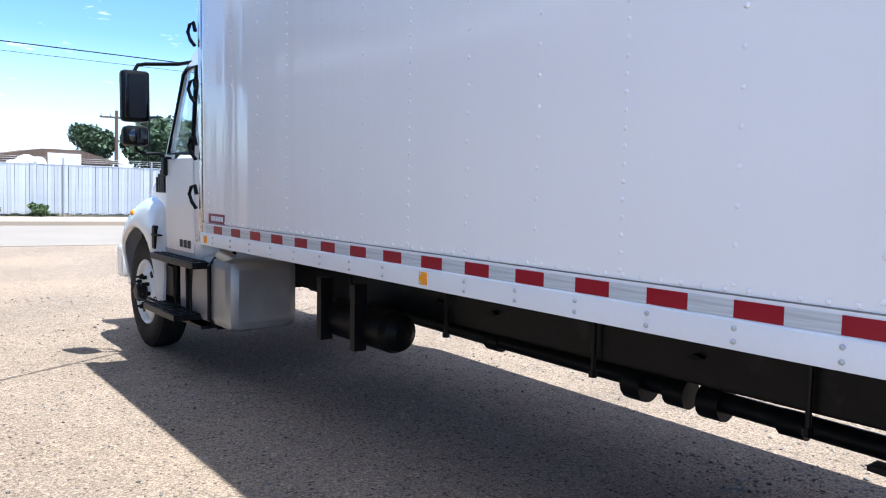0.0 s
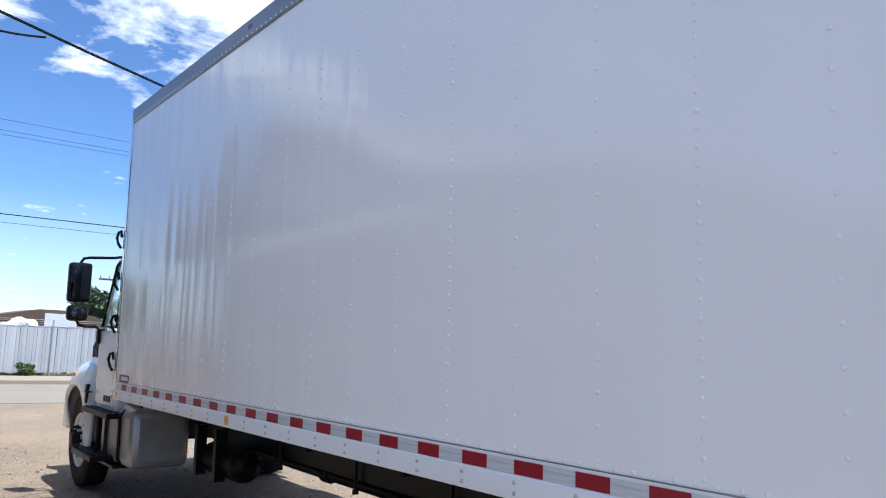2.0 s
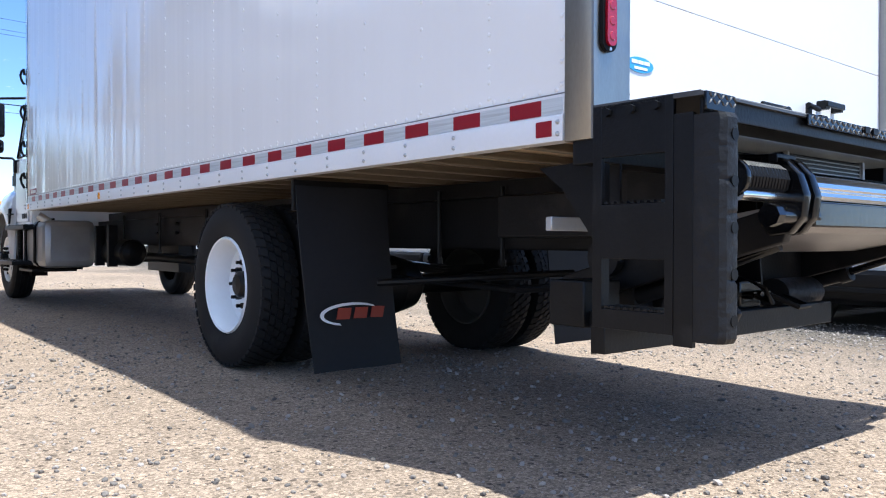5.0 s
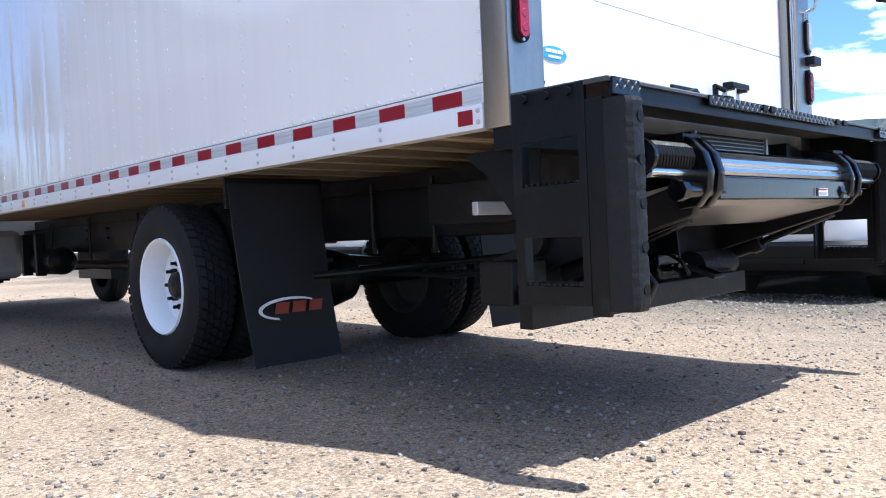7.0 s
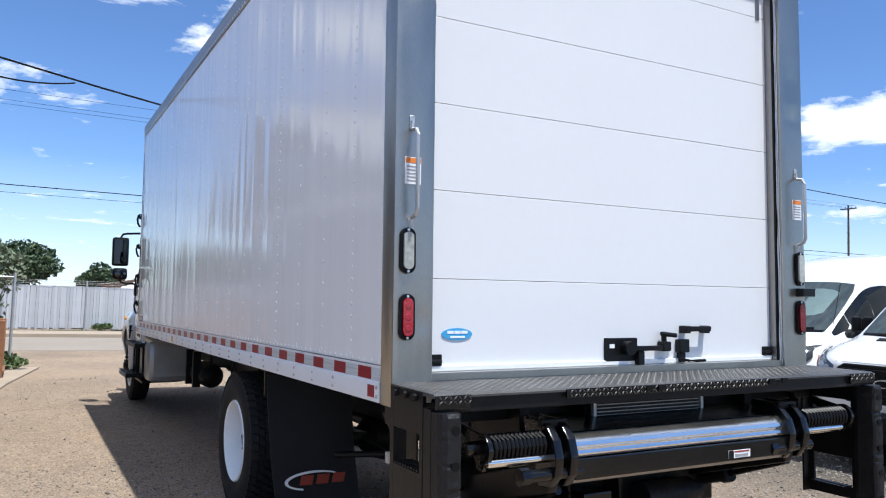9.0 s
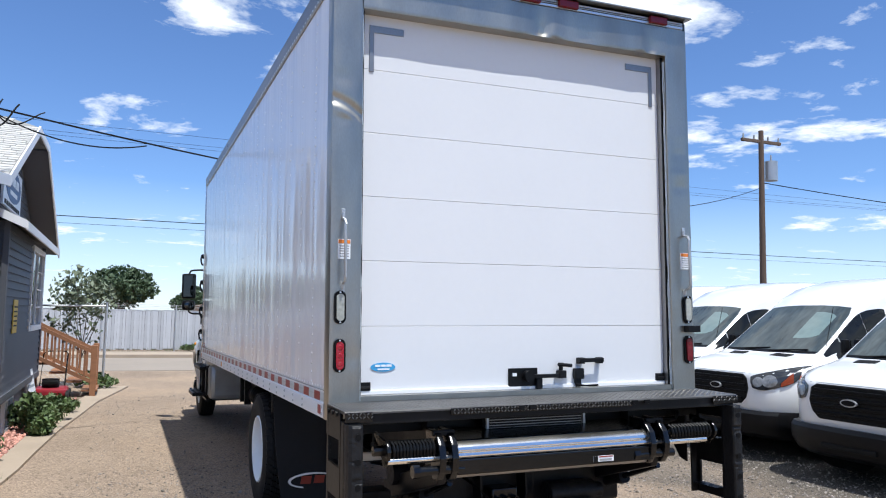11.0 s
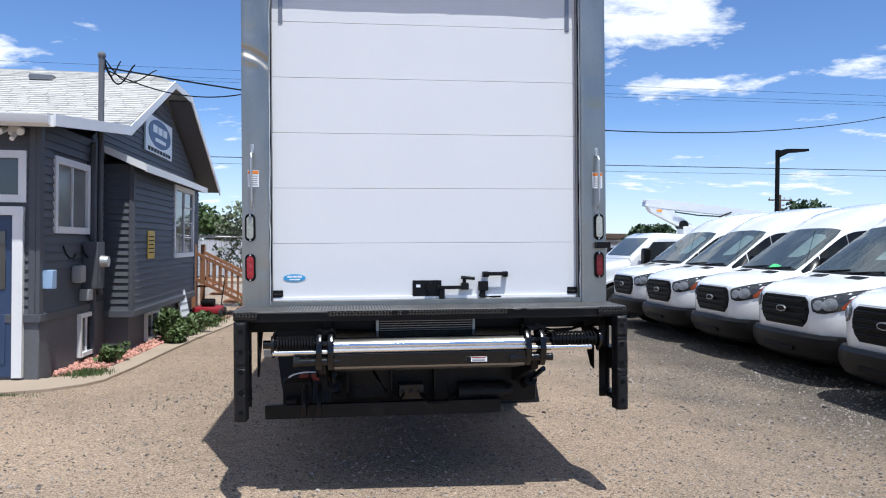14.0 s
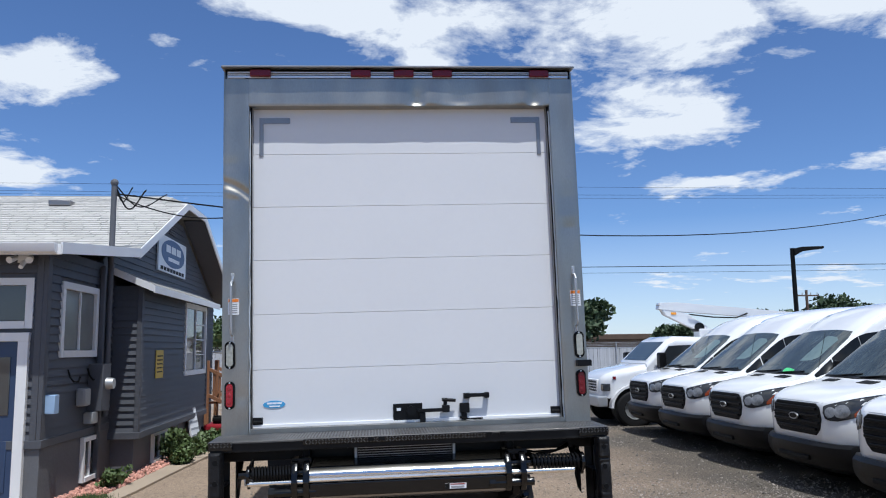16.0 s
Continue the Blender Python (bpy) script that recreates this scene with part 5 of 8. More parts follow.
def fuel_tank_and_steps():
    ft = new("fuel_tank")
    ft.parent = truck
    tagged(ft, "brushed aluminium fuel tank with black steps")
    bm = bmesh.new()
    bx(bm, 0.11, 0.66, 7.72, 8.80, 0.54, 1.07, 0.075)
    part("tank", bm, M["tank"], ft)
    bm = bmesh.new()
    cyl(bm, (0.20, 7.86, 1.05), (0.10, 7.90, 1.12), 0.045)
    part("filler_cap", bm, M["galv"], ft)
    for y in (8.06, 8.52):
        bm = bmesh.new()
        sweep(bm, [(0.30, y, 1.085), (0.16, y, 1.07), (0.095, y, 1.0), (0.095, y, 0.6), (0.16, y, 0.53), (0.6, y, 0.525)], 0.016)
        part("tank_strap", bm, M["black_steel"], ft)
    for z, x0, y0, y1 in ((1.02, -0.01, 8.12, 9.12), (0.61, -0.09, 8.30, 9.05)):
        bm = bmesh.new()
        bx(bm, x0, x0 + 0.22, y0, y1, z - 0.05, z, 0.006)
        st = part("step", bm, M["black_steel"], ft)
        for k in range(12):
            for j in range(3):
                boxpart("grip", (x0 + 0.02 + 0.065 * j, x0 + 0.06 + 0.065 * j, y0 + 0.05 + k * 0.08, y0 + 0.09 + k * 0.08, z, z + 0.008), M["black_steel"], st, 0)
    for y in (8.36, 8.70):
        bm = bmesh.new()
        sweep(bm, [(0.25, y, 1.02), (0.06, y - 0.02, 0.96), (0.06, y, 0.60), (0.25, y, 0.50)], 0.016)
        part("step_hanger", bm, M["black_steel"], ft)
    boxpart("control_box", (0.10, 0.26, 8.86, 9.06, 0.66, 0.92), M["black_plastic"], ft, 0.015)
    boxpart("under_rail", (0.12, 0.60, 8.30, 9.0, 0.48, 0.51), M["black_steel"], ft, 0.005)


fuel_tank_and_steps()


def cab():
    cb = new("cab")
    cb.parent = truck
    tagged(cb, "white conventional truck cab")
    CZ = 0.10
    # side shape: y forward, z up; pulled across the width, the upper half drawn in
    low = [(8.25, 0.98), (8.25, 1.80), (9.02, 1.80), (9.02, 0.98)]
    bm = bmesh.new()
    prism(bm, low, "x", 0.10, W - 0.10, 0.03)
    part("cab_lower", bm, M["cab_white"], cb)
    bm = bmesh.new()
    loft(bm, [[(x0, ya, z), (W - x0, ya, z), (W - x0, yb, z), (x0, yb, z)] for z, ya, yb, x0 in ((2.50, 8.27, 8.73, 0.16), (2.66, 8.30, 8.62, 0.22), (2.72, 8.35, 8.52, 0.36))])
    part("roof", bm, M["cab_white"], cb)
    bm = bmesh.new()
    loft(bm, [[(x0, 8.25, z), (W - x0, 8.25, z), (W - x0, 8.36, z), (x0, 8.36, z)] for z, x0 in ((1.80, 0.10), (2.05, 0.12), (2.51, 0.165))])
    part("rear_wall", bm, M["cab_white"], cb)
    # side window with dark surround
    for s in (0, 1):
        def X(v):
            return v if s == 0 else W - v
        bm = bmesh.new()
        loft(bm, [[(X(0.10 + u), 8.96 - v, 1.80), (X(0.15 + u), 8.96 - v, 1.80), (X(0.15 + u), 9.05 - v, 1.80), (X(0.10 + u), 9.05 - v, 1.80)] for u, v in ((0, 0),)] + [[(X(0.155), 8.66, 2.51), (X(0.20), 8.66, 2.51), (X(0.20), 8.73, 2.51), (X(0.155), 8.73, 2.51)]])
        part("pillar", bm, M["cab_white"], cb)
        bm = bmesh.new()
        edge = [(X(0.103), 8.40, 1.84), (X(0.103), 8.95, 1.84), (X(0.145), 8.70, 2.46), (X(0.15), 8.62, 2.50), (X(0.15), 8.42, 2.50), (X(0.103), 8.40, 1.84)]
        sweep(bm, edge, 0.018, 8)
        part("window_seal", bm, M["black_plastic"], cb)
        bm = bmesh.new()
        q = [(X(0.108), 8.40, 1.84), (X(0.108), 8.95, 1.84), (X(0.152), 8.69, 2.48), (X(0.152), 8.41, 2.48)]
        loft(bm, [q, [(x + (0.006 if s == 0 else -0.006), y, z) for x, y, z in q]])
        part("side_window", bm, M["clear_glass"], cb).visible_shadow = False
        bm = bmesh.new()
        a, b = sorted((X(0.088), X(0.104)))
        bx(bm, a, b, 8.36, 9.0, 1.06, 1.80, 0.008)
        part("cab_door", bm, M["cab_white"], cb)
        # fender: a flare with a wheel opening
        bm = bmesh.new()
        cz = truck_z(0.1, YF, 0.5)
        secs = []
        tops = [(-0.68, 0.93), (-0.3, 0.92), (0.0, 0.88), (0.25, 0.80), (0.45, 0.68), (0.62, 0.54), (0.74, 0.36)]
        for dy in (-0.68, -0.64, -0.60, -0.585, -0.56, -0.52, -0.46, -0.38, -0.26, -0.12, 0.0, 0.14, 0.28, 0.40, 0.48, 0.54, 0.57, 0.60, 0.64, 0.70, 0.74):
            zt = next(za + (zb - za) * (dy - ya) / (yb - ya) for (ya, za), (yb, zb) in zip(tops, tops[1:]) if ya <= dy <= yb + 1e-6)
            arch = 0.60 * math.sqrt(max(0.0, 1.0 - (dy / 0.585) ** 2))
            low = max(arch, -0.10 if dy < 0 else 0.06)
            xo = 0.045 + (0.035 * ((-dy - 0.50) / 0.18) ** 2 if dy < -0.50 else 0.0) + (0.30 * ((dy - 0.38) / 0.36) ** 2 if dy > 0.38 else 0.0)
            h = zt - low
            line = [(xo, low), (xo - 0.010, low + min(0.03, 0.1 * h)), (xo + 0.002, low + 0.30 * h), (xo + 0.018, low + 0.55 * h), (xo + 0.05, low + 0.75 * h), (xo + 0.11, low + 0.90 * h), (xo + 0.21, low + 0.985 * h), (xo + 0.36, zt + 0.01)]
            inner = [(x + 0.022, z - 0.012) for x, z in line[::-1]]
            secs.append([(X(x), YF + dy, cz + z) for x, z in line + inner])
        loft(bm, secs)
        part("fender", bm, M["cab_white"], cb, sharp=35)
        boxpart("fender_seam", (*sorted((X(0.028), X(0.07))), YF - 0.69, YF - 0.50, cz + 0.555, cz + 0.568), M["cable"], cb, 0.002)
        bm = bmesh.new()
        a, b = sorted((X(0.28), X(0.46)))
        bx(bm, a, b, YF - 0.62, YF + 0.62, cz - 0.2, cz + 0.62)
        part("wheel_well", bm, M["black_plastic"], cb)
        bm = bmesh.new()
        bx(bm, *sorted((X(0.24), X(0.46))), YF + 0.62, YF + 1.0, cz - 0.06, cz + 0.18, 0.04)
        part("bumper_end", bm, M["cab_white"], cb)
        bm = bmesh.new()
        bmesh.ops.create_uvsphere(bm, u_segments=12, v_segments=8, radius=0.032, matrix=Matrix.Translation((X(0.07), YF + 0.12, cz + 0.72)))
        part("turn_signal", bm, M["amber"], cb)
        # mirrors on tube arms
        mx = -0.135
        bm = bmesh.new()
        bx(bm, *sorted((X(mx - 0.11), X(mx + 0.11))), 8.99, 9.10, 2.09, 2.50, 0.03)
        mir = part("mirror_head", bm, M["black_plastic"], cb)
        boxpart("mirror_glass", (*sorted((X(mx - 0.09), X(mx + 0.09))), 8.984, 8.992, 2.12, 2.47), M["mirror"], mir, 0.002)
        bm = bmesh.new()
        bx(bm, *sorted((X(mx - 0.10), X(mx + 0.10))), 8.98, 9.12, 1.895, 2.06, 0.04)
        mir = part("convex_mirror", bm, M["black_plastic"], cb)
        bm = bmesh.new()
        bmesh.ops.create_uvsphere(bm, u_segments=16, v_segments=10, radius=1.0)
        for v in bm.verts:
            v.co = Vector((X(mx) + v.co.x * 0.075, 8.985 + v.co.y * 0.016, 1.978 + v.co.z * 0.062))
        part("mirror_glass", bm, M["mirror"], mir)
        bm = bmesh.new()
        sweep(bm, [(X(0.20), 8.62, 2.56), (X(0.15), 8.85, 2.56), (X(-0.05), 9.03, 2.56), (X(mx + 0.03), 9.05, 2.55), (X(mx), 9.05, 2.50)], 0.015)
        part("mirror_arm", bm, M["black_plastic"], cb)
        bm = bmesh.new()
        sweep(bm, [(X(mx), 9.05, 1.90), (X(mx + 0.02), 9.05, 1.86), (X(mx + 0.08), 9.04, 1.84), (X(0.05), 9.0, 1.84), (X(0.09), 9.0, 1.80), (X(0.10), 9.0, 1.72)], 0.015)
        part("mirror_arm", bm, M["black_plastic"], cb)
        bm = bmesh.new()
        bx(bm, *sorted((X(0.06), X(0.13))), 8.94, 9.04, 1.66, 1.82, 0.02)
        part("mirror_foot", bm, M["black_plastic"], cb)
        # hood vent
        bm = bmesh.new()
        for k in range(4):
            bx(bm, *sorted((X(0.105), X(0.13))), 9.10 + 0.055 * k, 9.14 + 0.055 * k, 1.52, 1.74 - 0.03 * k)
        part("hood_vent", bm, M["black_plastic"], cb)
        boxpart("fender_latch", (*sorted((X(0.04), X(0.09))), 9.16, 9.24, 1.04, 1.24), M["black_plastic"], cb, 0.012)
        for k in range(3):
            boxpart("model_bar", (*sorted((X(0.083), X(0.09))), 8.42 + 0.09 * k, 8.48 + 0.09 * k, 1.10, 1.16), M["black_plastic"], cb, 0.002)
    # hood between the fenders
    bm = bmesh.new()
    secs = []
    for y, z1, x0, z0 in ((9.02, 1.84, 0.12, 0.98), (9.40, 1.74, 0.14, 0.98), (9.90, 1.62, 0.24, 1.0), (10.4, 1.55, 0.42, 1.0), (10.72, 1.42, 0.50, 0.95), (10.80, 1.25, 0.55, 0.75)):
        secs.append([(x0, y, z0), (W - x0, y, z0), (W - x0, y, z1 - 0.12), (W - x0 - 0.10, y, z1), (x0 + 0.10, y, z1), (x0, y, z1 - 0.12)])
    loft(bm, secs)
    part("hood", bm, M["cab_white"], cb)
    # sloped windscreen
    bm = bmesh.new()
    q = [(0.16, 9.06, 1.86), (W - 0.16, 9.06, 1.86), (W - 0.21, 8.75, 2.49), (0.21, 8.75, 2.49)]
    loft(bm, [q, [(x, y + 0.012, z + 0.006) for x, y, z in q]])
    part("windscreen", bm, M["clear_glass"], cb).visible_shadow = False
    boxpart("front_bumper", (0.2, W - 0.2, 10.72, 10.95, 0.62, 0.95), M["cab_white"], cb, 0.04)


cab()

# ---------------------------------------------------------------- the grey house
house = thing("house", "grey clapboard house with white trim and pale shingle roof", "house", pose(-0.05, 0.03, 0.02))
HX = -2.93


def siding(name, parent, u0, u1, z0, z1, place, pitch=0.105, skip=()):
    """Lapped boards; place(u, d, z) turns run, depth and height into a point. skip: openings (u0, u1, z0, z1)."""
    wall = new(name)
    wall.parent = parent
    tagged(wall, "dark grey lapped siding")
    n = int(round((z1 - z0) / pitch))
    p = (z1 - z0) / n
    for k in range(n):
        a, b = z0 + p * k, z0 + p * (k + 1)
        runs = [(u0, u1)]
        for su0, su1, sz0, sz1 in skip:
            if a < sz1 - 0.02 and b > sz0 + 0.02:
                nxt = []
                for r0, r1 in runs:
                    if su0 > r0:
                        nxt.append((r0, min(r1, su0)))
                    if su1 < r1:
                        nxt.append((max(r0, su1), r1))
                runs = [r for r in nxt if r[1] - r[0] > 0.01]
        for r0, r1 in runs:
            bm = bmesh.new()
            loft(bm, [[place(r0, 0.030, a), place(r0, 0.004, b + 0.01), place(r0, -0.01, b + 0.01), place(r0, -0.01, a)],
                      [place(r1, 0.030, a), place(r1, 0.004, b + 0.01), place(r1, -0.01, b + 0.01), place(r1, -0.01, a)]])
            part("siding_board", bm, M["siding"], wall, sharp=20)
    return wall


def window(parent, u0, u1, z0, z1, place, label, bars=1, cross=0, trim=0.09, pane="house_glass"):
    wn = new("window")
    wn.parent = parent
    tagged(wn, label)

    def slab(name, a, b, c, d, e0, e1, m):
        bm = bmesh.new()
        loft(bm, [[place(a, e0, c), place(b, e0, c), place(b, e0, d), place(a, e0, d)], [place(a, e1, c), place(b, e1, c), place(b, e1, d), place(a, e1, d)]])
        return part(name, bm, m, wn)
    t = trim
    slab("frame_side", u0, u0 + t, z0, z1, -0.02, 0.045, M["trim_white"])
    slab("frame_side", u1 - t, u1, z0, z1, -0.02, 0.045, M["trim_white"])
    slab("frame_head", u0 + t, u1 - t, z1 - t, z1, -0.02, 0.045, M["trim_white"])
    slab("frame_sill", u0 + t, u1 - t, z0, z0 + t, -0.02, 0.055, M["trim_white"])
    w = (u1 - u0 - 2 * t) / (bars + 1)
    for k in range(bars + 1):
        slab("pane", u0 + t + w * k + 0.012, u0 + t + w * (k + 1) - 0.012, z0 + t + 0.01, z1 - t - 0.01, -0.015, 0.006, M[pane])
    for k in range(bars):
        slab("mullion", u0 + t + w * (k + 1) - 0.014, u0 + t + w * (k + 1) + 0.014, z0 + t, z1 - t, -0.01, 0.03, M["trim_white"])
    for k in range(cross):
        zz = z0 + t + (z1 - z0 - 2 * t) * (k + 1) / (cross + 1)
        slab("glazing_bar", u0 + t + w, u1 - t, zz - 0.01, zz + 0.01, -0.01, 0.02, M["trim_white"])
    return wn


def build_house():
    def east(u, d, z):
        return (HX + d, u, z)

    def south(u, d, z):
        return (u, 4.32 - d, z)

    def bay_e(u, d, z):
        return (-2.50 + d, u, z)

    def bay_s(u, d, z):
        return (u, 6.77 - d, z)

    # solid cores behind the boards
    boxpart("wall_core", (-12.0, HX - 0.012, 4.335, 14.3, 0.70, 3.16), M["foundation"], house, 0)
    boxpart("bay_core", (-3.0, -2.514, 6.785, 11.51, 0.57, 2.853), M["foundation"], house, 0)
    boxpart("foundation", (-12.0, HX + 0.02, 4.30, 14.3, -0.2, 0.72), M["foundation"], house, 0.01, "painted grey foundation")
    boxpart("bay_foundation", (-3.0, -2.565, 6.85, 11.46, -0.2, 0.55), M["foundation"], house, 0.01)
    boxpart("belt_board", (-12.0, HX + 0.05, 4.27, 6.7, 0.70, 0.80), M["siding"], house, 0.006)
    boxpart("belt_board", (-3.0, -2.45, 6.715, 11.54, 0.53, 0.633), M["siding"], house, 0.006)
    siding("wall_siding", house, 4.32, 6.80, 0.80, 3.14, east, skip=[(4.74, 6.06, 1.78, 2.76)])
    siding("wall_siding", house, -12.0, HX, 0.80, 3.14, south, skip=[(-4.3, -3.08, 0.0, 2.10), (-4.1, -3.06, 2.12, 2.76)])
    siding("wall_siding", house, -2.93, -2.50, 0.633, 2.853, bay_s)
    siding("wall_siding", house, 6.77, 11.54, 0.633, 2.853, bay_e, skip=[(9.53, 11.37, 1.387, 2.769)])
    siding("wall_siding", house, 11.51, 14.3, 0.80, 3.14, east)
    for nm, d in (("corner_board", (HX - 0.02, HX + 0.035, 4.28, 4.40, 0.80, 3.14)), ("corner_board", (HX - 0.10, HX - 0.02, 4.28, 4.33, 0.80, 3.14)),
                  ("corner_board", (-2.54, -2.465, 6.73, 6.84, 0.633, 2.853)), ("corner_board", (-2.54, -2.465, 11.48, 11.56, 0.633, 2.853))):
        boxpart(nm, d, M["siding"], house, 0.006)
    window(house, 4.74, 6.06, 1.78, 2.76, east, "white sliding window", pane="curtain")
    window(house, 9.53, 11.37, 1.387, 2.769, bay_e, "white bay window with glazing bars", cross=3)
    window(house, 5.62, 6.20, 0.08, 0.68, lambda u, d, z: (HX + 0.03 + d, u, z), "white basement window", trim=0.06)
    window(house, 7.79, 8.63, 0.03, 0.507, lambda u, d, z: (-2.555 + d, u, z), "white basement window", trim=0.05)
    window(house, 11.9, 12.6, 0.15, 0.68, lambda u, d, z: (HX + 0.03 + d, u, z), "white basement window", trim=0.06)
    window(house, -4.1, -3.06, 2.14, 2.76, south, "small white window over the door", bars=0)
    # entrance door
    d = new("door")
    d.parent = house
    tagged(d, "dark blue front door in a white frame")
    boxpart("frame", (-3.20, -3.08, 4.24, 4.34, 0.04, 2.08), M["trim_white"], d, 0.006)
    boxpart("frame", (-4.22, -4.10, 4.24, 4.34, 0.04, 2.08), M["trim_white"], d, 0.006)
    boxpart("frame", (-4.225, -3.075, 4.236, 4.344, 1.984, 2.09), M["trim_white"], d, 0.006)
    boxpart("leaf", (-4.10, -3.20, 4.28, 4.33, 0.05, 1.98), M["door_blue"], d, 0.004)
    for z0, z1 in ((0.2, 0.8), (1.1, 1.8)):
        boxpart("door_panel", (-3.60, -3.28, 4.268, 4.285, z0, z1), M["door_blue"] if z0 < 1 else M["house_glass"], d, 0.008)
    # gable wall over the bay
    cy, half, zr = 10.2, 3.65, 4.62
    gx = HX - 0.03
    bm = bmesh.new()
    pts = [(6.3, 2.9), (6.3, 3.20), (9.3, 4.50), (11.1, 4.50), (14.1, 3.20), (14.1, 2.9)]
    prism(bm, pts, "x", gx - 0.1, gx)
    part("gable_core", bm, M["siding"], house)
    n = 15
    for k in range(n):
        a = 2.90 + 0.105 * k
        b = a + 0.105
        if b < 3.2:
            y0, y1 = 6.3, 14.1
        else:
            t = (b - 3.2) / 1.3
            y0, y1 = 6.3 + 3.0 * t, 14.1 - 3.0 * t
        bm = bmesh.new()
        loft(bm, [[(gx + 0.03, y0, a), (gx + 0.008, y0, b + 0.01), (gx - 0.01, y0, b + 0.01), (gx - 0.01, y0, a)], [(gx + 0.03, y1, a), (gx + 0.008, y1, b + 0.01), (gx - 0.01, y1, b + 0.01), (gx - 0.01, y1, a)]])
        part("siding_board", bm, M["siding"], house, sharp=20)
    # gable vent
    for k in range(5):
        boxpart("vent_slat", (gx + 0.02, gx + 0.05, 9.95, 10.45, 4.16 + 0.05 * k, 4.185 + 0.05 * k), M["foundation"], house, 0.003)
    # roof: a main slope with clipped gable and a lower front slope
    oh = -2.51
    deck = [
        ("roof_front", [(-12, 3.92, 3.14), (oh - 0.12, 3.92, 3.14), (oh, 6.62, 3.42), (-12, 6.62, 3.42)]),
        ("roof_south", [(-12, 6.62, 3.42), (oh, 6.62, 3.42), (oh, 9.60, 4.70), (-3.1, 10.4, 5.0), (-12, 10.4, 5.0)]),
        ("roof_hip", [(oh, 9.60, 4.70), (oh, 11.2, 4.70), (-3.1, 10.4, 5.0)]),
        ("roof_north", [(-12, 10.4, 5.0), (-3.1, 10.4, 5.0), (oh, 11.2, 4.70), (oh, 14.9, 3.02), (-12, 14.9, 3.02)]),
    ]
    for nm, poly in deck:
        bm = bmesh.new()
        loft(bm, [poly, [(x, y, z - 0.05) for x, y, z in poly]])
        part(nm, bm, M["shingle"], house, "pale grey shingle roof slope")
    # white fascia and rake boards
    def board(a, b, h, t, m, nm):
        a, b = Vector(a), Vector(b)
        dvec = (b - a).normalized()
        side = Vector((0, 0, 1)).cross(dvec).normalized() * t
        up = Vector((0, 0, h))
        bm = bmesh.new()
        loft(bm, [[a - side, a + side, a + side - up, a - side - up], [b - side, b + side, b + side - up, b - side - up]])
        return part(nm, bm, m, house)
    board((-12, 3.90, 3.13), (oh - 0.10, 3.90, 3.13), 0.13, 0.015, M["trim_white"], "fascia")
    board((oh - 0.10, 3.90, 3.15), (oh + 0.015, 6.64, 3.43), 0.14, 0.012, M["trim_white"], "rake_board")
    board((oh + 0.015, 6.60, 3.42), (oh + 0.015, 9.60, 4.72), 0.15, 0.012, M["trim_white"], "rake_board")
    board((oh + 0.015, 9.60, 4.71), (oh + 0.015, 11.2, 4.71), 0.12, 0.012, M["trim_white"], "fascia")
    board((oh + 0.015, 11.2, 4.72), (oh + 0.015, 14.9, 3.04), 0.15, 0.012, M["trim_white"], "rake_board")
    bm = bmesh.new()
    loft(bm, [[(oh, 6.6, 3.33), (gx, 6.6, 3.33), (gx, 9.6, 4.61), (oh, 9.6, 4.61)], [(oh, 6.6, 3.36), (gx, 6.6, 3.36), (gx, 9.6, 4.64), (oh, 9.6, 4.64)]])
    loft(bm, [[(oh, 14.8, 2.95), (gx, 14.8, 2.95), (gx, 11.2, 4.61), (oh, 11.2, 4.61)], [(oh, 14.8, 2.98), (gx, 14.8, 2.98), (gx, 11.2, 4.64), (oh, 11.2, 4.64)]])
    part("soffit", bm, M["siding"], house)
    bm = bmesh.new()
    prism(bm, [(3.78, 3.13), (3.90, 3.13), (3.90, 3.03), (3.86, 3.01), (3.80, 3.03)], "x", -12, oh - 0.14, 0.004)
    part("gutter", bm, M["trim_white"], house)
    # shed roof over the bay
    bm = bmesh.new()
    q = [(HX + 0.03, 6.59, 3.13), (-2.27, 6.59, 2.853), (-2.27, 11.72, 2.853), (HX + 0.03, 11.72, 3.13)]
    loft(bm, [q, [(x, y, z - 0.04) for x, y, z in q]])
    part("bay_roof", bm, M["shingle"], house)
    board((-2.26, 6.59, 2.853), (-2.26, 11.72, 2.853), 0.11, 0.012, M["trim_white"], "fascia")
    board((HX + 0.03, 6.57, 3.14), (-2.26, 6.57, 2.863), 0.11, 0.012, M["trim_white"], "rake_board")
    # service mast through the roof, meter, conduits
    bm = bmesh.new()
    cyl(bm, (-2.86, 6.42, 0.9), (-2.86, 6.42, 4.40), 0.042)
    bmesh.ops.create_uvsphere(bm, u_segments=12, v_segments=8, radius=0.06, matrix=Matrix.Translation((-2.86, 6.42, 4.42)))
    part("service_mast", bm, M["foundation"], house)
    boxpart("conduit", (-2.90, -2.82, 6.08, 6.16, 0.05, 3.1), M["siding"], house, 0.02)
    mb = boxpart("meter_box", (-2.91, -2.70, 5.80, 6.12, 1.02, 1.68), M["siding"], house, 0.012, "grey electric meter box")
    bm = bmesh.new()
    cyl(bm, (-2.70, 5.96, 1.40), (-2.60, 5.96, 1.40), 0.085, 0.075, 20)
    part("meter", bm, M["galv"], mb)
    boxpart("junction_box", (-2.91, -2.78, 5.36, 5.60, 1.12, 1.36), M["grey_box"], house, 0.03, "grey junction box")
    boxpart("telephone_box", (-2.91, -2.78, 5.68, 5.90, 0.86, 1.02), M["grey_box"], house, 0.015)
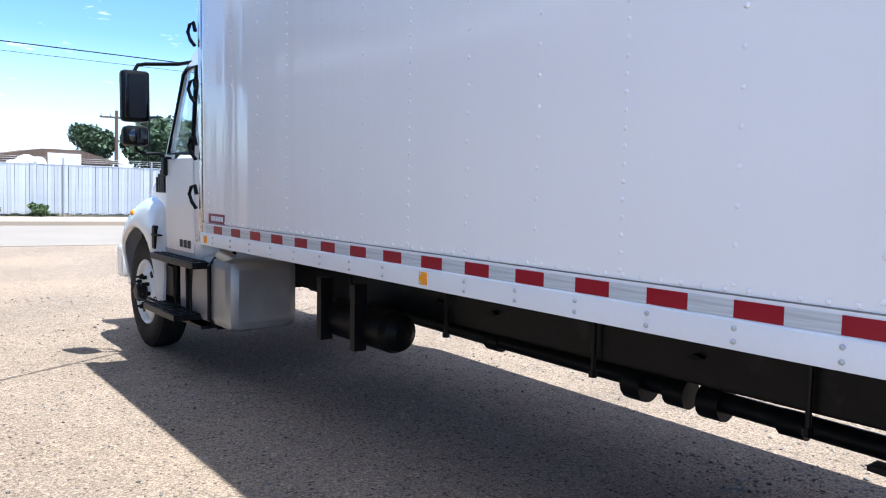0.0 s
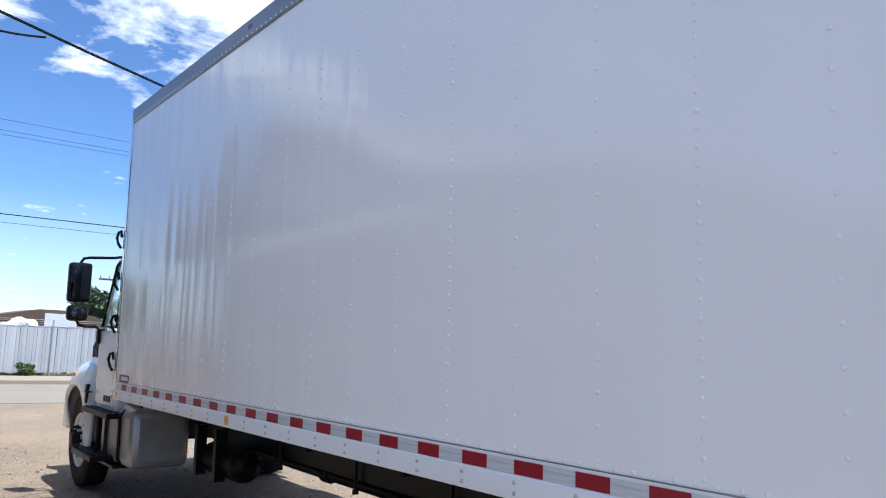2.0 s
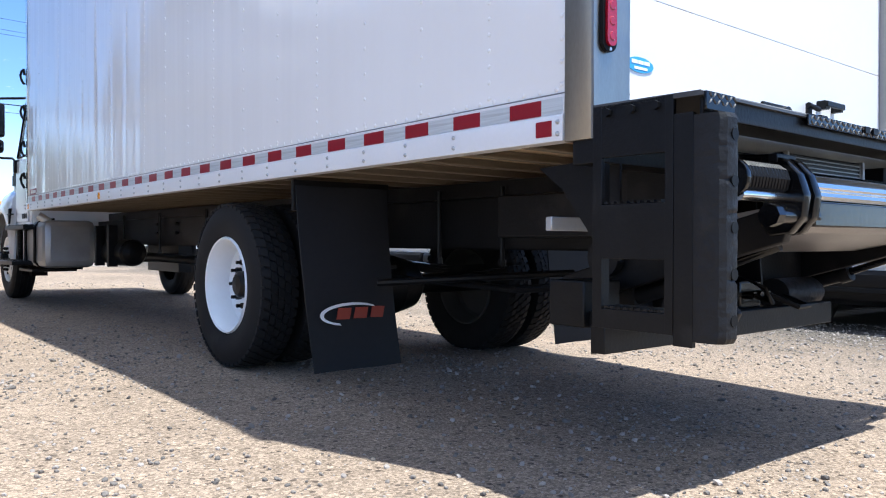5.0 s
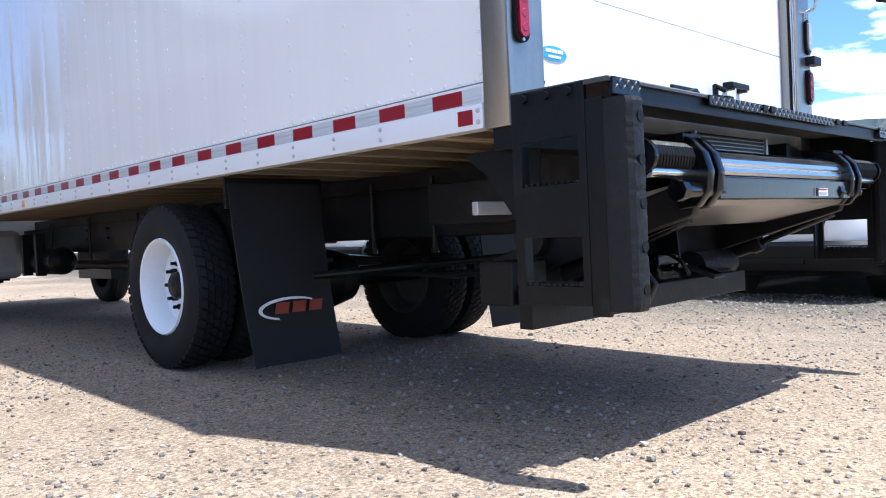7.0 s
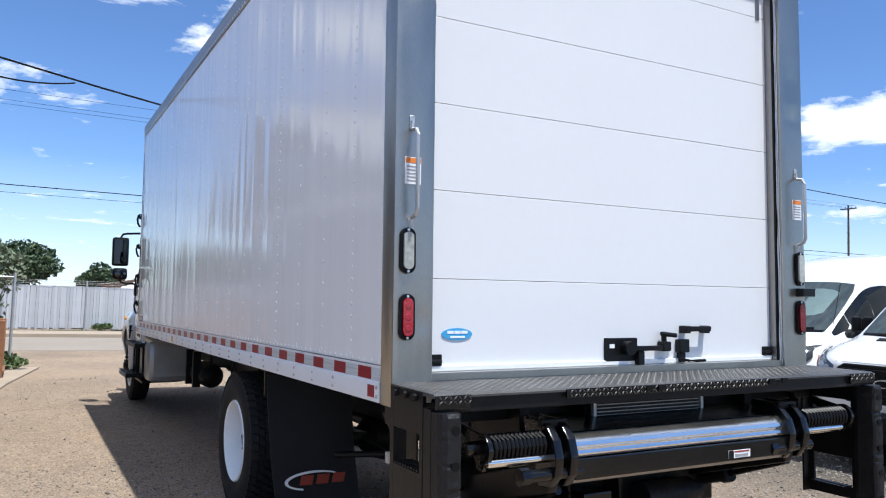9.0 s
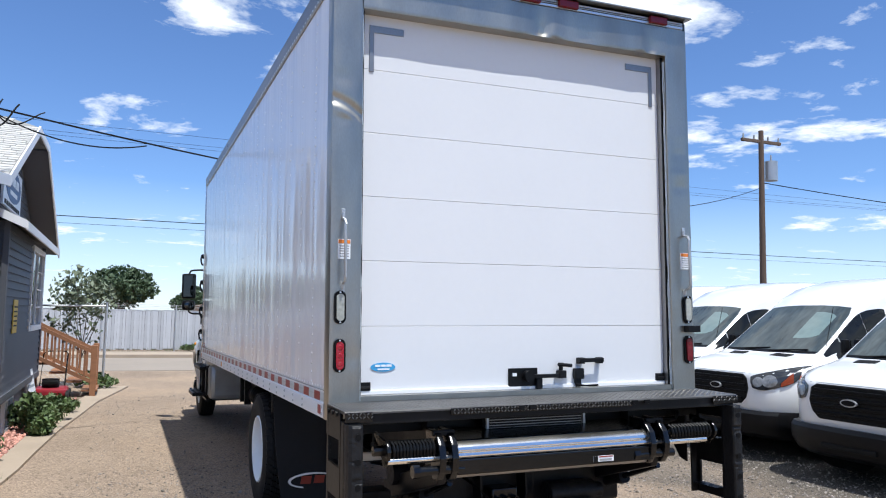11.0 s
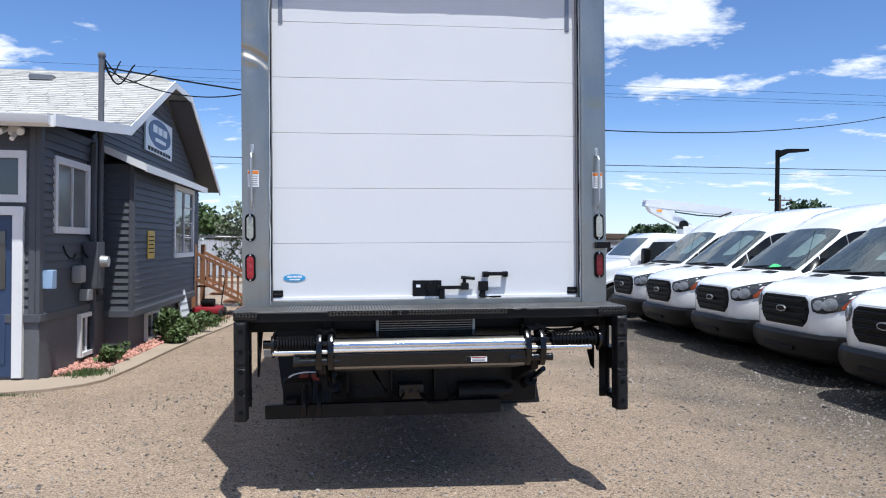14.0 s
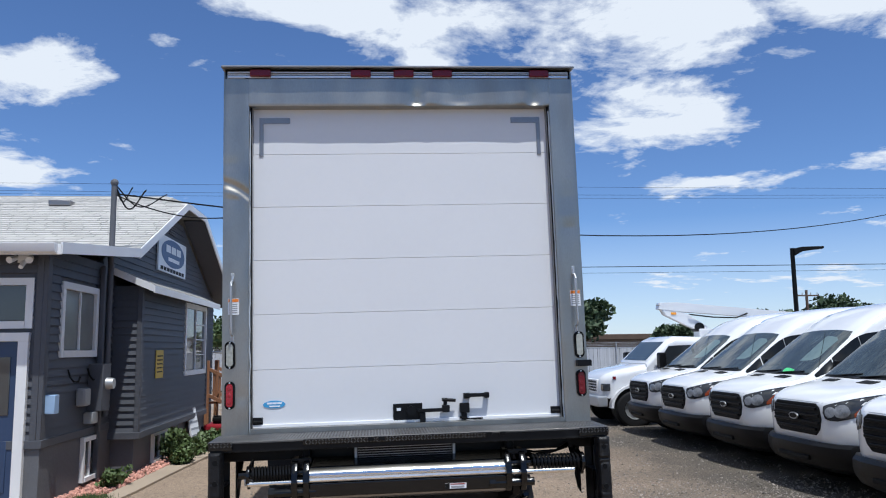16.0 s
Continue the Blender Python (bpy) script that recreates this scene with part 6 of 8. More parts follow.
    boxpart("mailbox", (-2.90, -2.78, 4.36, 4.50, 1.10, 1.33), M["light_blue"], house, 0.01, "pale blue wall box")
    for y in (5.05, 5.75):
        bm = bmesh.new()
        sweep(bm, [(-2.90, y, 1.62), (-2.87, y, 1.52), (-2.83, y + 0.03, 1.46), (-2.80, y + 0.1, 1.46), (-2.80, y + 0.16, 1.52)], 0.012)
        part("hose_hook", bm, M["cable"], house)
    # flood lamp under the eave
    fl = new("flood_lamp")
    fl.parent = house
    tagged(fl, "white twin security lamp")
    boxpart("base", (-3.25, -3.11, 4.22, 4.30, 2.94, 3.04), M["trim_white"], fl, 0.01)
    for s in (-0.09, 0.09):
        bm = bmesh.new()
        cyl(bm, (-3.18 + s, 4.22, 3.0), (-3.18 + s * 1.3, 4.11, 2.96), 0.032, 0.042, 14)
        part("head", bm, M["trim_white"], fl)
    bm = bmesh.new()
    cyl(bm, (-3.18, 4.24, 2.95), (-3.18, 4.16, 2.88), 0.032, 0.028, 14)
    part("camera_body", bm, M["trim_white"], fl)
    # roof vent
    boxpart("roof_vent", (-5.0, -4.60, 9.3, 9.55, 4.60, 4.71), M["rail_dark"], house, 0.02)
    # yellow notice on the bay
    nt_ = boxpart("notice", (-2.475, -2.464, 7.585, 8.025, 1.408, 1.868), M["yellow"], house, 0.002, "yellow notice plate")
    for k in range(5):
        boxpart("notice_bar", (-2.465, -2.461, 7.64, 7.97, 1.50 + 0.065 * k, 1.52 + 0.065 * k), M["cable"], nt_, 0)
    # sign on the gable: shapes only
    sg = boxpart("sign", (gx + 0.03, gx + 0.07, 9.1, 11.2, 3.36, 4.06), M["white_print"], house, 0.006, "white sign with a blue oval")
    bm = bmesh.new()
    pts = [(10.15 + 0.88 * math.cos(2 * math.pi * k / 32), 3.76 + 0.27 * math.sin(2 * math.pi * k / 32)) for k in range(32)]
    prism(bm, pts, "x", gx + 0.071, gx + 0.078)
    part("sign_oval", bm, mat("blue sign paint", (0.07, 0.13, 0.26), 0.5), sg)
    for k in range(3):
        boxpart("sign_bar", (gx + 0.078, gx + 0.083, 9.58 + 0.40 * k, 9.90 + 0.40 * k, 3.76, 3.90), M["white_print"], sg, 0)
    boxpart("sign_bar", (gx + 0.078, gx + 0.083, 9.75, 10.6, 3.60, 3.67), M["white_print"], sg, 0)
    for k in range(8):
        boxpart("address_bar", (gx + 0.07, gx + 0.075, 9.25 + 0.23 * k, 9.42 + 0.23 * k, 3.39, 3.46), M["cable"], sg, 0)


build_house()

# ---------------------------------------------------------------- vans


from mathutils.bvhtree import BVHTree


def conform(name, bvh, cols, rows, cast, material, parent, label="", lift=0.006, thick=0.02):
    """A patch laid on a body. cols: (u, low, high) from one end to the other; cast(u, v): a start and a way that meet the body."""
    bm = bmesh.new()
    grid_o, grid_i = [], []
    for u, lo, hi in cols:
        co, ci = [], []
        for k in range(rows + 1):
            v = lo + (hi - lo) * k / rows
            start, way = cast(u, v)
            p, nrm, _, _ = bvh.ray_cast(Vector(start), Vector(way))
            if p is None:
                p, nrm = Vector(start) + Vector(way) * 1.2, -Vector(way)
            if nrm.dot(Vector(way)) > 0:
                nrm = -nrm
            co.append(bm.verts.new(p + nrm * lift))
            ci.append(bm.verts.new(p - nrm * thick))
        grid_o.append(co)
        grid_i.append(ci)
    for a, b in zip(grid_o, grid_o[1:]):
        for k in range(rows):
            bm.faces.new((a[k], a[k + 1], b[k + 1], b[k]))
    ring_o = grid_o[0] + [c[-1] for c in grid_o[1:]] + grid_o[-1][-2::-1] + [c[0] for c in grid_o[-2:0:-1]]
    ring_i = grid_i[0] + [c[-1] for c in grid_i[1:]] + grid_i[-1][-2::-1] + [c[0] for c in grid_i[-2:0:-1]]
    n = len(ring_o)
    for k in range(n):
        bm.faces.new((ring_o[k], ring_o[(k + 1) % n], ring_i[(k + 1) % n], ring_i[k]))
    used = set(ring_i)
    for c in grid_i:
        for v in c:
            if v not in used:
                bm.verts.remove(v)
    return part(name, bm, material, parent, label, sharp=50)


def van_mesh(kind=0):
    """A white panel van, nose at x = 0, looking along -x, wheels on z = 0."""
    v = thing("van", "white panel van with black grille and bumper, parked nose out", "van", group="row of vans")

    def ring(x, wl, wm, wr, z0, zw, zs, zt):
        """Half widths low, at the waist and at the roof; heights of sill, waist, shoulder and top."""
        half = [(wl, z0), (wm * 0.995, z0 + 0.10), (wm, (z0 + zw) / 2), (wm * 0.995, zw), (wm + (wr - wm) * 0.45, zw + (zs - zw) * 0.5), (wr, zs - 0.02), (wr * 0.97, zs + (zt - zs) * 0.45), (wr * 0.86, zs + (zt - zs) * 0.8), (wr * 0.55, zt)]
        pts = [(-y, z) for y, z in half] + [(0, zt + 0.012)] + half[::-1]
        return [(x, y, z) for y, z in pts]
    body = [
        ring(0.00, 0.52, 0.56, 0.52, 0.62, 0.88, 1.04, 1.08),
        ring(0.03, 0.64, 0.68, 0.62, 0.60, 0.94, 1.07, 1.115),
        ring(0.09, 0.74, 0.78, 0.70, 0.58, 1.00, 1.11, 1.15),
        ring(0.18, 0.83, 0.87, 0.77, 0.56, 1.05, 1.145, 1.19),
        ring(0.32, 0.92, 0.96, 0.83, 0.54, 1.11, 1.19, 1.235),
        ring(0.50, 0.98, 1.02, 0.87, 0.52, 1.17, 1.235, 1.275),
        ring(0.72, 0.99, 1.03, 0.89, 0.50, 1.22, 1.275, 1.315),
        ring(0.88, 0.99, 1.03, 0.89, 0.48, 1.25, 1.32, 1.355),
        ring(1.15, 0.99, 1.03, 0.86, 0.44, 1.28, 1.51, 1.56),
        ring(1.45, 0.99, 1.03, 0.83, 0.42, 1.30, 1.73, 1.80),
        ring(1.72, 0.99, 1.03, 0.81, 0.42, 1.31, 1.91, 2.00),
        ring(1.95, 0.99, 1.03, 0.81, 0.42, 1.31, 2.05, 2.18),
        ring(2.20, 0.99, 1.03, 0.82, 0.42, 1.31, 2.15, 2.32),
        ring(2.60, 0.99, 1.03, 0.84, 0.42, 1.31, 2.22, 2.42),
        ring(3.20, 0.99, 1.03, 0.86, 0.42, 1.31, 2.27, 2.47),
        ring(5.42, 0.99, 1.03, 0.87, 0.42, 1.31, 2.30, 2.50),
        ring(5.53, 0.96, 1.00, 0.84, 0.46, 1.31, 2.26, 2.44),
    ]
    bm = bmesh.new()
    loft(bm, body)
    bmesh.ops.triangulate(bm, faces=bm.faces)
    bvh = BVHTree.FromBMesh(bm)
    part("body", bm, M["van_white"], v, sharp=60)

    def front(y, z):
        return (-1.5, y, z), (1, 0, 0)
    half = [(0.815, 1.37, 1.47), (0.785, 1.365, 1.70), (0.745, 1.362, 1.88), (0.69, 1.36, 1.985), (0.45, 1.365, 2.01), (0.2, 1.37, 2.02)]
    conform("windscreen", bvh, [(-y, a, b) for y, a, b in half] + [(y, a, b) for y, a, b in half[::-1]], 6, front, M["screen"], v, "dark windscreen", lift=0.006)
    conform("partition", bvh, [(-0.60, 1.60, 1.86), (-0.50, 1.56, 1.90), (-0.34, 1.55, 1.92), (-0.22, 1.55, 1.92)], 3, front, M["partition"], v, "pale partition seen through the glass", lift=0.0085)
    conform("cowl", bvh, [(y, 1.352 + 0.01 * abs(y), 1.38) for y in [-0.80 + 0.2 * k for k in range(9)]], 2, front, M["black_plastic"], v, lift=0.012)
    for s in (-1, 1):
        def side(x, z, s=s):
            return (x, s * 2.0, z), (0, -s, 0)
        conform("quarter_window", bvh, [(0.96, 1.325, 1.36), (1.12, 1.30, 1.485), (1.255, 1.30, 1.585)], 3, side, M["cab_glass"], v, lift=0.006)
        conform("side_window", bvh, [(1.27, 1.30, 1.60), (1.45, 1.30, 1.735), (1.62, 1.31, 1.855), (1.70, 1.32, 1.90), (1.72, 1.33, 1.91)], 5, side, M["cab_glass"], v, lift=0.006)
        conform("side_window", bvh, [(1.73, 1.33, 1.915), (1.85, 1.34, 1.955), (2.0, 1.35, 1.975), (2.09, 1.36, 1.98), (2.13, 1.38, 1.97)], 5, side, M["cab_glass"], v, lift=0.006)

        def lampcast(y, z, s=s):
            return (-1.0, s * y, z), (1, 0, 0)
        cols = [(0.575, 0.985, 1.055), (0.61, 0.915, 1.075), (0.68, 0.895, 1.10), (0.76, 0.895, 1.13), (0.84, 0.92, 1.16), (0.91, 0.955, 1.185), (0.965, 1.0, 1.205), (0.995, 1.07, 1.215)]
        hl = conform("headlamp", bvh, cols, 4, lampcast, M["lamp_housing"], v, "clear headlamp with amber corner", lift=0.010)
        for cy, cz, r in ((0.672, 0.992, 0.062), (0.790, 1.008, 0.074)):
            disc = []
            for k in range(9):
                u = -0.985 + 1.97 * k / 8
                h = r * math.sqrt(1 - u * u)
                disc.append((cy + r * u, cz - h, cz + h))
            conform("lens", bvh, disc, 4, lampcast, M["headlight"], hl, "clear round lamp lens", lift=0.0135)
        conform("indicator", bvh, [(0.885, 0.95, 0.99), (0.925, 0.972, 1.06), (0.962, 1.0, 1.12)], 3, lampcast, M["amber_dark"], hl, lift=0.016)
        bm = bmesh.new()
        bx(bm, 1.25, 1.34, *sorted((s * 1.08, s * 1.19)), 1.36, 1.57, 0.035)
        bx(bm, 1.24, 1.34, *sorted((s * 0.98, s * 1.14)), 1.30, 1.40, 0.02)
        mr = part("mirror", bm, M["black_plastic"], v)
        boxpart("glass", (1.338, 1.344, *sorted((s * 1.09, s * 1.18)), 1.385, 1.545), M["mirror"], mr, 0.0)
        for x in (1.02, 4.78):
            bm = bmesh.new()
            prism(bm, [(x + r * math.cos(a), 0.40 + r * math.sin(a)) for r, rng_ in ((0.46, range(0, 19)), (0.40, range(18, -1, -1))) for a in [radians(-5 + 190 * k / 18) for k in rng_]], "y", *sorted((s * 1.0, s * 1.045)))
            part("arch_trim", bm, M["black_plastic"], v)
            bm = bmesh.new()
            cyl(bm, (x, s * 0.70, 0.40), (x, s * 1.034, 0.40), 0.405, seg=30)
            part("wheel_well", bm, M["cable"], v)
            wh = new("wheel")
            wh.parent = v
            bm = bmesh.new()
            prof = [(0, 0.20), (0.0, 0.24), (-0.006, 0.29), (0.02, 0.335), (0.05, 0.345), (0.17, 0.345), (0.2, 0.33), (0.21, 0.24)]
            lathe(bm, [(-u, r) for u, r in prof], "x", 32)
            bmesh.ops.rotate(bm, verts=bm.verts, cent=(0, 0, 0), matrix=Matrix.Rotation(radians(90 * s), 3, "Z"))
            bmesh.ops.translate(bm, verts=bm.verts, vec=(x, s * 1.045, 0.345))
            part("tyre", bm, M["rubber"], wh)
            bm = bmesh.new()
            lathe(bm, [(0.006, 0.225), (0.012, 0.205), (0.002, 0.19), (-0.004, 0.16), (0.004, 0.13), (0.014, 0.09), (0.018, 0.07), (0.018, 0.0005)], "x", 24)
            for k in range(8):
                a = 2 * math.pi * k / 8
                cyl(bm, (-0.002, 0.105 * math.cos(a), 0.105 * math.sin(a)), (0.02, 0.105 * math.cos(a), 0.105 * math.sin(a)), 0.011, seg=8)
            bmesh.ops.rotate(bm, verts=bm.verts, cent=(0, 0, 0), matrix=Matrix.Rotation(radians(90 * s), 3, "Z"))
            bmesh.ops.translate(bm, verts=bm.verts, vec=(x, s * 1.045, 0.345))
            part("rim", bm, M["galv"], wh)
        boxpart("sill", (1.45, 4.35, *sorted((s * 0.90, s * 1.04)), 0.34, 0.52), M["black_plastic"], v, 0.02)
        boxpart("rub_strip", (1.45, 4.35, *sorted((s * 1.0, s * 1.045)), 0.46, 0.66), M["black_plastic"], v, 0.008)
        boxpart("door_handle", (1.98, 2.14, *sorted((s * 1.02, s * 1.065)), 1.16, 1.21), M["black_plastic"], v, 0.01)
        for x in (1.10, 2.20):
            conform("door_gap", bvh, [(x, 0.60, 1.28), (x + 0.008, 0.60, 1.28)], 6, side, M["cable"], v, lift=0.001)

        def down(x, y, s=s):
            return (x, s * y, 3.0), (0, 0, -1)
        conform("hood_vent", bvh, [(0.68, 0.24, 0.52), (0.75, 0.25, 0.54), (0.80, 0.26, 0.55)], 4, down, M["cable"], v, lift=0.008)
        conform("hood_gap", bvh, [(x, 0.80 + 0.05 * (x - 0.25), 0.807 + 0.05 * (x - 0.25)) for x in (0.28, 0.40, 0.52, 0.64, 0.76, 0.86)], 2, down, M["tank"], v, lift=0.0015)
    conform("hood_gap", bvh, [(-0.56 + 0.14 * k, 1.094, 1.101) for k in range(9)], 2, front, M["tank"], v, lift=0.0015)
    pts = [(-0.42, 0.70), (0.42, 0.70), (0.51, 0.78), (0.55, 0.90), (0.52, 1.04), (0.45, 1.085), (-0.45, 1.085), (-0.52, 1.04), (-0.55, 0.90), (-0.51, 0.78)]
    bm = bmesh.new()
    prism(bm, pts, "x", -0.012, 0.08, 0.012)
    gr = part("grille", bm, M["cable"], v)
    for k in range(4):
        w = (0.45, 0.51, 0.51, 0.46)[k]
        boxpart("slat", (-0.034, -0.004, -w, w, 0.755 + 0.083 * k, (0.79 if kind == 0 else 0.775) + 0.083 * k), M["black_plastic"] if kind == 0 else M["tank"], gr, 0.006)
    if kind:
        bm = bmesh.new()
        ring_pts = [(-0.016, y, z) for y, z in pts]
        sweep(bm, ring_pts + ring_pts[:1], 0.018, 8)
        part("grille_surround", bm, M["chrome"], gr)
    bm = bmesh.new()
    prism(bm, [(0.105 * math.cos(2 * math.pi * k / 24), 0.91 + 0.042 * math.sin(2 * math.pi * k / 24)) for k in range(24)], "x", -0.055, -0.03, 0.004)
    part("badge", bm, M["galv"], gr)
    bm = bmesh.new()
    prism(bm, [(0.085 * math.cos(2 * math.pi * k / 24), 0.91 + 0.03 * math.sin(2 * math.pi * k / 24)) for k in range(24)], "x", -0.058, -0.05)
    part("badge_field", bm, M["black_plastic"], gr)
    bm = bmesh.new()
    secs = []
    for y, x0 in ((-1.02, 0.60), (-1.0, 0.32), (-0.92, 0.12), (-0.78, 0.01), (-0.5, -0.06), (0, -0.085), (0.5, -0.06), (0.78, 0.01), (0.92, 0.12), (1.0, 0.32), (1.02, 0.60)):
        secs.append([(x0 + 0.20, y * 0.97, 0.27), (x0 + 0.07, y * 0.985, 0.33), (x0 + 0.005, y, 0.43), (x0 - 0.012, y, 0.50), (x0 - 0.008, y, 0.585), (x0 + 0.028, y, 0.628), (x0 + 0.25, y * 0.97, 0.63), (x0 + 0.30, y * 0.97, 0.27)])
    loft(bm, secs)
    bp_ = part("bumper", bm, M["bumper_plastic"], v, sharp=30)
    boxpart("air_intake", (-0.092, -0.03, -0.34, 0.34, 0.40, 0.455), M["cable"], bp_, 0.01)
    boxpart("underside", (0.5, 5.4, -0.9, 0.9, 0.28, 0.5), M["cable"], v, 0.02)
    bm = bmesh.new()
    sweep(bm, [(0.86, -0.05, 1.375), (0.90, -0.40, 1.40), (0.93, -0.66, 1.41)], 0.010, 6)
    part("wiper", bm, M["cable"], v)
    bm = bmesh.new()
    sweep(bm, [(0.86, 0.60, 1.375), (0.90, 0.25, 1.40), (0.93, 0.0, 1.415)], 0.010, 6)
    part("wiper", bm, M["cable"], v)
    bm = bmesh.new()
    cyl(bm, (1.02, -0.84, 1.33), (1.20, -0.84, 1.98), 0.004, seg=6)
    part("aerial", bm, M["cable"], v)
    return v, bvh


VX = 6.43


def van_at(y, dx=0.0, rz=0.0):
    return pose(VX + dx, y, ground_z(VX + 2, y), 0, 0, rz)


van, shape = van_mesh()
van.matrix_basis = van_at(4.06)
row = [van] + [copy_thing(van, van_at(y, dx, rz)) for y, dx, rz in ((1.74, -0.27, 0.6), (6.20, 0.06, -0.5), (8.30, 0.05, 0.4), (10.36, 0.13, 0.0))]
for v in (row[1], row[2]):
    conform("dash_card", shape, [(-0.36, 1.39, 1.415), (-0.2, 1.385, 1.44), (-0.08, 1.385, 1.44)], 2, lambda y, z: ((-1.5, y, z), (1, 0, 0)), M["green_card"], v, "green paper tag on the dash", lift=0.009)
boxpart("sticker", (1.86, 1.98, -1.036, -1.02, 0.72, 0.86), M["yellow"], row[1], 0.002, "yellow door sticker")
van2, shape2 = van_mesh(1)
tagged(van2, "white panel van with bright grille surround, parked nose out")
van2.matrix_basis = van_at(-0.72, 0.12, -0.6)


def bucket_truck():
    """A white utility truck with a folded boom, nose at x = 0, looking along -x."""
    t = thing("bucket_truck", "white utility truck with a folded boom lift", "truck", pose(6.32, 13.1, 0) @ Matrix.Diagonal((1, 1, 0.93, 1)))
    def ring(x, w, z0, z1, r=0.12):
        arc = [(r * math.cos(a), r * math.sin(a)) for a in [radians(15 * k) for k in range(7)]]
        half = [(w, z0)] + [(w - r + c, z1 - r + d) for c, d in arc]
        return [(x, -y, z) for y, z in half] + [(x, y, z) for y, z in half[::-1]]
    bm = bmesh.new()
    loft(bm, [ring(0.0, 0.70, 0.74, 1.14, 0.2), ring(0.05, 0.78, 0.71, 1.22, 0.2), ring(0.15, 0.86, 0.70, 1.30, 0.2), ring(0.35, 0.93, 0.70, 1.38, 0.2), ring(0.6, 0.98, 0.70, 1.44, 0.2), ring(1.05, 1.02, 0.70, 1.53, 0.2)])
    part("hood", bm, M["van_white"], t, sharp=50)
    bm = bmesh.new()
    loft(bm, [ring(1.05, 1.04, 0.62, 1.55), ring(1.15, 1.04, 0.62, 1.66), ring(1.62, 0.95, 0.62, 2.14, 0.2), ring(1.8, 0.94, 0.62, 2.22, 0.2), ring(2.55, 0.95, 0.62, 2.20, 0.2), ring(2.66, 0.93, 0.62, 2.12, 0.2)])
    bmesh.ops.triangulate(bm, faces=bm.faces)
    bvh = BVHTree.FromBMesh(bm)
    part("cab", bm, M["van_white"], t, sharp=40)
    conform("windscreen", bvh, [(y, 1.62, 2.08) for y in [-0.78 + 0.26 * k for k in range(7)]], 4, lambda y, z: ((-1.5, y, z), (1, 0, 0)), M["screen"], t, lift=0.01)
    for s in (-1, 1):
        conform("side_window", bvh, [(1.42, 1.52, 1.72), (1.62, 1.52, 1.98), (2.2, 1.52, 2.0), (2.4, 1.54, 1.98)], 3, lambda x, z, s=s: ((x, s * 2, z), (0, -s, 0)), M["dark_glass"], t, lift=0.01)
        bm = bmesh.new()
        bx(bm, 1.25, 1.42, *sorted((s * 1.10, s * 1.34)), 1.42, 1.82, 0.04)
        part("mirror", bm, M["black_plastic"], t)
        boxpart("headlamp", (0.02, 0.20, *sorted((s * 0.62, s * 0.90)), 0.88, 1.06), M["lamp_housing"], t, 0.02)
        boxpart("marker", (0.26, 0.33, *sorted((s * 0.86, s * 0.93)), 1.16, 1.24), M["dark_red"], t, 0.008)
        bm = bmesh.new()
        cyl(bm, (0.72, s * 0.85, 0.47), (0.72, s * 1.015, 0.47), 0.51, seg=32)
        part("wheel_well", bm, M["cable"], t)
        for x in (0.72, 5.0):
            wh = new("wheel")
            wh.parent = t
            bm = bmesh.new()
            lathe(bm, [(-0.25, 0.25), (-0.25, 0.40), (-0.22, 0.435), (-0.03, 0.435), (0.0, 0.405), (0.012, 0.33), (0.0, 0.245)], "x", 32)
            bmesh.ops.rotate(bm, verts=bm.verts, cent=(0, 0, 0), matrix=Matrix.Rotation(radians(90 * s), 3, "Z"))
            bmesh.ops.translate(bm, verts=bm.verts, vec=(x, s * 1.06, 0.44))
            part("tyre", bm, M["rubber"], wh)
            bm = bmesh.new()
            lathe(bm, [(0.012, 0.25), (-0.04, 0.23), (-0.05, 0.12), (0.02, 0.08), (0.02, 0.0005)], "x", 24)
            bmesh.ops.rotate(bm, verts=bm.verts, cent=(0, 0, 0), matrix=Matrix.Rotation(radians(90 * s), 3, "Z"))
            bmesh.ops.translate(bm, verts=bm.verts, vec=(x, s * 1.062, 0.44))
            part("rim", bm, M["galv"], wh)
        bm = bmesh.new()
        prism(bm, [(0.72 + r * math.cos(a), 0.47 + r * math.sin(a)) for r, o in ((0.56, 1), (0.505, -1)) for a in [radians(0 + 180 * (k if o > 0 else 14 - k) / 14) for k in range(15)]], "y", *sorted((s * 0.85, s * 1.055)))
        part("fender", bm, M["van_white"], t)
    boxpart("wheel_well", (0.4, 1.5, -0.95, 0.95, 0.42, 0.95), M["cable"], t, 0.02)
    gr = boxpart("grille", (-0.03, 0.05, -0.58, 0.58, 0.82, 1.16), M["trim_white"], t, 0.02)
    for k in range(4):
        for j in range(9):
            boxpart("grille_hole", (-0.036, -0.02, -0.53 + 0.12 * j, -0.44 + 0.12 * j, 0.86 + 0.07 * k, 0.905 + 0.07 * k), M["cable"], gr, 0.004)
    boxpart("bumper", (-0.14, 0.10, -0.98, 0.98, 0.50, 0.76), M["galv"], t, 0.03)
    boxpart("chassis", (0.3, 7.4, -0.5, 0.5, 0.42, 0.7), M["cable"], t, 0.02)
    boxpart("service_body", (2.75, 7.4, -1.05, 1.05, 0.70, 1.75), M["van_white"], t, 0.03)
    boxpart("tool_bin", (3.6, 5.0, -0.95, 0.2, 1.75, 2.42), M["grey_box"], t, 0.03)
    bm = bmesh.new()
    bx(bm, 2.72, 3.05, -0.2, 0.2, 1.75, 2.42, 0.03)
    part("turret", bm, M["van_white"], t)
    bm = bmesh.new()
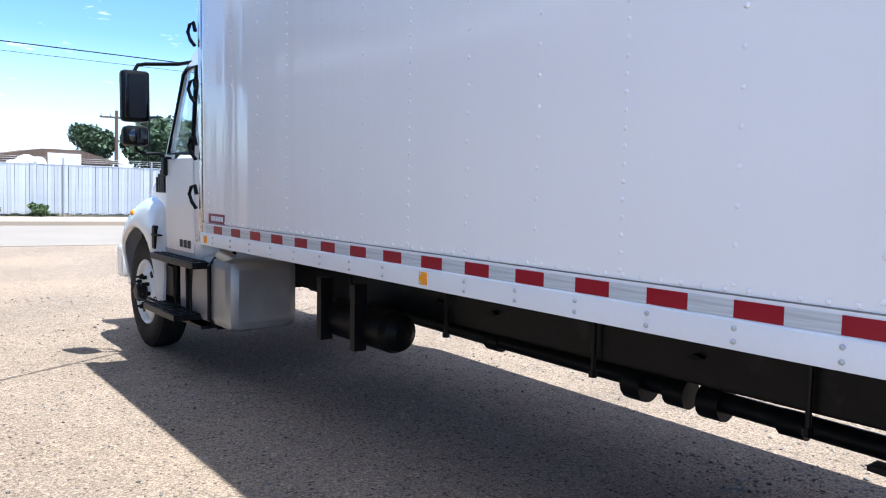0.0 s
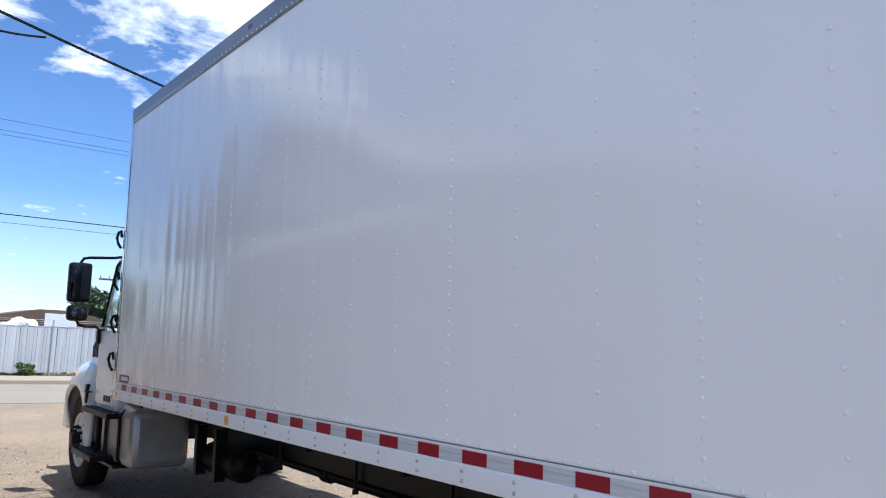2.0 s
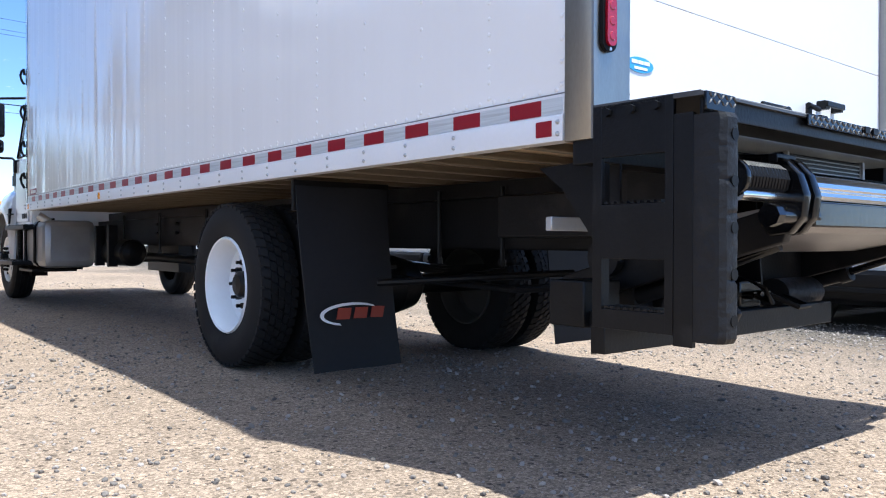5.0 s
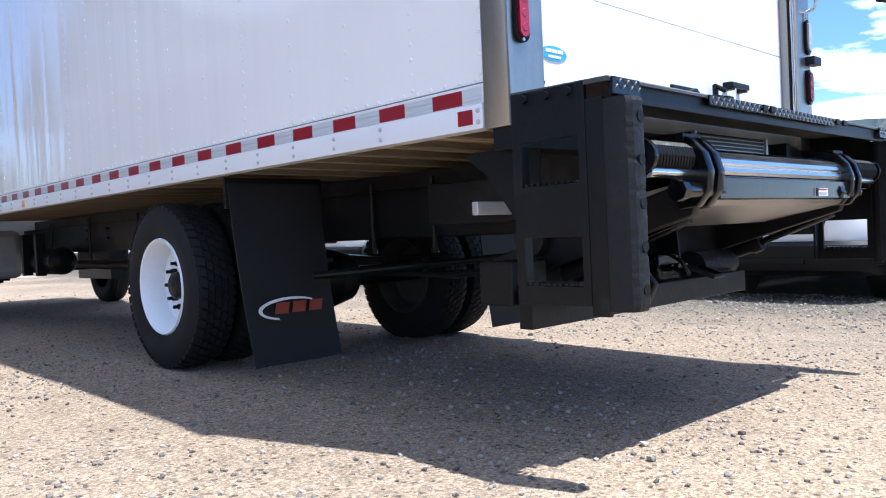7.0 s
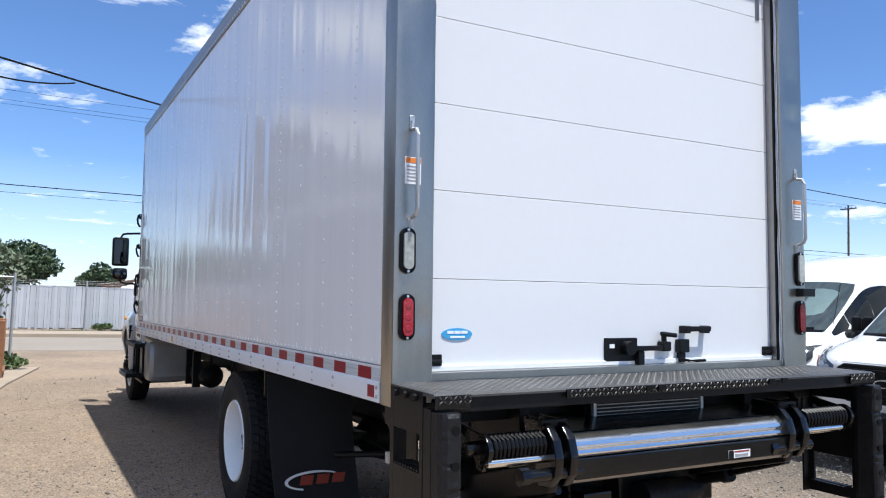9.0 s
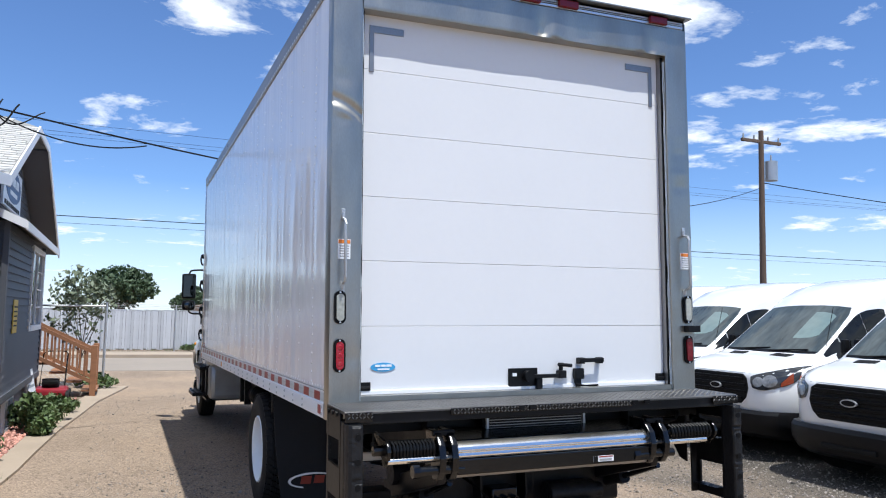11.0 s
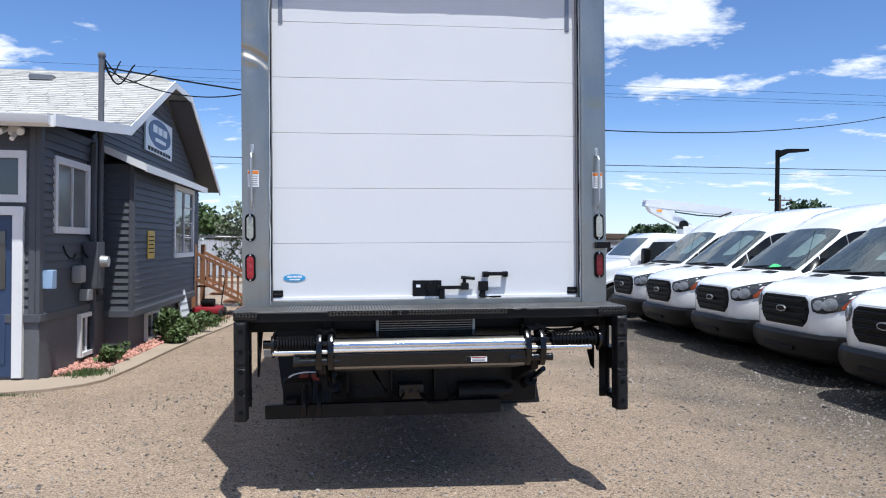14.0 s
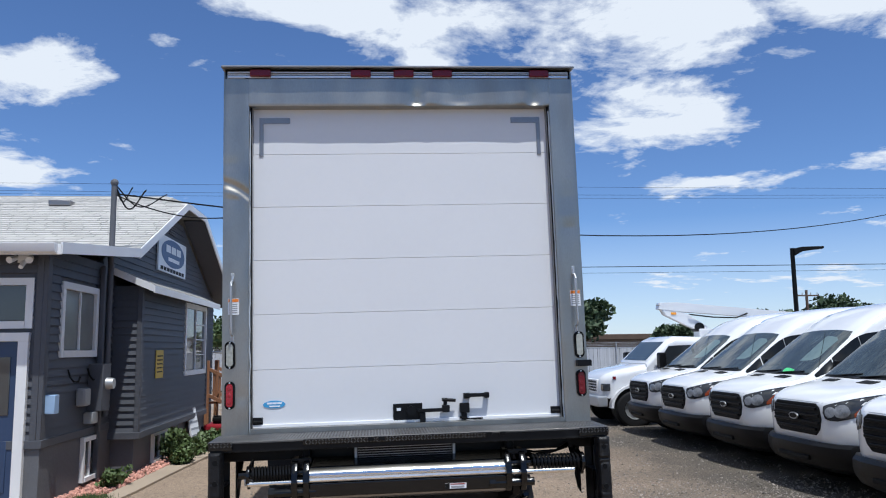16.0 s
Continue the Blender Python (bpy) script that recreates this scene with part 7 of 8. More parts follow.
    prism(bm, [(1.74, 2.95), (1.78, 3.12), (2.2, 3.13), (7.6, 2.60), (7.6, 2.40), (2.3, 2.88)], "y", -0.12, 0.12, 0.01)
    part("upper_boom", bm, M["van_white"], t)
    bm = bmesh.new()
    prism(bm, [(1.74, 3.08), (1.90, 2.80), (2.75, 2.36), (3.0, 2.45), (2.5, 2.80)], "y", -0.11, 0.11, 0.01)
    part("lower_boom", bm, M["van_white"], t)
    boxpart("boom_marker", (2.05, 2.18, -0.125, 0.125, 2.80, 2.86), M["amber"], t, 0.004)
    bm = bmesh.new()
    cyl(bm, (2.75, -0.15, 2.46), (2.75, 0.15, 2.46), 0.12)
    part("boom_joint", bm, M["black_steel"], t)
    bm = bmesh.new()
    sweep(bm, [(2.5, -0.16, 2.80), (3.1, -0.18, 2.72), (3.7, -0.16, 2.70), (4.0, -0.14, 2.82)], 0.02, 6)
    part("hose", bm, M["cable"], t)
    bm = bmesh.new()
    cyl(bm, (5.6, 0.5, 1.75), (5.6, 0.5, 2.55), 0.38, 0.3, 20)
    part("bucket", bm, M["trim_white"], t)


bucket_truck()

# ---------------------------------------------------------------- fence, poles, trees, wires


def slat_fence():
    fe = thing("fence", "chain-link fence filled with white upright slats", "fence", pose(0, 32.0, 0))
    x0, x1 = -14.0, 16.0
    slat = boxpart("slat", (-0.0525, 0.0525, -0.006, 0.006, 0.02, 1.72), M["slat_white"], fe, 0)
    slat.matrix_basis = Matrix.Translation((x0, 0, 0.08))
    n = 270
    for k in range(1, n):
        share("slat", slat.data, fe, Matrix.Translation((x0 + (x1 - x0) * k / n + random.uniform(-0.006, 0.006), random.uniform(-0.008, 0.008), 0.08 + random.uniform(-0.03, 0.03))) @ Matrix.Rotation(random.uniform(-0.006, 0.006), 4, "Y"))
    # solid dark sheet added behind the slats so their gaps read as shade
    boxpart("mesh", (x0, x1, 0.012, 0.016, 0.08, 1.76), M["slat_backing"], fe, 0, "dark backing sheet behind the slats")
    post = None
    for k in range(11):
        x = x0 + 3.0 * k
        if post is None:
            bm = bmesh.new()
            cyl(bm, (x, -0.04, 0), (x, -0.04, 2.05), 0.03, seg=10)
            post = part("post", bm, M["galv"], fe)
        else:
            share("post", post.data, fe, Matrix.Translation((3.0 * k, 0, 0)))
    bm = bmesh.new()
    for z in (0.15, 1.0, 1.80):
        cyl(bm, (x0, 0.026, z), (x1, 0.026, z), 0.018, seg=8)
    for z in (1.9, 1.97, 2.04):
        cyl(bm, (x0, -0.05, z), (x1, -0.05, z), 0.006, seg=5)
    part("rail", bm, M["galv"], fe)
    # far wings, joined
    bm = bmesh.new()
    for a, b in ((-70, -14.1), (16.1, 70)):
        k = a
        while k < b:
            bx(bm, k - 0.045, k + 0.045, -0.006, 0.006, 0.1, 1.8)
            k += 0.111
    tagged(part("far_slats", bm, M["slat_white"], fe), kind="stuff")


slat_fence()


def leaf_cloud(bm, centres, n, size, rng):
    """Small bent leaf clumps spread through several uneven masses."""
    for _ in range(n):
        c, r = rng.choice(centres)
        d = Vector((rng.gauss(0, 1), rng.gauss(0, 1), rng.gauss(0, 1))).normalized()
        p = Vector(c) + Vector((d.x * r[0], d.y * r[1], d.z * r[2])) * (0.55 + 0.5 * rng.random())
        s = size * (0.6 + 0.8 * rng.random())
        u = Vector((rng.gauss(0, 1), rng.gauss(0, 1), rng.gauss(0, 1))).normalized()
        w = u.cross(Vector((rng.gauss(0, 1), rng.gauss(0, 1), rng.gauss(0, 1)))).normalized()
        k = u.cross(w) * s * 0.3
        q = [p - u * s, p - w * s * 0.6 + k, p + u * s, p + w * s * 0.6 + k]
        vs = [bm.verts.new(v) for v in q]
        bm.faces.new((vs[0], vs[1], vs[2]))
        bm.faces.new((vs[0], vs[2], vs[3]))


def tree(x, y, h, spread, seed, label, leaf="leaf_dark", n=2600, size=0.22, trunk=0.25, z=0.0):
    rng = random.Random(seed)
    t = thing("tree", label, "tree", pose(x, y, z))
    bm = bmesh.new()
    cyl(bm, (0, 0, -0.1), (0.05, 0, h * 0.35), trunk, trunk * 0.7, 10)
    tips = []
    for k in range(7):
        a = 2 * math.pi * k / 7 + rng.random()
        e = Vector((spread * 0.5 * math.cos(a), spread * 0.5 * math.sin(a), h * (0.55 + 0.3 * rng.random())))
        cyl(bm, (0.05, 0, h * (0.22 + 0.12 * rng.random())), e, trunk * 0.4, trunk * 0.12, 7)
        tips.append(e)
    part("trunk", bm, M["bark"], t)
    centres = [((e.x * 0.75, e.y * 0.75, e.z), (spread * 0.30, spread * 0.30, h * 0.17)) for e in tips] + [((0, 0, h * 0.84), (spread * 0.34, spread * 0.34, h * 0.17)), ((0, 0, h * 0.55), (spread * 0.46, spread * 0.46, h * 0.25))]
    bm = bmesh.new()
    leaf_cloud(bm, centres, n, size, rng)
    part("crown", bm, M[leaf], t, sharp=180)
    return t


tree(-1.5, 75, 6.0, 5.0, 6, "broad dark green tree beyond the fence", size=0.2, n=5200)
tree(5.0, 75, 4.3, 3.2, 61, "round dark green tree beyond the fence", size=0.18)
tree(12.1, 62, 5.0, 2.4, 3, "broad dark green tree beyond the fence", size=0.16, n=2800)
tree(16.6, 64, 5.3, 3.1, 4, "broad dark green tree beyond the fence", size=0.17, n=3400)
tree(21.0, 70, 6.6, 6.0, 5, "broad dark green tree beyond the fence", size=0.3)
tree(-6.5, 33.8, 3.6, 2.6, 7, "bushy green tree behind the white fence", leaf="leaf", size=0.14)
tree(21.5, 46, 3.3, 2.6, 8, "dark green tree far behind the vans", size=0.16, n=2600)
tree(30.0, 50, 4.4, 4.2, 9, "dark green tree far behind the vans", size=0.18, n=2600)
tree(42.0, 60, 6.2, 6.0, 10, "dark green tree far behind the vans", size=0.26)
tree(-2.05, 15.7, 2.75, 1.15, 11, "thin young tree with sparse grey-green leaves by the gate", leaf="leaf_grey", n=1100, size=0.062, trunk=0.035)


def utility_pole(x, y, h, label, transformer=False, rz=0):
    p = thing("utility_pole", label, "utility pole", pose(x, y, 0, 0, 0, rz))
    bm = bmesh.new()
    cyl(bm, (0, 0, -0.2), (0, 0, h), 0.16, 0.11, 12)
    part("pole", bm, M["old_wood"], p)
    bm = bmesh.new()
    bx(bm, -1.1, 1.1, -0.06, 0.06, h - 0.55, h - 0.42, 0.01)
    part("crossarm", bm, M["old_wood"], p)
    for dx in (-1.0, -0.4, 0.4, 1.0):
        bm = bmesh.new()
        cyl(bm, (dx, 0, h - 0.42), (dx, 0, h - 0.22), 0.045, 0.03, 8)
        part("insulator", bm, M["grey_box"], p)
    if transformer:
        bm = bmesh.new()
        cyl(bm, (0.45, -0.1, h - 2.2), (0.45, -0.1, h - 1.35), 0.27, seg=18)
        cyl(bm, (0.45, -0.1, h - 1.35), (0.45, -0.1, h - 1.05), 0.05, 0.03, 8)
        part("transformer", bm, M["galv"], p)
    return p


utility_pole(24.3, 21.2, 10.2, "tall brown wooden utility pole with a transformer", transformer=True)
utility_pole(-60.0, 31.2, 6.2, "brown wooden utility pole along the road")
utility_pole(75.0, 31.6, 6.9, "brown wooden utility pole along the road")
utility_pole(12.9, 59.0, 5.9, "brown wooden utility pole beyond the fence")
utility_pole(39.5, 60.0, 6.6, "brown wooden utility pole far behind the vans")


def street_lamp(x, y, h, arms, label, rz=0.0):
    s = thing("street_lamp", label, "street lamp", pose(x, y, 0, 0, 0, rz))
    bm = bmesh.new()
    cyl(bm, (0, 0, -0.1), (0, 0, h), 0.075, 0.065, 10)
    part("pole", bm, M["cable"], s)
    for a in arms:
        bm = bmesh.new()
        prism(bm, [(0.0, h - 0.02), (a * 0.25, h + 0.03), (a * 0.95, h + 0.05), (a * 0.95, h - 0.02), (a * 0.3, h - 0.08), (0.0, h - 0.25)], "y", -0.14, 0.14, 0.01)
        part("lamp_head", bm, M["cable"], s)
    return s


street_lamp(13.8, 16.8, 4.75, (1,), "black single-arm lot lamp behind the vans")
twin = street_lamp(15.5, 2.65, 5.45, (-0.95, 0.95), "black twin-head lot lamp behind the vans", 65)
boxpart("camera_box", (-0.12, 0.12, -0.22, -0.07, 4.55, 4.80), M["grey_box"], twin, 0.02)
boxpart("camera", (-0.07, 0.07, -0.24, -0.07, 4.92, 5.02), M["trim_white"], twin, 0.02)
boxpart("sign_plate", (-0.22, 0.22, -0.10, -0.08, 2.6, 3.3), M["galv"], twin, 0.004)
utility_pole(60.0, 17.5, 8.6, "brown wooden utility pole far behind the vans")
street_lamp(15.1, 59.0, 5.7, (1,), "thin lamp post beyond the fence")


def wire(a, b, sag, r, label):
    bm = bmesh.new()
    a, b = Vector(a), Vector(b)
    pts = []
    for k in range(25):
        t = k / 24
        p = a.lerp(b, t)
        p.z -= 4 * sag * t * (1 - t)
        pts.append(p)
    sweep(bm, pts, r, 5)
    tagged(part("overhead_wire", bm, M["cable"]), label, "wire")


wire((-60, 31, 5.6), (75, 31.5, 6.3), 0.25, 0.018, "black overhead wire along the road")
wire((-60, 31, 5.35), (75, 31.5, 6.05), 0.3, 0.008, "thin black overhead wire along the road")
wire((-2.86, 6.42, 4.26), (24.3, 21.2, 7.68), 1.195, 0.013, "black twisted service cable from the house mast to the tall pole")
wire((-2.86, 6.42, 4.24), (-0.95, 7.46, 4.15), 0.20, 0.010, "thin black service wire beside the cable")
bm = bmesh.new()
for reach, drop, r in ((0.50, 0.42, 0.012), (0.85, 0.34, 0.010), (0.28, 0.30, 0.010)):
    loop = []
    for k in range(17):
        t = k / 16
        loop.append((-2.90 + 0.80 * reach * t, 6.45 + 0.45 * reach * t, 4.42 - 0.10 * t * reach - drop * math.sin(math.pi * t) ** 1.2 * (1 - 0.35 * t)))
    sweep(bm, loop, r, 6)
tagged(part("drip_loop", bm, M["cable"]), "black cable loops hanging at the roof mast", "wire")
wire((24.3, 21.2, 7.9), (70, 14, 7.5), 1.0, 0.02, "black overhead cable from the tall pole")
utility_pole(-80, 62, 16.72, "tall brown wooden utility pole of the high line", rz=90)
utility_pole(90, 58, 15.62, "tall brown wooden utility pole of the high line", rz=90)
for dx in (-1.0, 0.4, 1.0):
    wire((-80, 62 + dx, 16.5), (90, 58 + dx, 15.4), 0.6 + 0.3 * dx, 0.012, "thin high overhead wire")

# ---------------------------------------------------------------- yard by the house


def timber_steps():
    st = thing("porch_steps", "brown timber porch steps with railings", "steps", pose(0, 0, 0))
    for k in range(4):
        boxpart("tread", (-2.75 + 0.0 + 0.30 * k, -2.45 + 0.30 * k, 13.0, 14.1, 0.66 - 0.18 * k, 0.70 - 0.18 * k), M["timber"], st, 0.006)
    for y in (13.0, 14.1):
        boxpart("newel_post", (-1.70, -1.58, y - 0.05, y + 0.05, 0.0, 1.05), M["timber"], st, 0.008)
        boxpart("newel_post", (-2.85, -2.75, y - 0.05, y + 0.05, 0.0, 1.65), M["timber"], st, 0.008)
        for z in (0.95, 0.35):
            bm = bmesh.new()
            loft(bm, [[(-2.8, y - 0.04, z + 0.56), (-2.8, y + 0.04, z + 0.56), (-2.8, y + 0.04, z + 0.48), (-2.8, y - 0.04, z + 0.48)], [(-1.66, y - 0.04, z), (-1.66, y + 0.04, z), (-1.66, y + 0.04, z - 0.08), (-1.66, y - 0.04, z - 0.08)]])
            part("hand_rail", bm, M["timber"], st)
        for k in range(7):
            x = -2.65 + 0.14 * k
            z = 0.35 + 0.56 * (-1.66 - x) / 1.14
            boxpart("baluster", (x - 0.02, x + 0.02, y - 0.02, y + 0.02, z - 0.05, z + 0.58), M["timber"], st, 0.003)


timber_steps()


def chain_gate():
    g = thing("chain_link_gate", "galvanised chain-link fence panel beside the drive", "fence", pose(0.18, 15.15, 0))
    bm = bmesh.new()
    cyl(bm, (-1.68, 0, 0), (-1.68, 0, 1.95), 0.03)
    part("post", bm, M["galv"], g)
    bm = bmesh.new()
    cyl(bm, (-8.0, 0, 1.80), (-1.68, 0, 1.86), 0.022)
    part("rail", bm, M["galv"], g)
    bm = bmesh.new()
    for k in range(60):
        x = -1.7 - 0.11 * k
        cyl(bm, (x, 0, 0.05), (x - 1.75, 0, 1.80), 0.0025, seg=3, caps=False)
        cyl(bm, (x, 0, 1.80), (x - 1.75, 0, 0.05), 0.0025, seg=3, caps=False)
    part("mesh", bm, M["galv"], g)


chain_gate()


def shrub(x, y, h, w, seed, label, n=500, size=0.06, name="shrub"):
    rng = random.Random(seed)
    s = thing(name, label, "plant", pose(x, y, 0))
    bm = bmesh.new()
    centres = [((rng.uniform(-w, w) * 0.5, rng.uniform(-w, w) * 0.7, h * rng.uniform(0.25, 0.7)), (w * 0.4, w * 0.45, h * 0.28)) for _ in range(7)]
    leaf_cloud(bm, centres, n, size, rng)
    part("leaves", bm, M["leaf"], s, sharp=180)
    bm = bmesh.new()
    for c, r in centres:
        cyl(bm, (0, 0, 0), c, 0.008, 0.004, 5)
    part("stems", bm, M["bark"], s)
    return s


shrub(-2.52, 5.75, 0.32, 0.25, 21, "small green weed in the red rock bed", 260, 0.045)
shrub(-2.30, 8.0, 0.66, 0.42, 22, "bushy green shrub beside the house", 1700, 0.045)
shrub(-2.12, 9.1, 0.38, 0.42, 23, "bushy green shrub beside the house", 1000, 0.042)
shrub(-2.15, 10.5, 0.30, 0.5, 24, "low green weeds by the path", 500, 0.05)
shrub(-1.62, 15.0, 0.40, 0.6, 25, "low green weeds at the gate", 600, 0.06)
shrub(3.0, 31.5, 0.5, 0.5, 26, "green weed at the foot of the fence", 400, 0.07)
shrub(1.7, 31.6, 0.35, 0.6, 27, "green weed at the foot of the fence", 400, 0.07)

bm = bmesh.new()
rng = random.Random(5)
for _ in range(2600):
    y = rng.uniform(4.7, 12.5)
    x = rng.uniform(-2.95, -2.42 + 0.08 * (y - 5.0) / 1.6 if y < 8 else -2.26 + 0.16 * (y - 8.0) / 2.0)
    s = rng.uniform(0.012, 0.038)
    bmesh.ops.create_icosphere(bm, subdivisions=1, radius=s, matrix=Matrix.Translation((x, y, 0.02 + s * 0.5)) @ Euler((rng.random() * 6, rng.random() * 6, 0)).to_matrix().to_4x4() @ Matrix.Diagonal((1, 0.8, 0.65, 1)))
tagged(part("rock_mulch", bm, M["mulch"], sharp=10), "red lava rock bed along the house wall", "rocks", kind="stuff")


def shingle_courses():
    """Shingle tabs in courses on the slopes that face the yard."""
    rng = random.Random(12)
    verts, faces = [], []

    def slope(x0, x1, a, b):
        (ya, za), (yb, zb) = a, b
        ln = math.hypot(yb - ya, zb - za)
        n = int(ln / 0.14)
        up = Vector((0, (yb - ya) / ln, (zb - za) / ln))
        nrm = Vector((0, -up.z, up.y))
        for r in range(n):
            x = x0 - rng.random() * 0.3
            while x < x1:
                w = 0.30
                xa, xb = max(x, x0), min(x + w - 0.010, x1)
                if xb - xa > 0.02:
                    base = Vector((0, ya, za)) + up * (0.14 * r)
                    lift = 0.010 + 0.004 * rng.random()
                    drop = 0.006 * rng.random()
                    p = [Vector((xa, 0, 0)) + base + nrm * lift - up * drop, Vector((xb, 0, 0)) + base + nrm * lift - up * drop, Vector((xb, 0, 0)) + base + up * 0.15 + nrm * 0.003, Vector((xa, 0, 0)) + base + up * 0.15 + nrm * 0.003]
                    q = [p[0] - nrm * lift, p[1] - nrm * lift]
                    o = len(verts)
                    verts.extend(tuple(v) for v in p + q)
                    faces.extend([(o, o + 1, o + 2, o + 3), (o + 4, o + 5, o + 1, o)])
                x += w
    slope(-8.0, -2.64, (3.93, 3.142), (6.62, 3.421))
    slope(-8.0, -2.52, (6.62, 3.421), (9.60, 4.701))
    slope(-8.0, -2.95, (9.60, 4.701), (10.35, 4.98))
    me = bpy.data.meshes.new("shingles")
    me.from_pydata(verts, [], faces)
    me.materials.append(M["shingle_tab"])
    ob = new("shingles", me)
    ob.parent = house
    tagged(ob, kind="stuff")


shingle_courses()


def scatter_stones():
    """Loose stones on the yard, thicker in drifts."""
    base = bmesh.new()
    bmesh.ops.create_icosphere(base, subdivisions=1, radius=1.0)
    shape = [v.co.copy() for v in base.verts]
    fs = [[v.index for v in f.verts] for f in base.faces]
    base.free()
    nrng = np.random.default_rng(77)
    n = 90000
    x = nrng.uniform(-3.2, 7.2, n)
    y = np.where(nrng.random(n) < 0.8, nrng.uniform(-5.5, 5.0, n), nrng.uniform(5.0, 13.0, n))
    drift = np.sin(1.7 * x + 0.9 * y) * np.sin(1.1 * x - 1.6 * y + 1.0) + 0.5 * np.sin(4.1 * x + 2.0) * np.sin(3.7 * y)
    keep = (nrng.random(n) < 0.28 + 0.5 * np.clip(drift, 0, 1) + 0.2 * (x > 4.2)) & ~((x < -1.5) & (y > 3.2))
    x, y = x[keep], y[keep]
    n = len(x)
    size = 0.0035 + 0.0095 * nrng.random(n) ** 3.2 + 0.009 * (nrng.random(n) < 0.02)
    size = size * np.where(x > 4.2, 1.2, 1.0)
    z = np.array([ground_z(a, b) for a, b in zip(x, y)]) + size * 0.3
    unit = np.array([tuple(c) for c in shape])
    spin = nrng.random((n, 1)) * 6.283
    wide = 0.75 + 0.5 * nrng.random((n, 1))
    lean = nrng.uniform(-0.4, 0.4, (n, 2))
    px, py, pz = unit[:, 0] * wide, unit[None, :, 1] * np.ones((n, 1)), unit[None, :, 2] * (0.55 + 0.3 * nrng.random((n, 1)))
    pz = pz + lean[:, :1] * px + lean[:, 1:] * py
    qx, qy = px * np.cos(spin) - py * np.sin(spin), px * np.sin(spin) + py * np.cos(spin)
    verts = np.stack([x[:, None] + qx * size[:, None], y[:, None] + qy * size[:, None], z[:, None] + pz * size[:, None]], -1).reshape(-1, 3).tolist()
    faces = (np.array(fs)[None] + (np.arange(n) * len(shape))[:, None, None]).reshape(-1, 3).tolist()
    me = bpy.data.meshes.new("loose_stones")
    me.from_pydata(verts, [], faces)
    me.materials.append(M["stone_mix"])
    tagged(new("loose_stones", me), "loose grey and tan stones scattered over the yard", "gravel", kind="stuff")


scatter_stones()


def sign_board():
    s = thing("sign_board", "white sandwich board with a blue oval leaning on the house", "sign", pose(-2.42, 10.35, 0.03, 0, -12, -8))
    boxpart("board", (-0.02, 0.02, -0.22, 0.22, 0.0, 0.9), M["trim_white"], s, 0.006)
    bm = bmesh.new()
    prism(bm, [(0.17 * math.cos(2 * math.pi * k / 24), 0.82 + 0.07 * math.sin(2 * math.pi * k / 24)) for k in range(24)], "x", 0.02, 0.025)
    part("oval", bm, M["blue"], s)
    for k in range(4):
        boxpart("text_bar", (0.02, 0.024, -0.2, 0.2, 0.18 + 0.13 * k, 0.22 + 0.13 * k), M["grey_box"], s, 0)


sign_board()


def lawn_mower():
    s = thing("lawn_mower", "red lawn mower parked by the porch steps", "lawn mower", pose(-2.35, 12.3, 0.02))
    boxpart("deck", (-0.3, 0.3, -0.35, 0.35, 0.10, 0.26), M["red_paint"], s, 0.05)
    bm = bmesh.new()
    cyl(bm, (0, 0, 0.26), (0, 0, 0.42), 0.15)
    bx(bm, -0.14, 0.14, -0.2, 0.0, 0.30, 0.40, 0.03)
    part("engine", bm, M["cable"], s)
    for x in (-0.31, 0.31):
        for y in (-0.28, 0.28):
            bm = bmesh.new()
            cyl(bm, (x - 0.03, y, 0.11), (x + 0.03, y, 0.11), 0.11)
            part("wheel", bm, M["rubber"], s)
    bm = bmesh.new()
    sweep(bm, [(-0.22, 0.3, 0.2), (-0.22, 0.85, 0.85), (-0.18, 0.9, 0.9), (0.18, 0.9, 0.9), (0.22, 0.85, 0.85), (0.22, 0.3, 0.2)], 0.014)
    part("handle", bm, M["cable"], s)


lawn_mower()


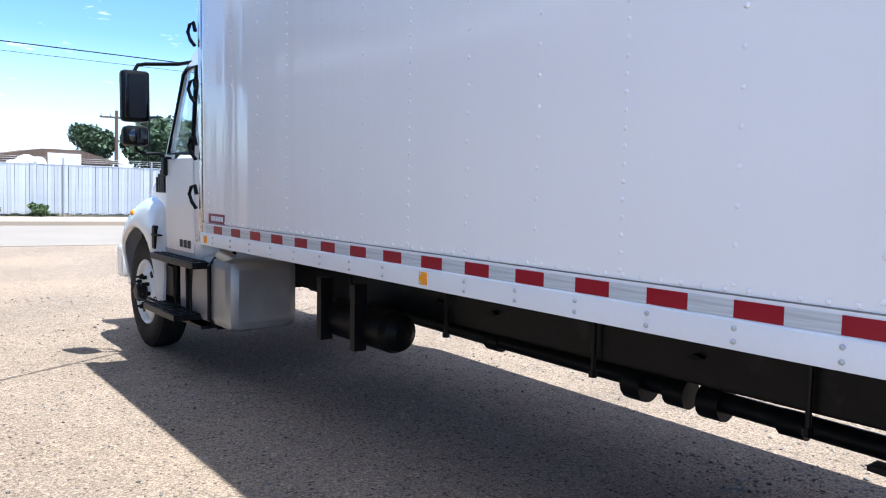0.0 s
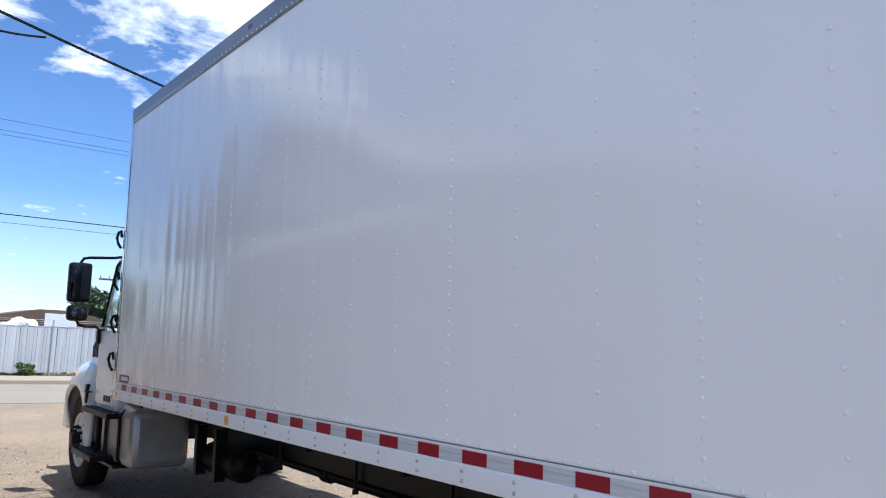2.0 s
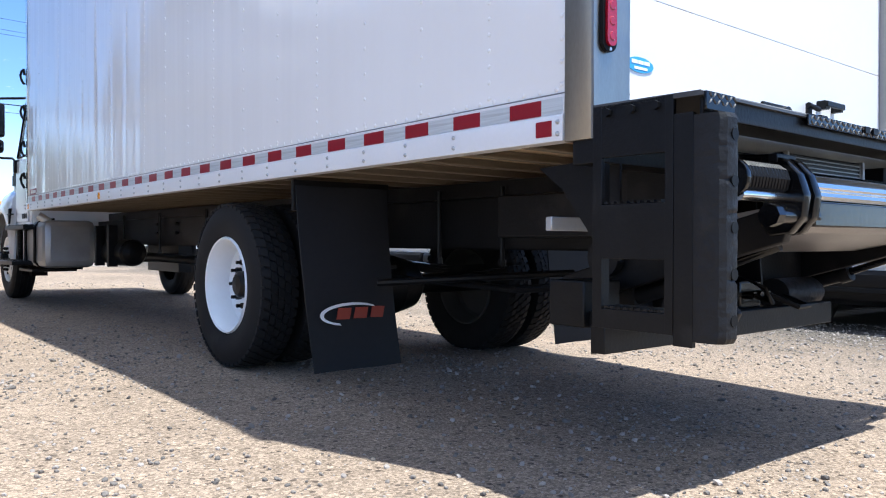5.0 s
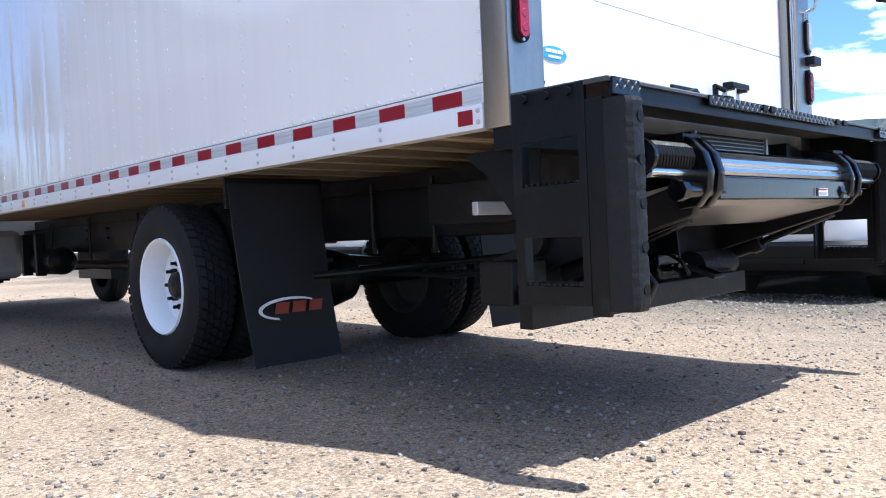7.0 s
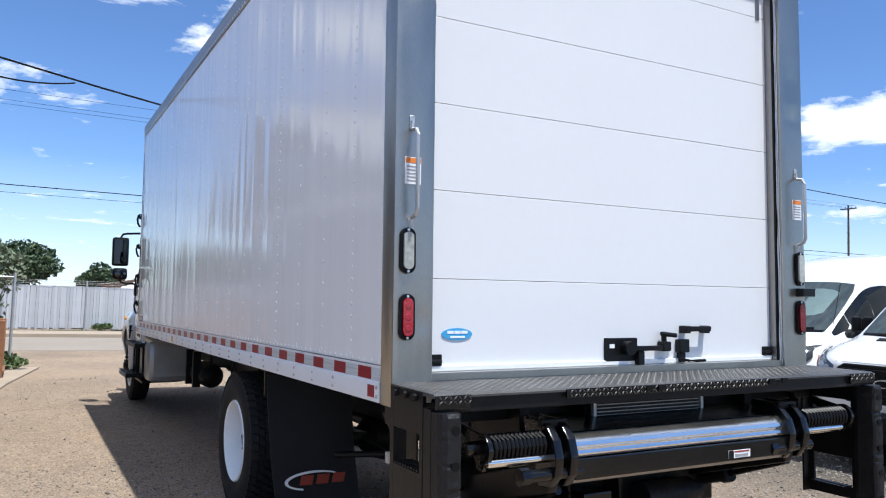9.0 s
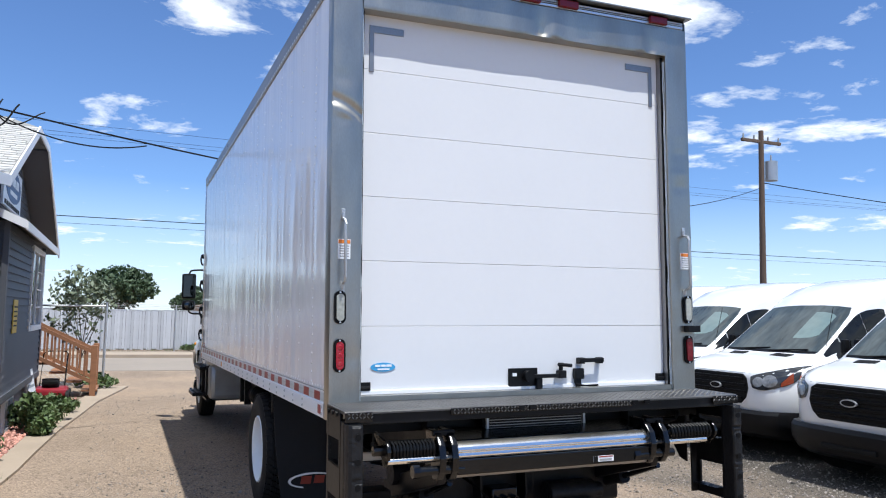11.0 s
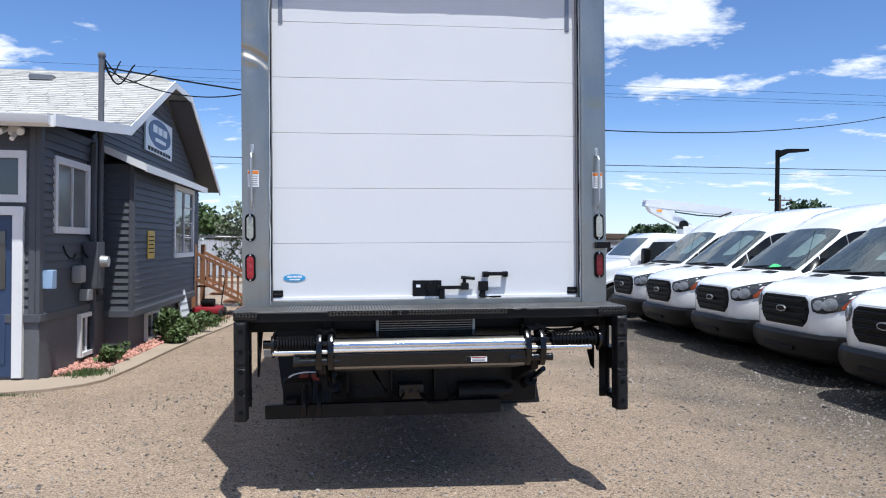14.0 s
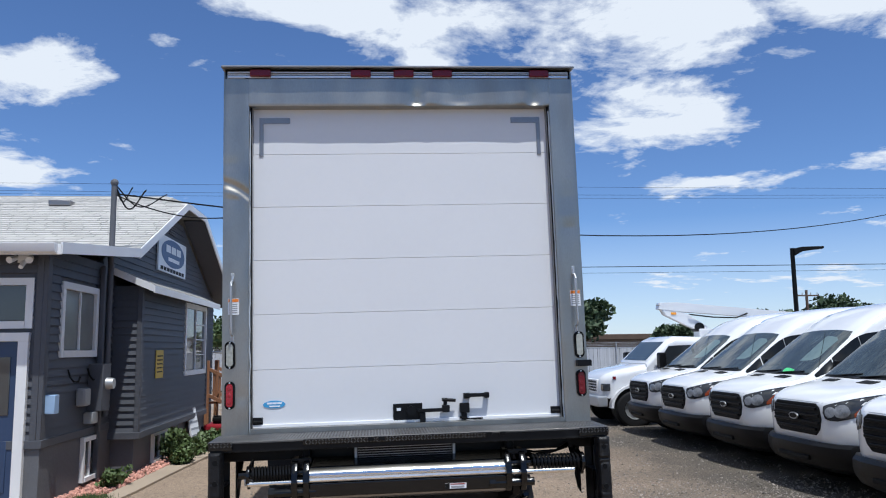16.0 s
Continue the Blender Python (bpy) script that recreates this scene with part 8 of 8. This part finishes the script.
def beyond_fence():
    b = thing("warehouse", "low tan building with a white wall panel beyond the fence", "building", pose(0, 0, 0))
    boxpart("wall", (4.4, 12.4, 58, 66, 0, 2.2), M["tan"], b, 0.02)
    bm = bmesh.new()
    prism(bm, [(3.9, 2.2), (13.0, 2.2), (10.3, 3.0), (8.0, 3.0)], "y", 57.6, 66.4)
    part("roof", bm, M["old_wood"], b)
    boxpart("wall_panel", (8.3, 10.3, 57.5, 57.62, 1.9, 2.75), M["trim_white"], b, 0.01)
    b2 = thing("shed_row", "low brown building far behind the vans", "building", pose(0, 0, 0))
    boxpart("wall", (22, 34, 78, 84, 0, 2.6), M["tan"], b2, 0.02)
    boxpart("roof", (21.5, 34.5, 77.5, 84.5, 2.6, 3.2), M["old_wood"], b2, 0.05)
    t = thing("tarp_bundle", "crumpled white tarpaulin over a load behind the fence", "tarpaulin", pose(3.1, 32.9, 0))
    rng = random.Random(4)
    bm = bmesh.new()
    bmesh.ops.create_icosphere(bm, subdivisions=4, radius=1.0)
    for v in bm.verts:
        n = noise.noise(v.co * 2.3) * 0.25 + noise.noise(v.co * 6) * 0.10
        v.co = Vector((v.co.x * 0.74 * (1 + n), v.co.y * 0.5 * (1 + n), 1.60 + v.co.z * 0.46 * (1 + n)))
    part("tarpaulin", bm, M["tarp"], t)
    boxpart("load", (-0.8, 0.8, -0.5, 0.5, 0.0, 1.5), M["grey_box"], t, 0.03)
    p = thing("pallet_stack", "stack of weathered pallets behind the fence", "pallets", pose(3.0, 36.0, 0))
    for k in range(12):
        boxpart("pallet", (-0.6, 0.6, -0.5, 0.5, 0.18 * k, 0.18 * k + 0.13), M["old_wood"], p, 0.005)


beyond_fence()

# grass and weeds in the bed and along the fence foot
rng = random.Random(31)
bm = bmesh.new()
for cx, cy, rx, ry, n, hh in ((-2.52, 4.75, 0.22, 0.26, 1500, 0.05), (-3.2, 3.35, 0.5, 0.07, 500, 0.03), (-2.16, 9.7, 0.2, 0.7, 600, 0.16), (-2.0, 11.2, 0.2, 0.8, 300, 0.1), (3, 31.7, 9, 0.15, 500, 0.15)):
    for _ in range(n):
        x, y = cx + rng.gauss(0, rx * 0.5), cy + rng.gauss(0, ry * 0.5)
        a = rng.random() * 6.28
        l = hh * (0.5 + rng.random())
        w = 0.004 + 0.02 * hh
        dx, dy = math.cos(a) * w, math.sin(a) * w
        z = 0.03
        bm.faces.new([bm.verts.new((x - dx, y - dy, z)), bm.verts.new((x + dx, y + dy, z)), bm.verts.new((x + dy * 3 * rng.random(), y - dx * 3, z + l))])
tagged(part("grass", bm, M["leaf"], sharp=180), "short green grass and weeds by the path", "grass", kind="stuff")
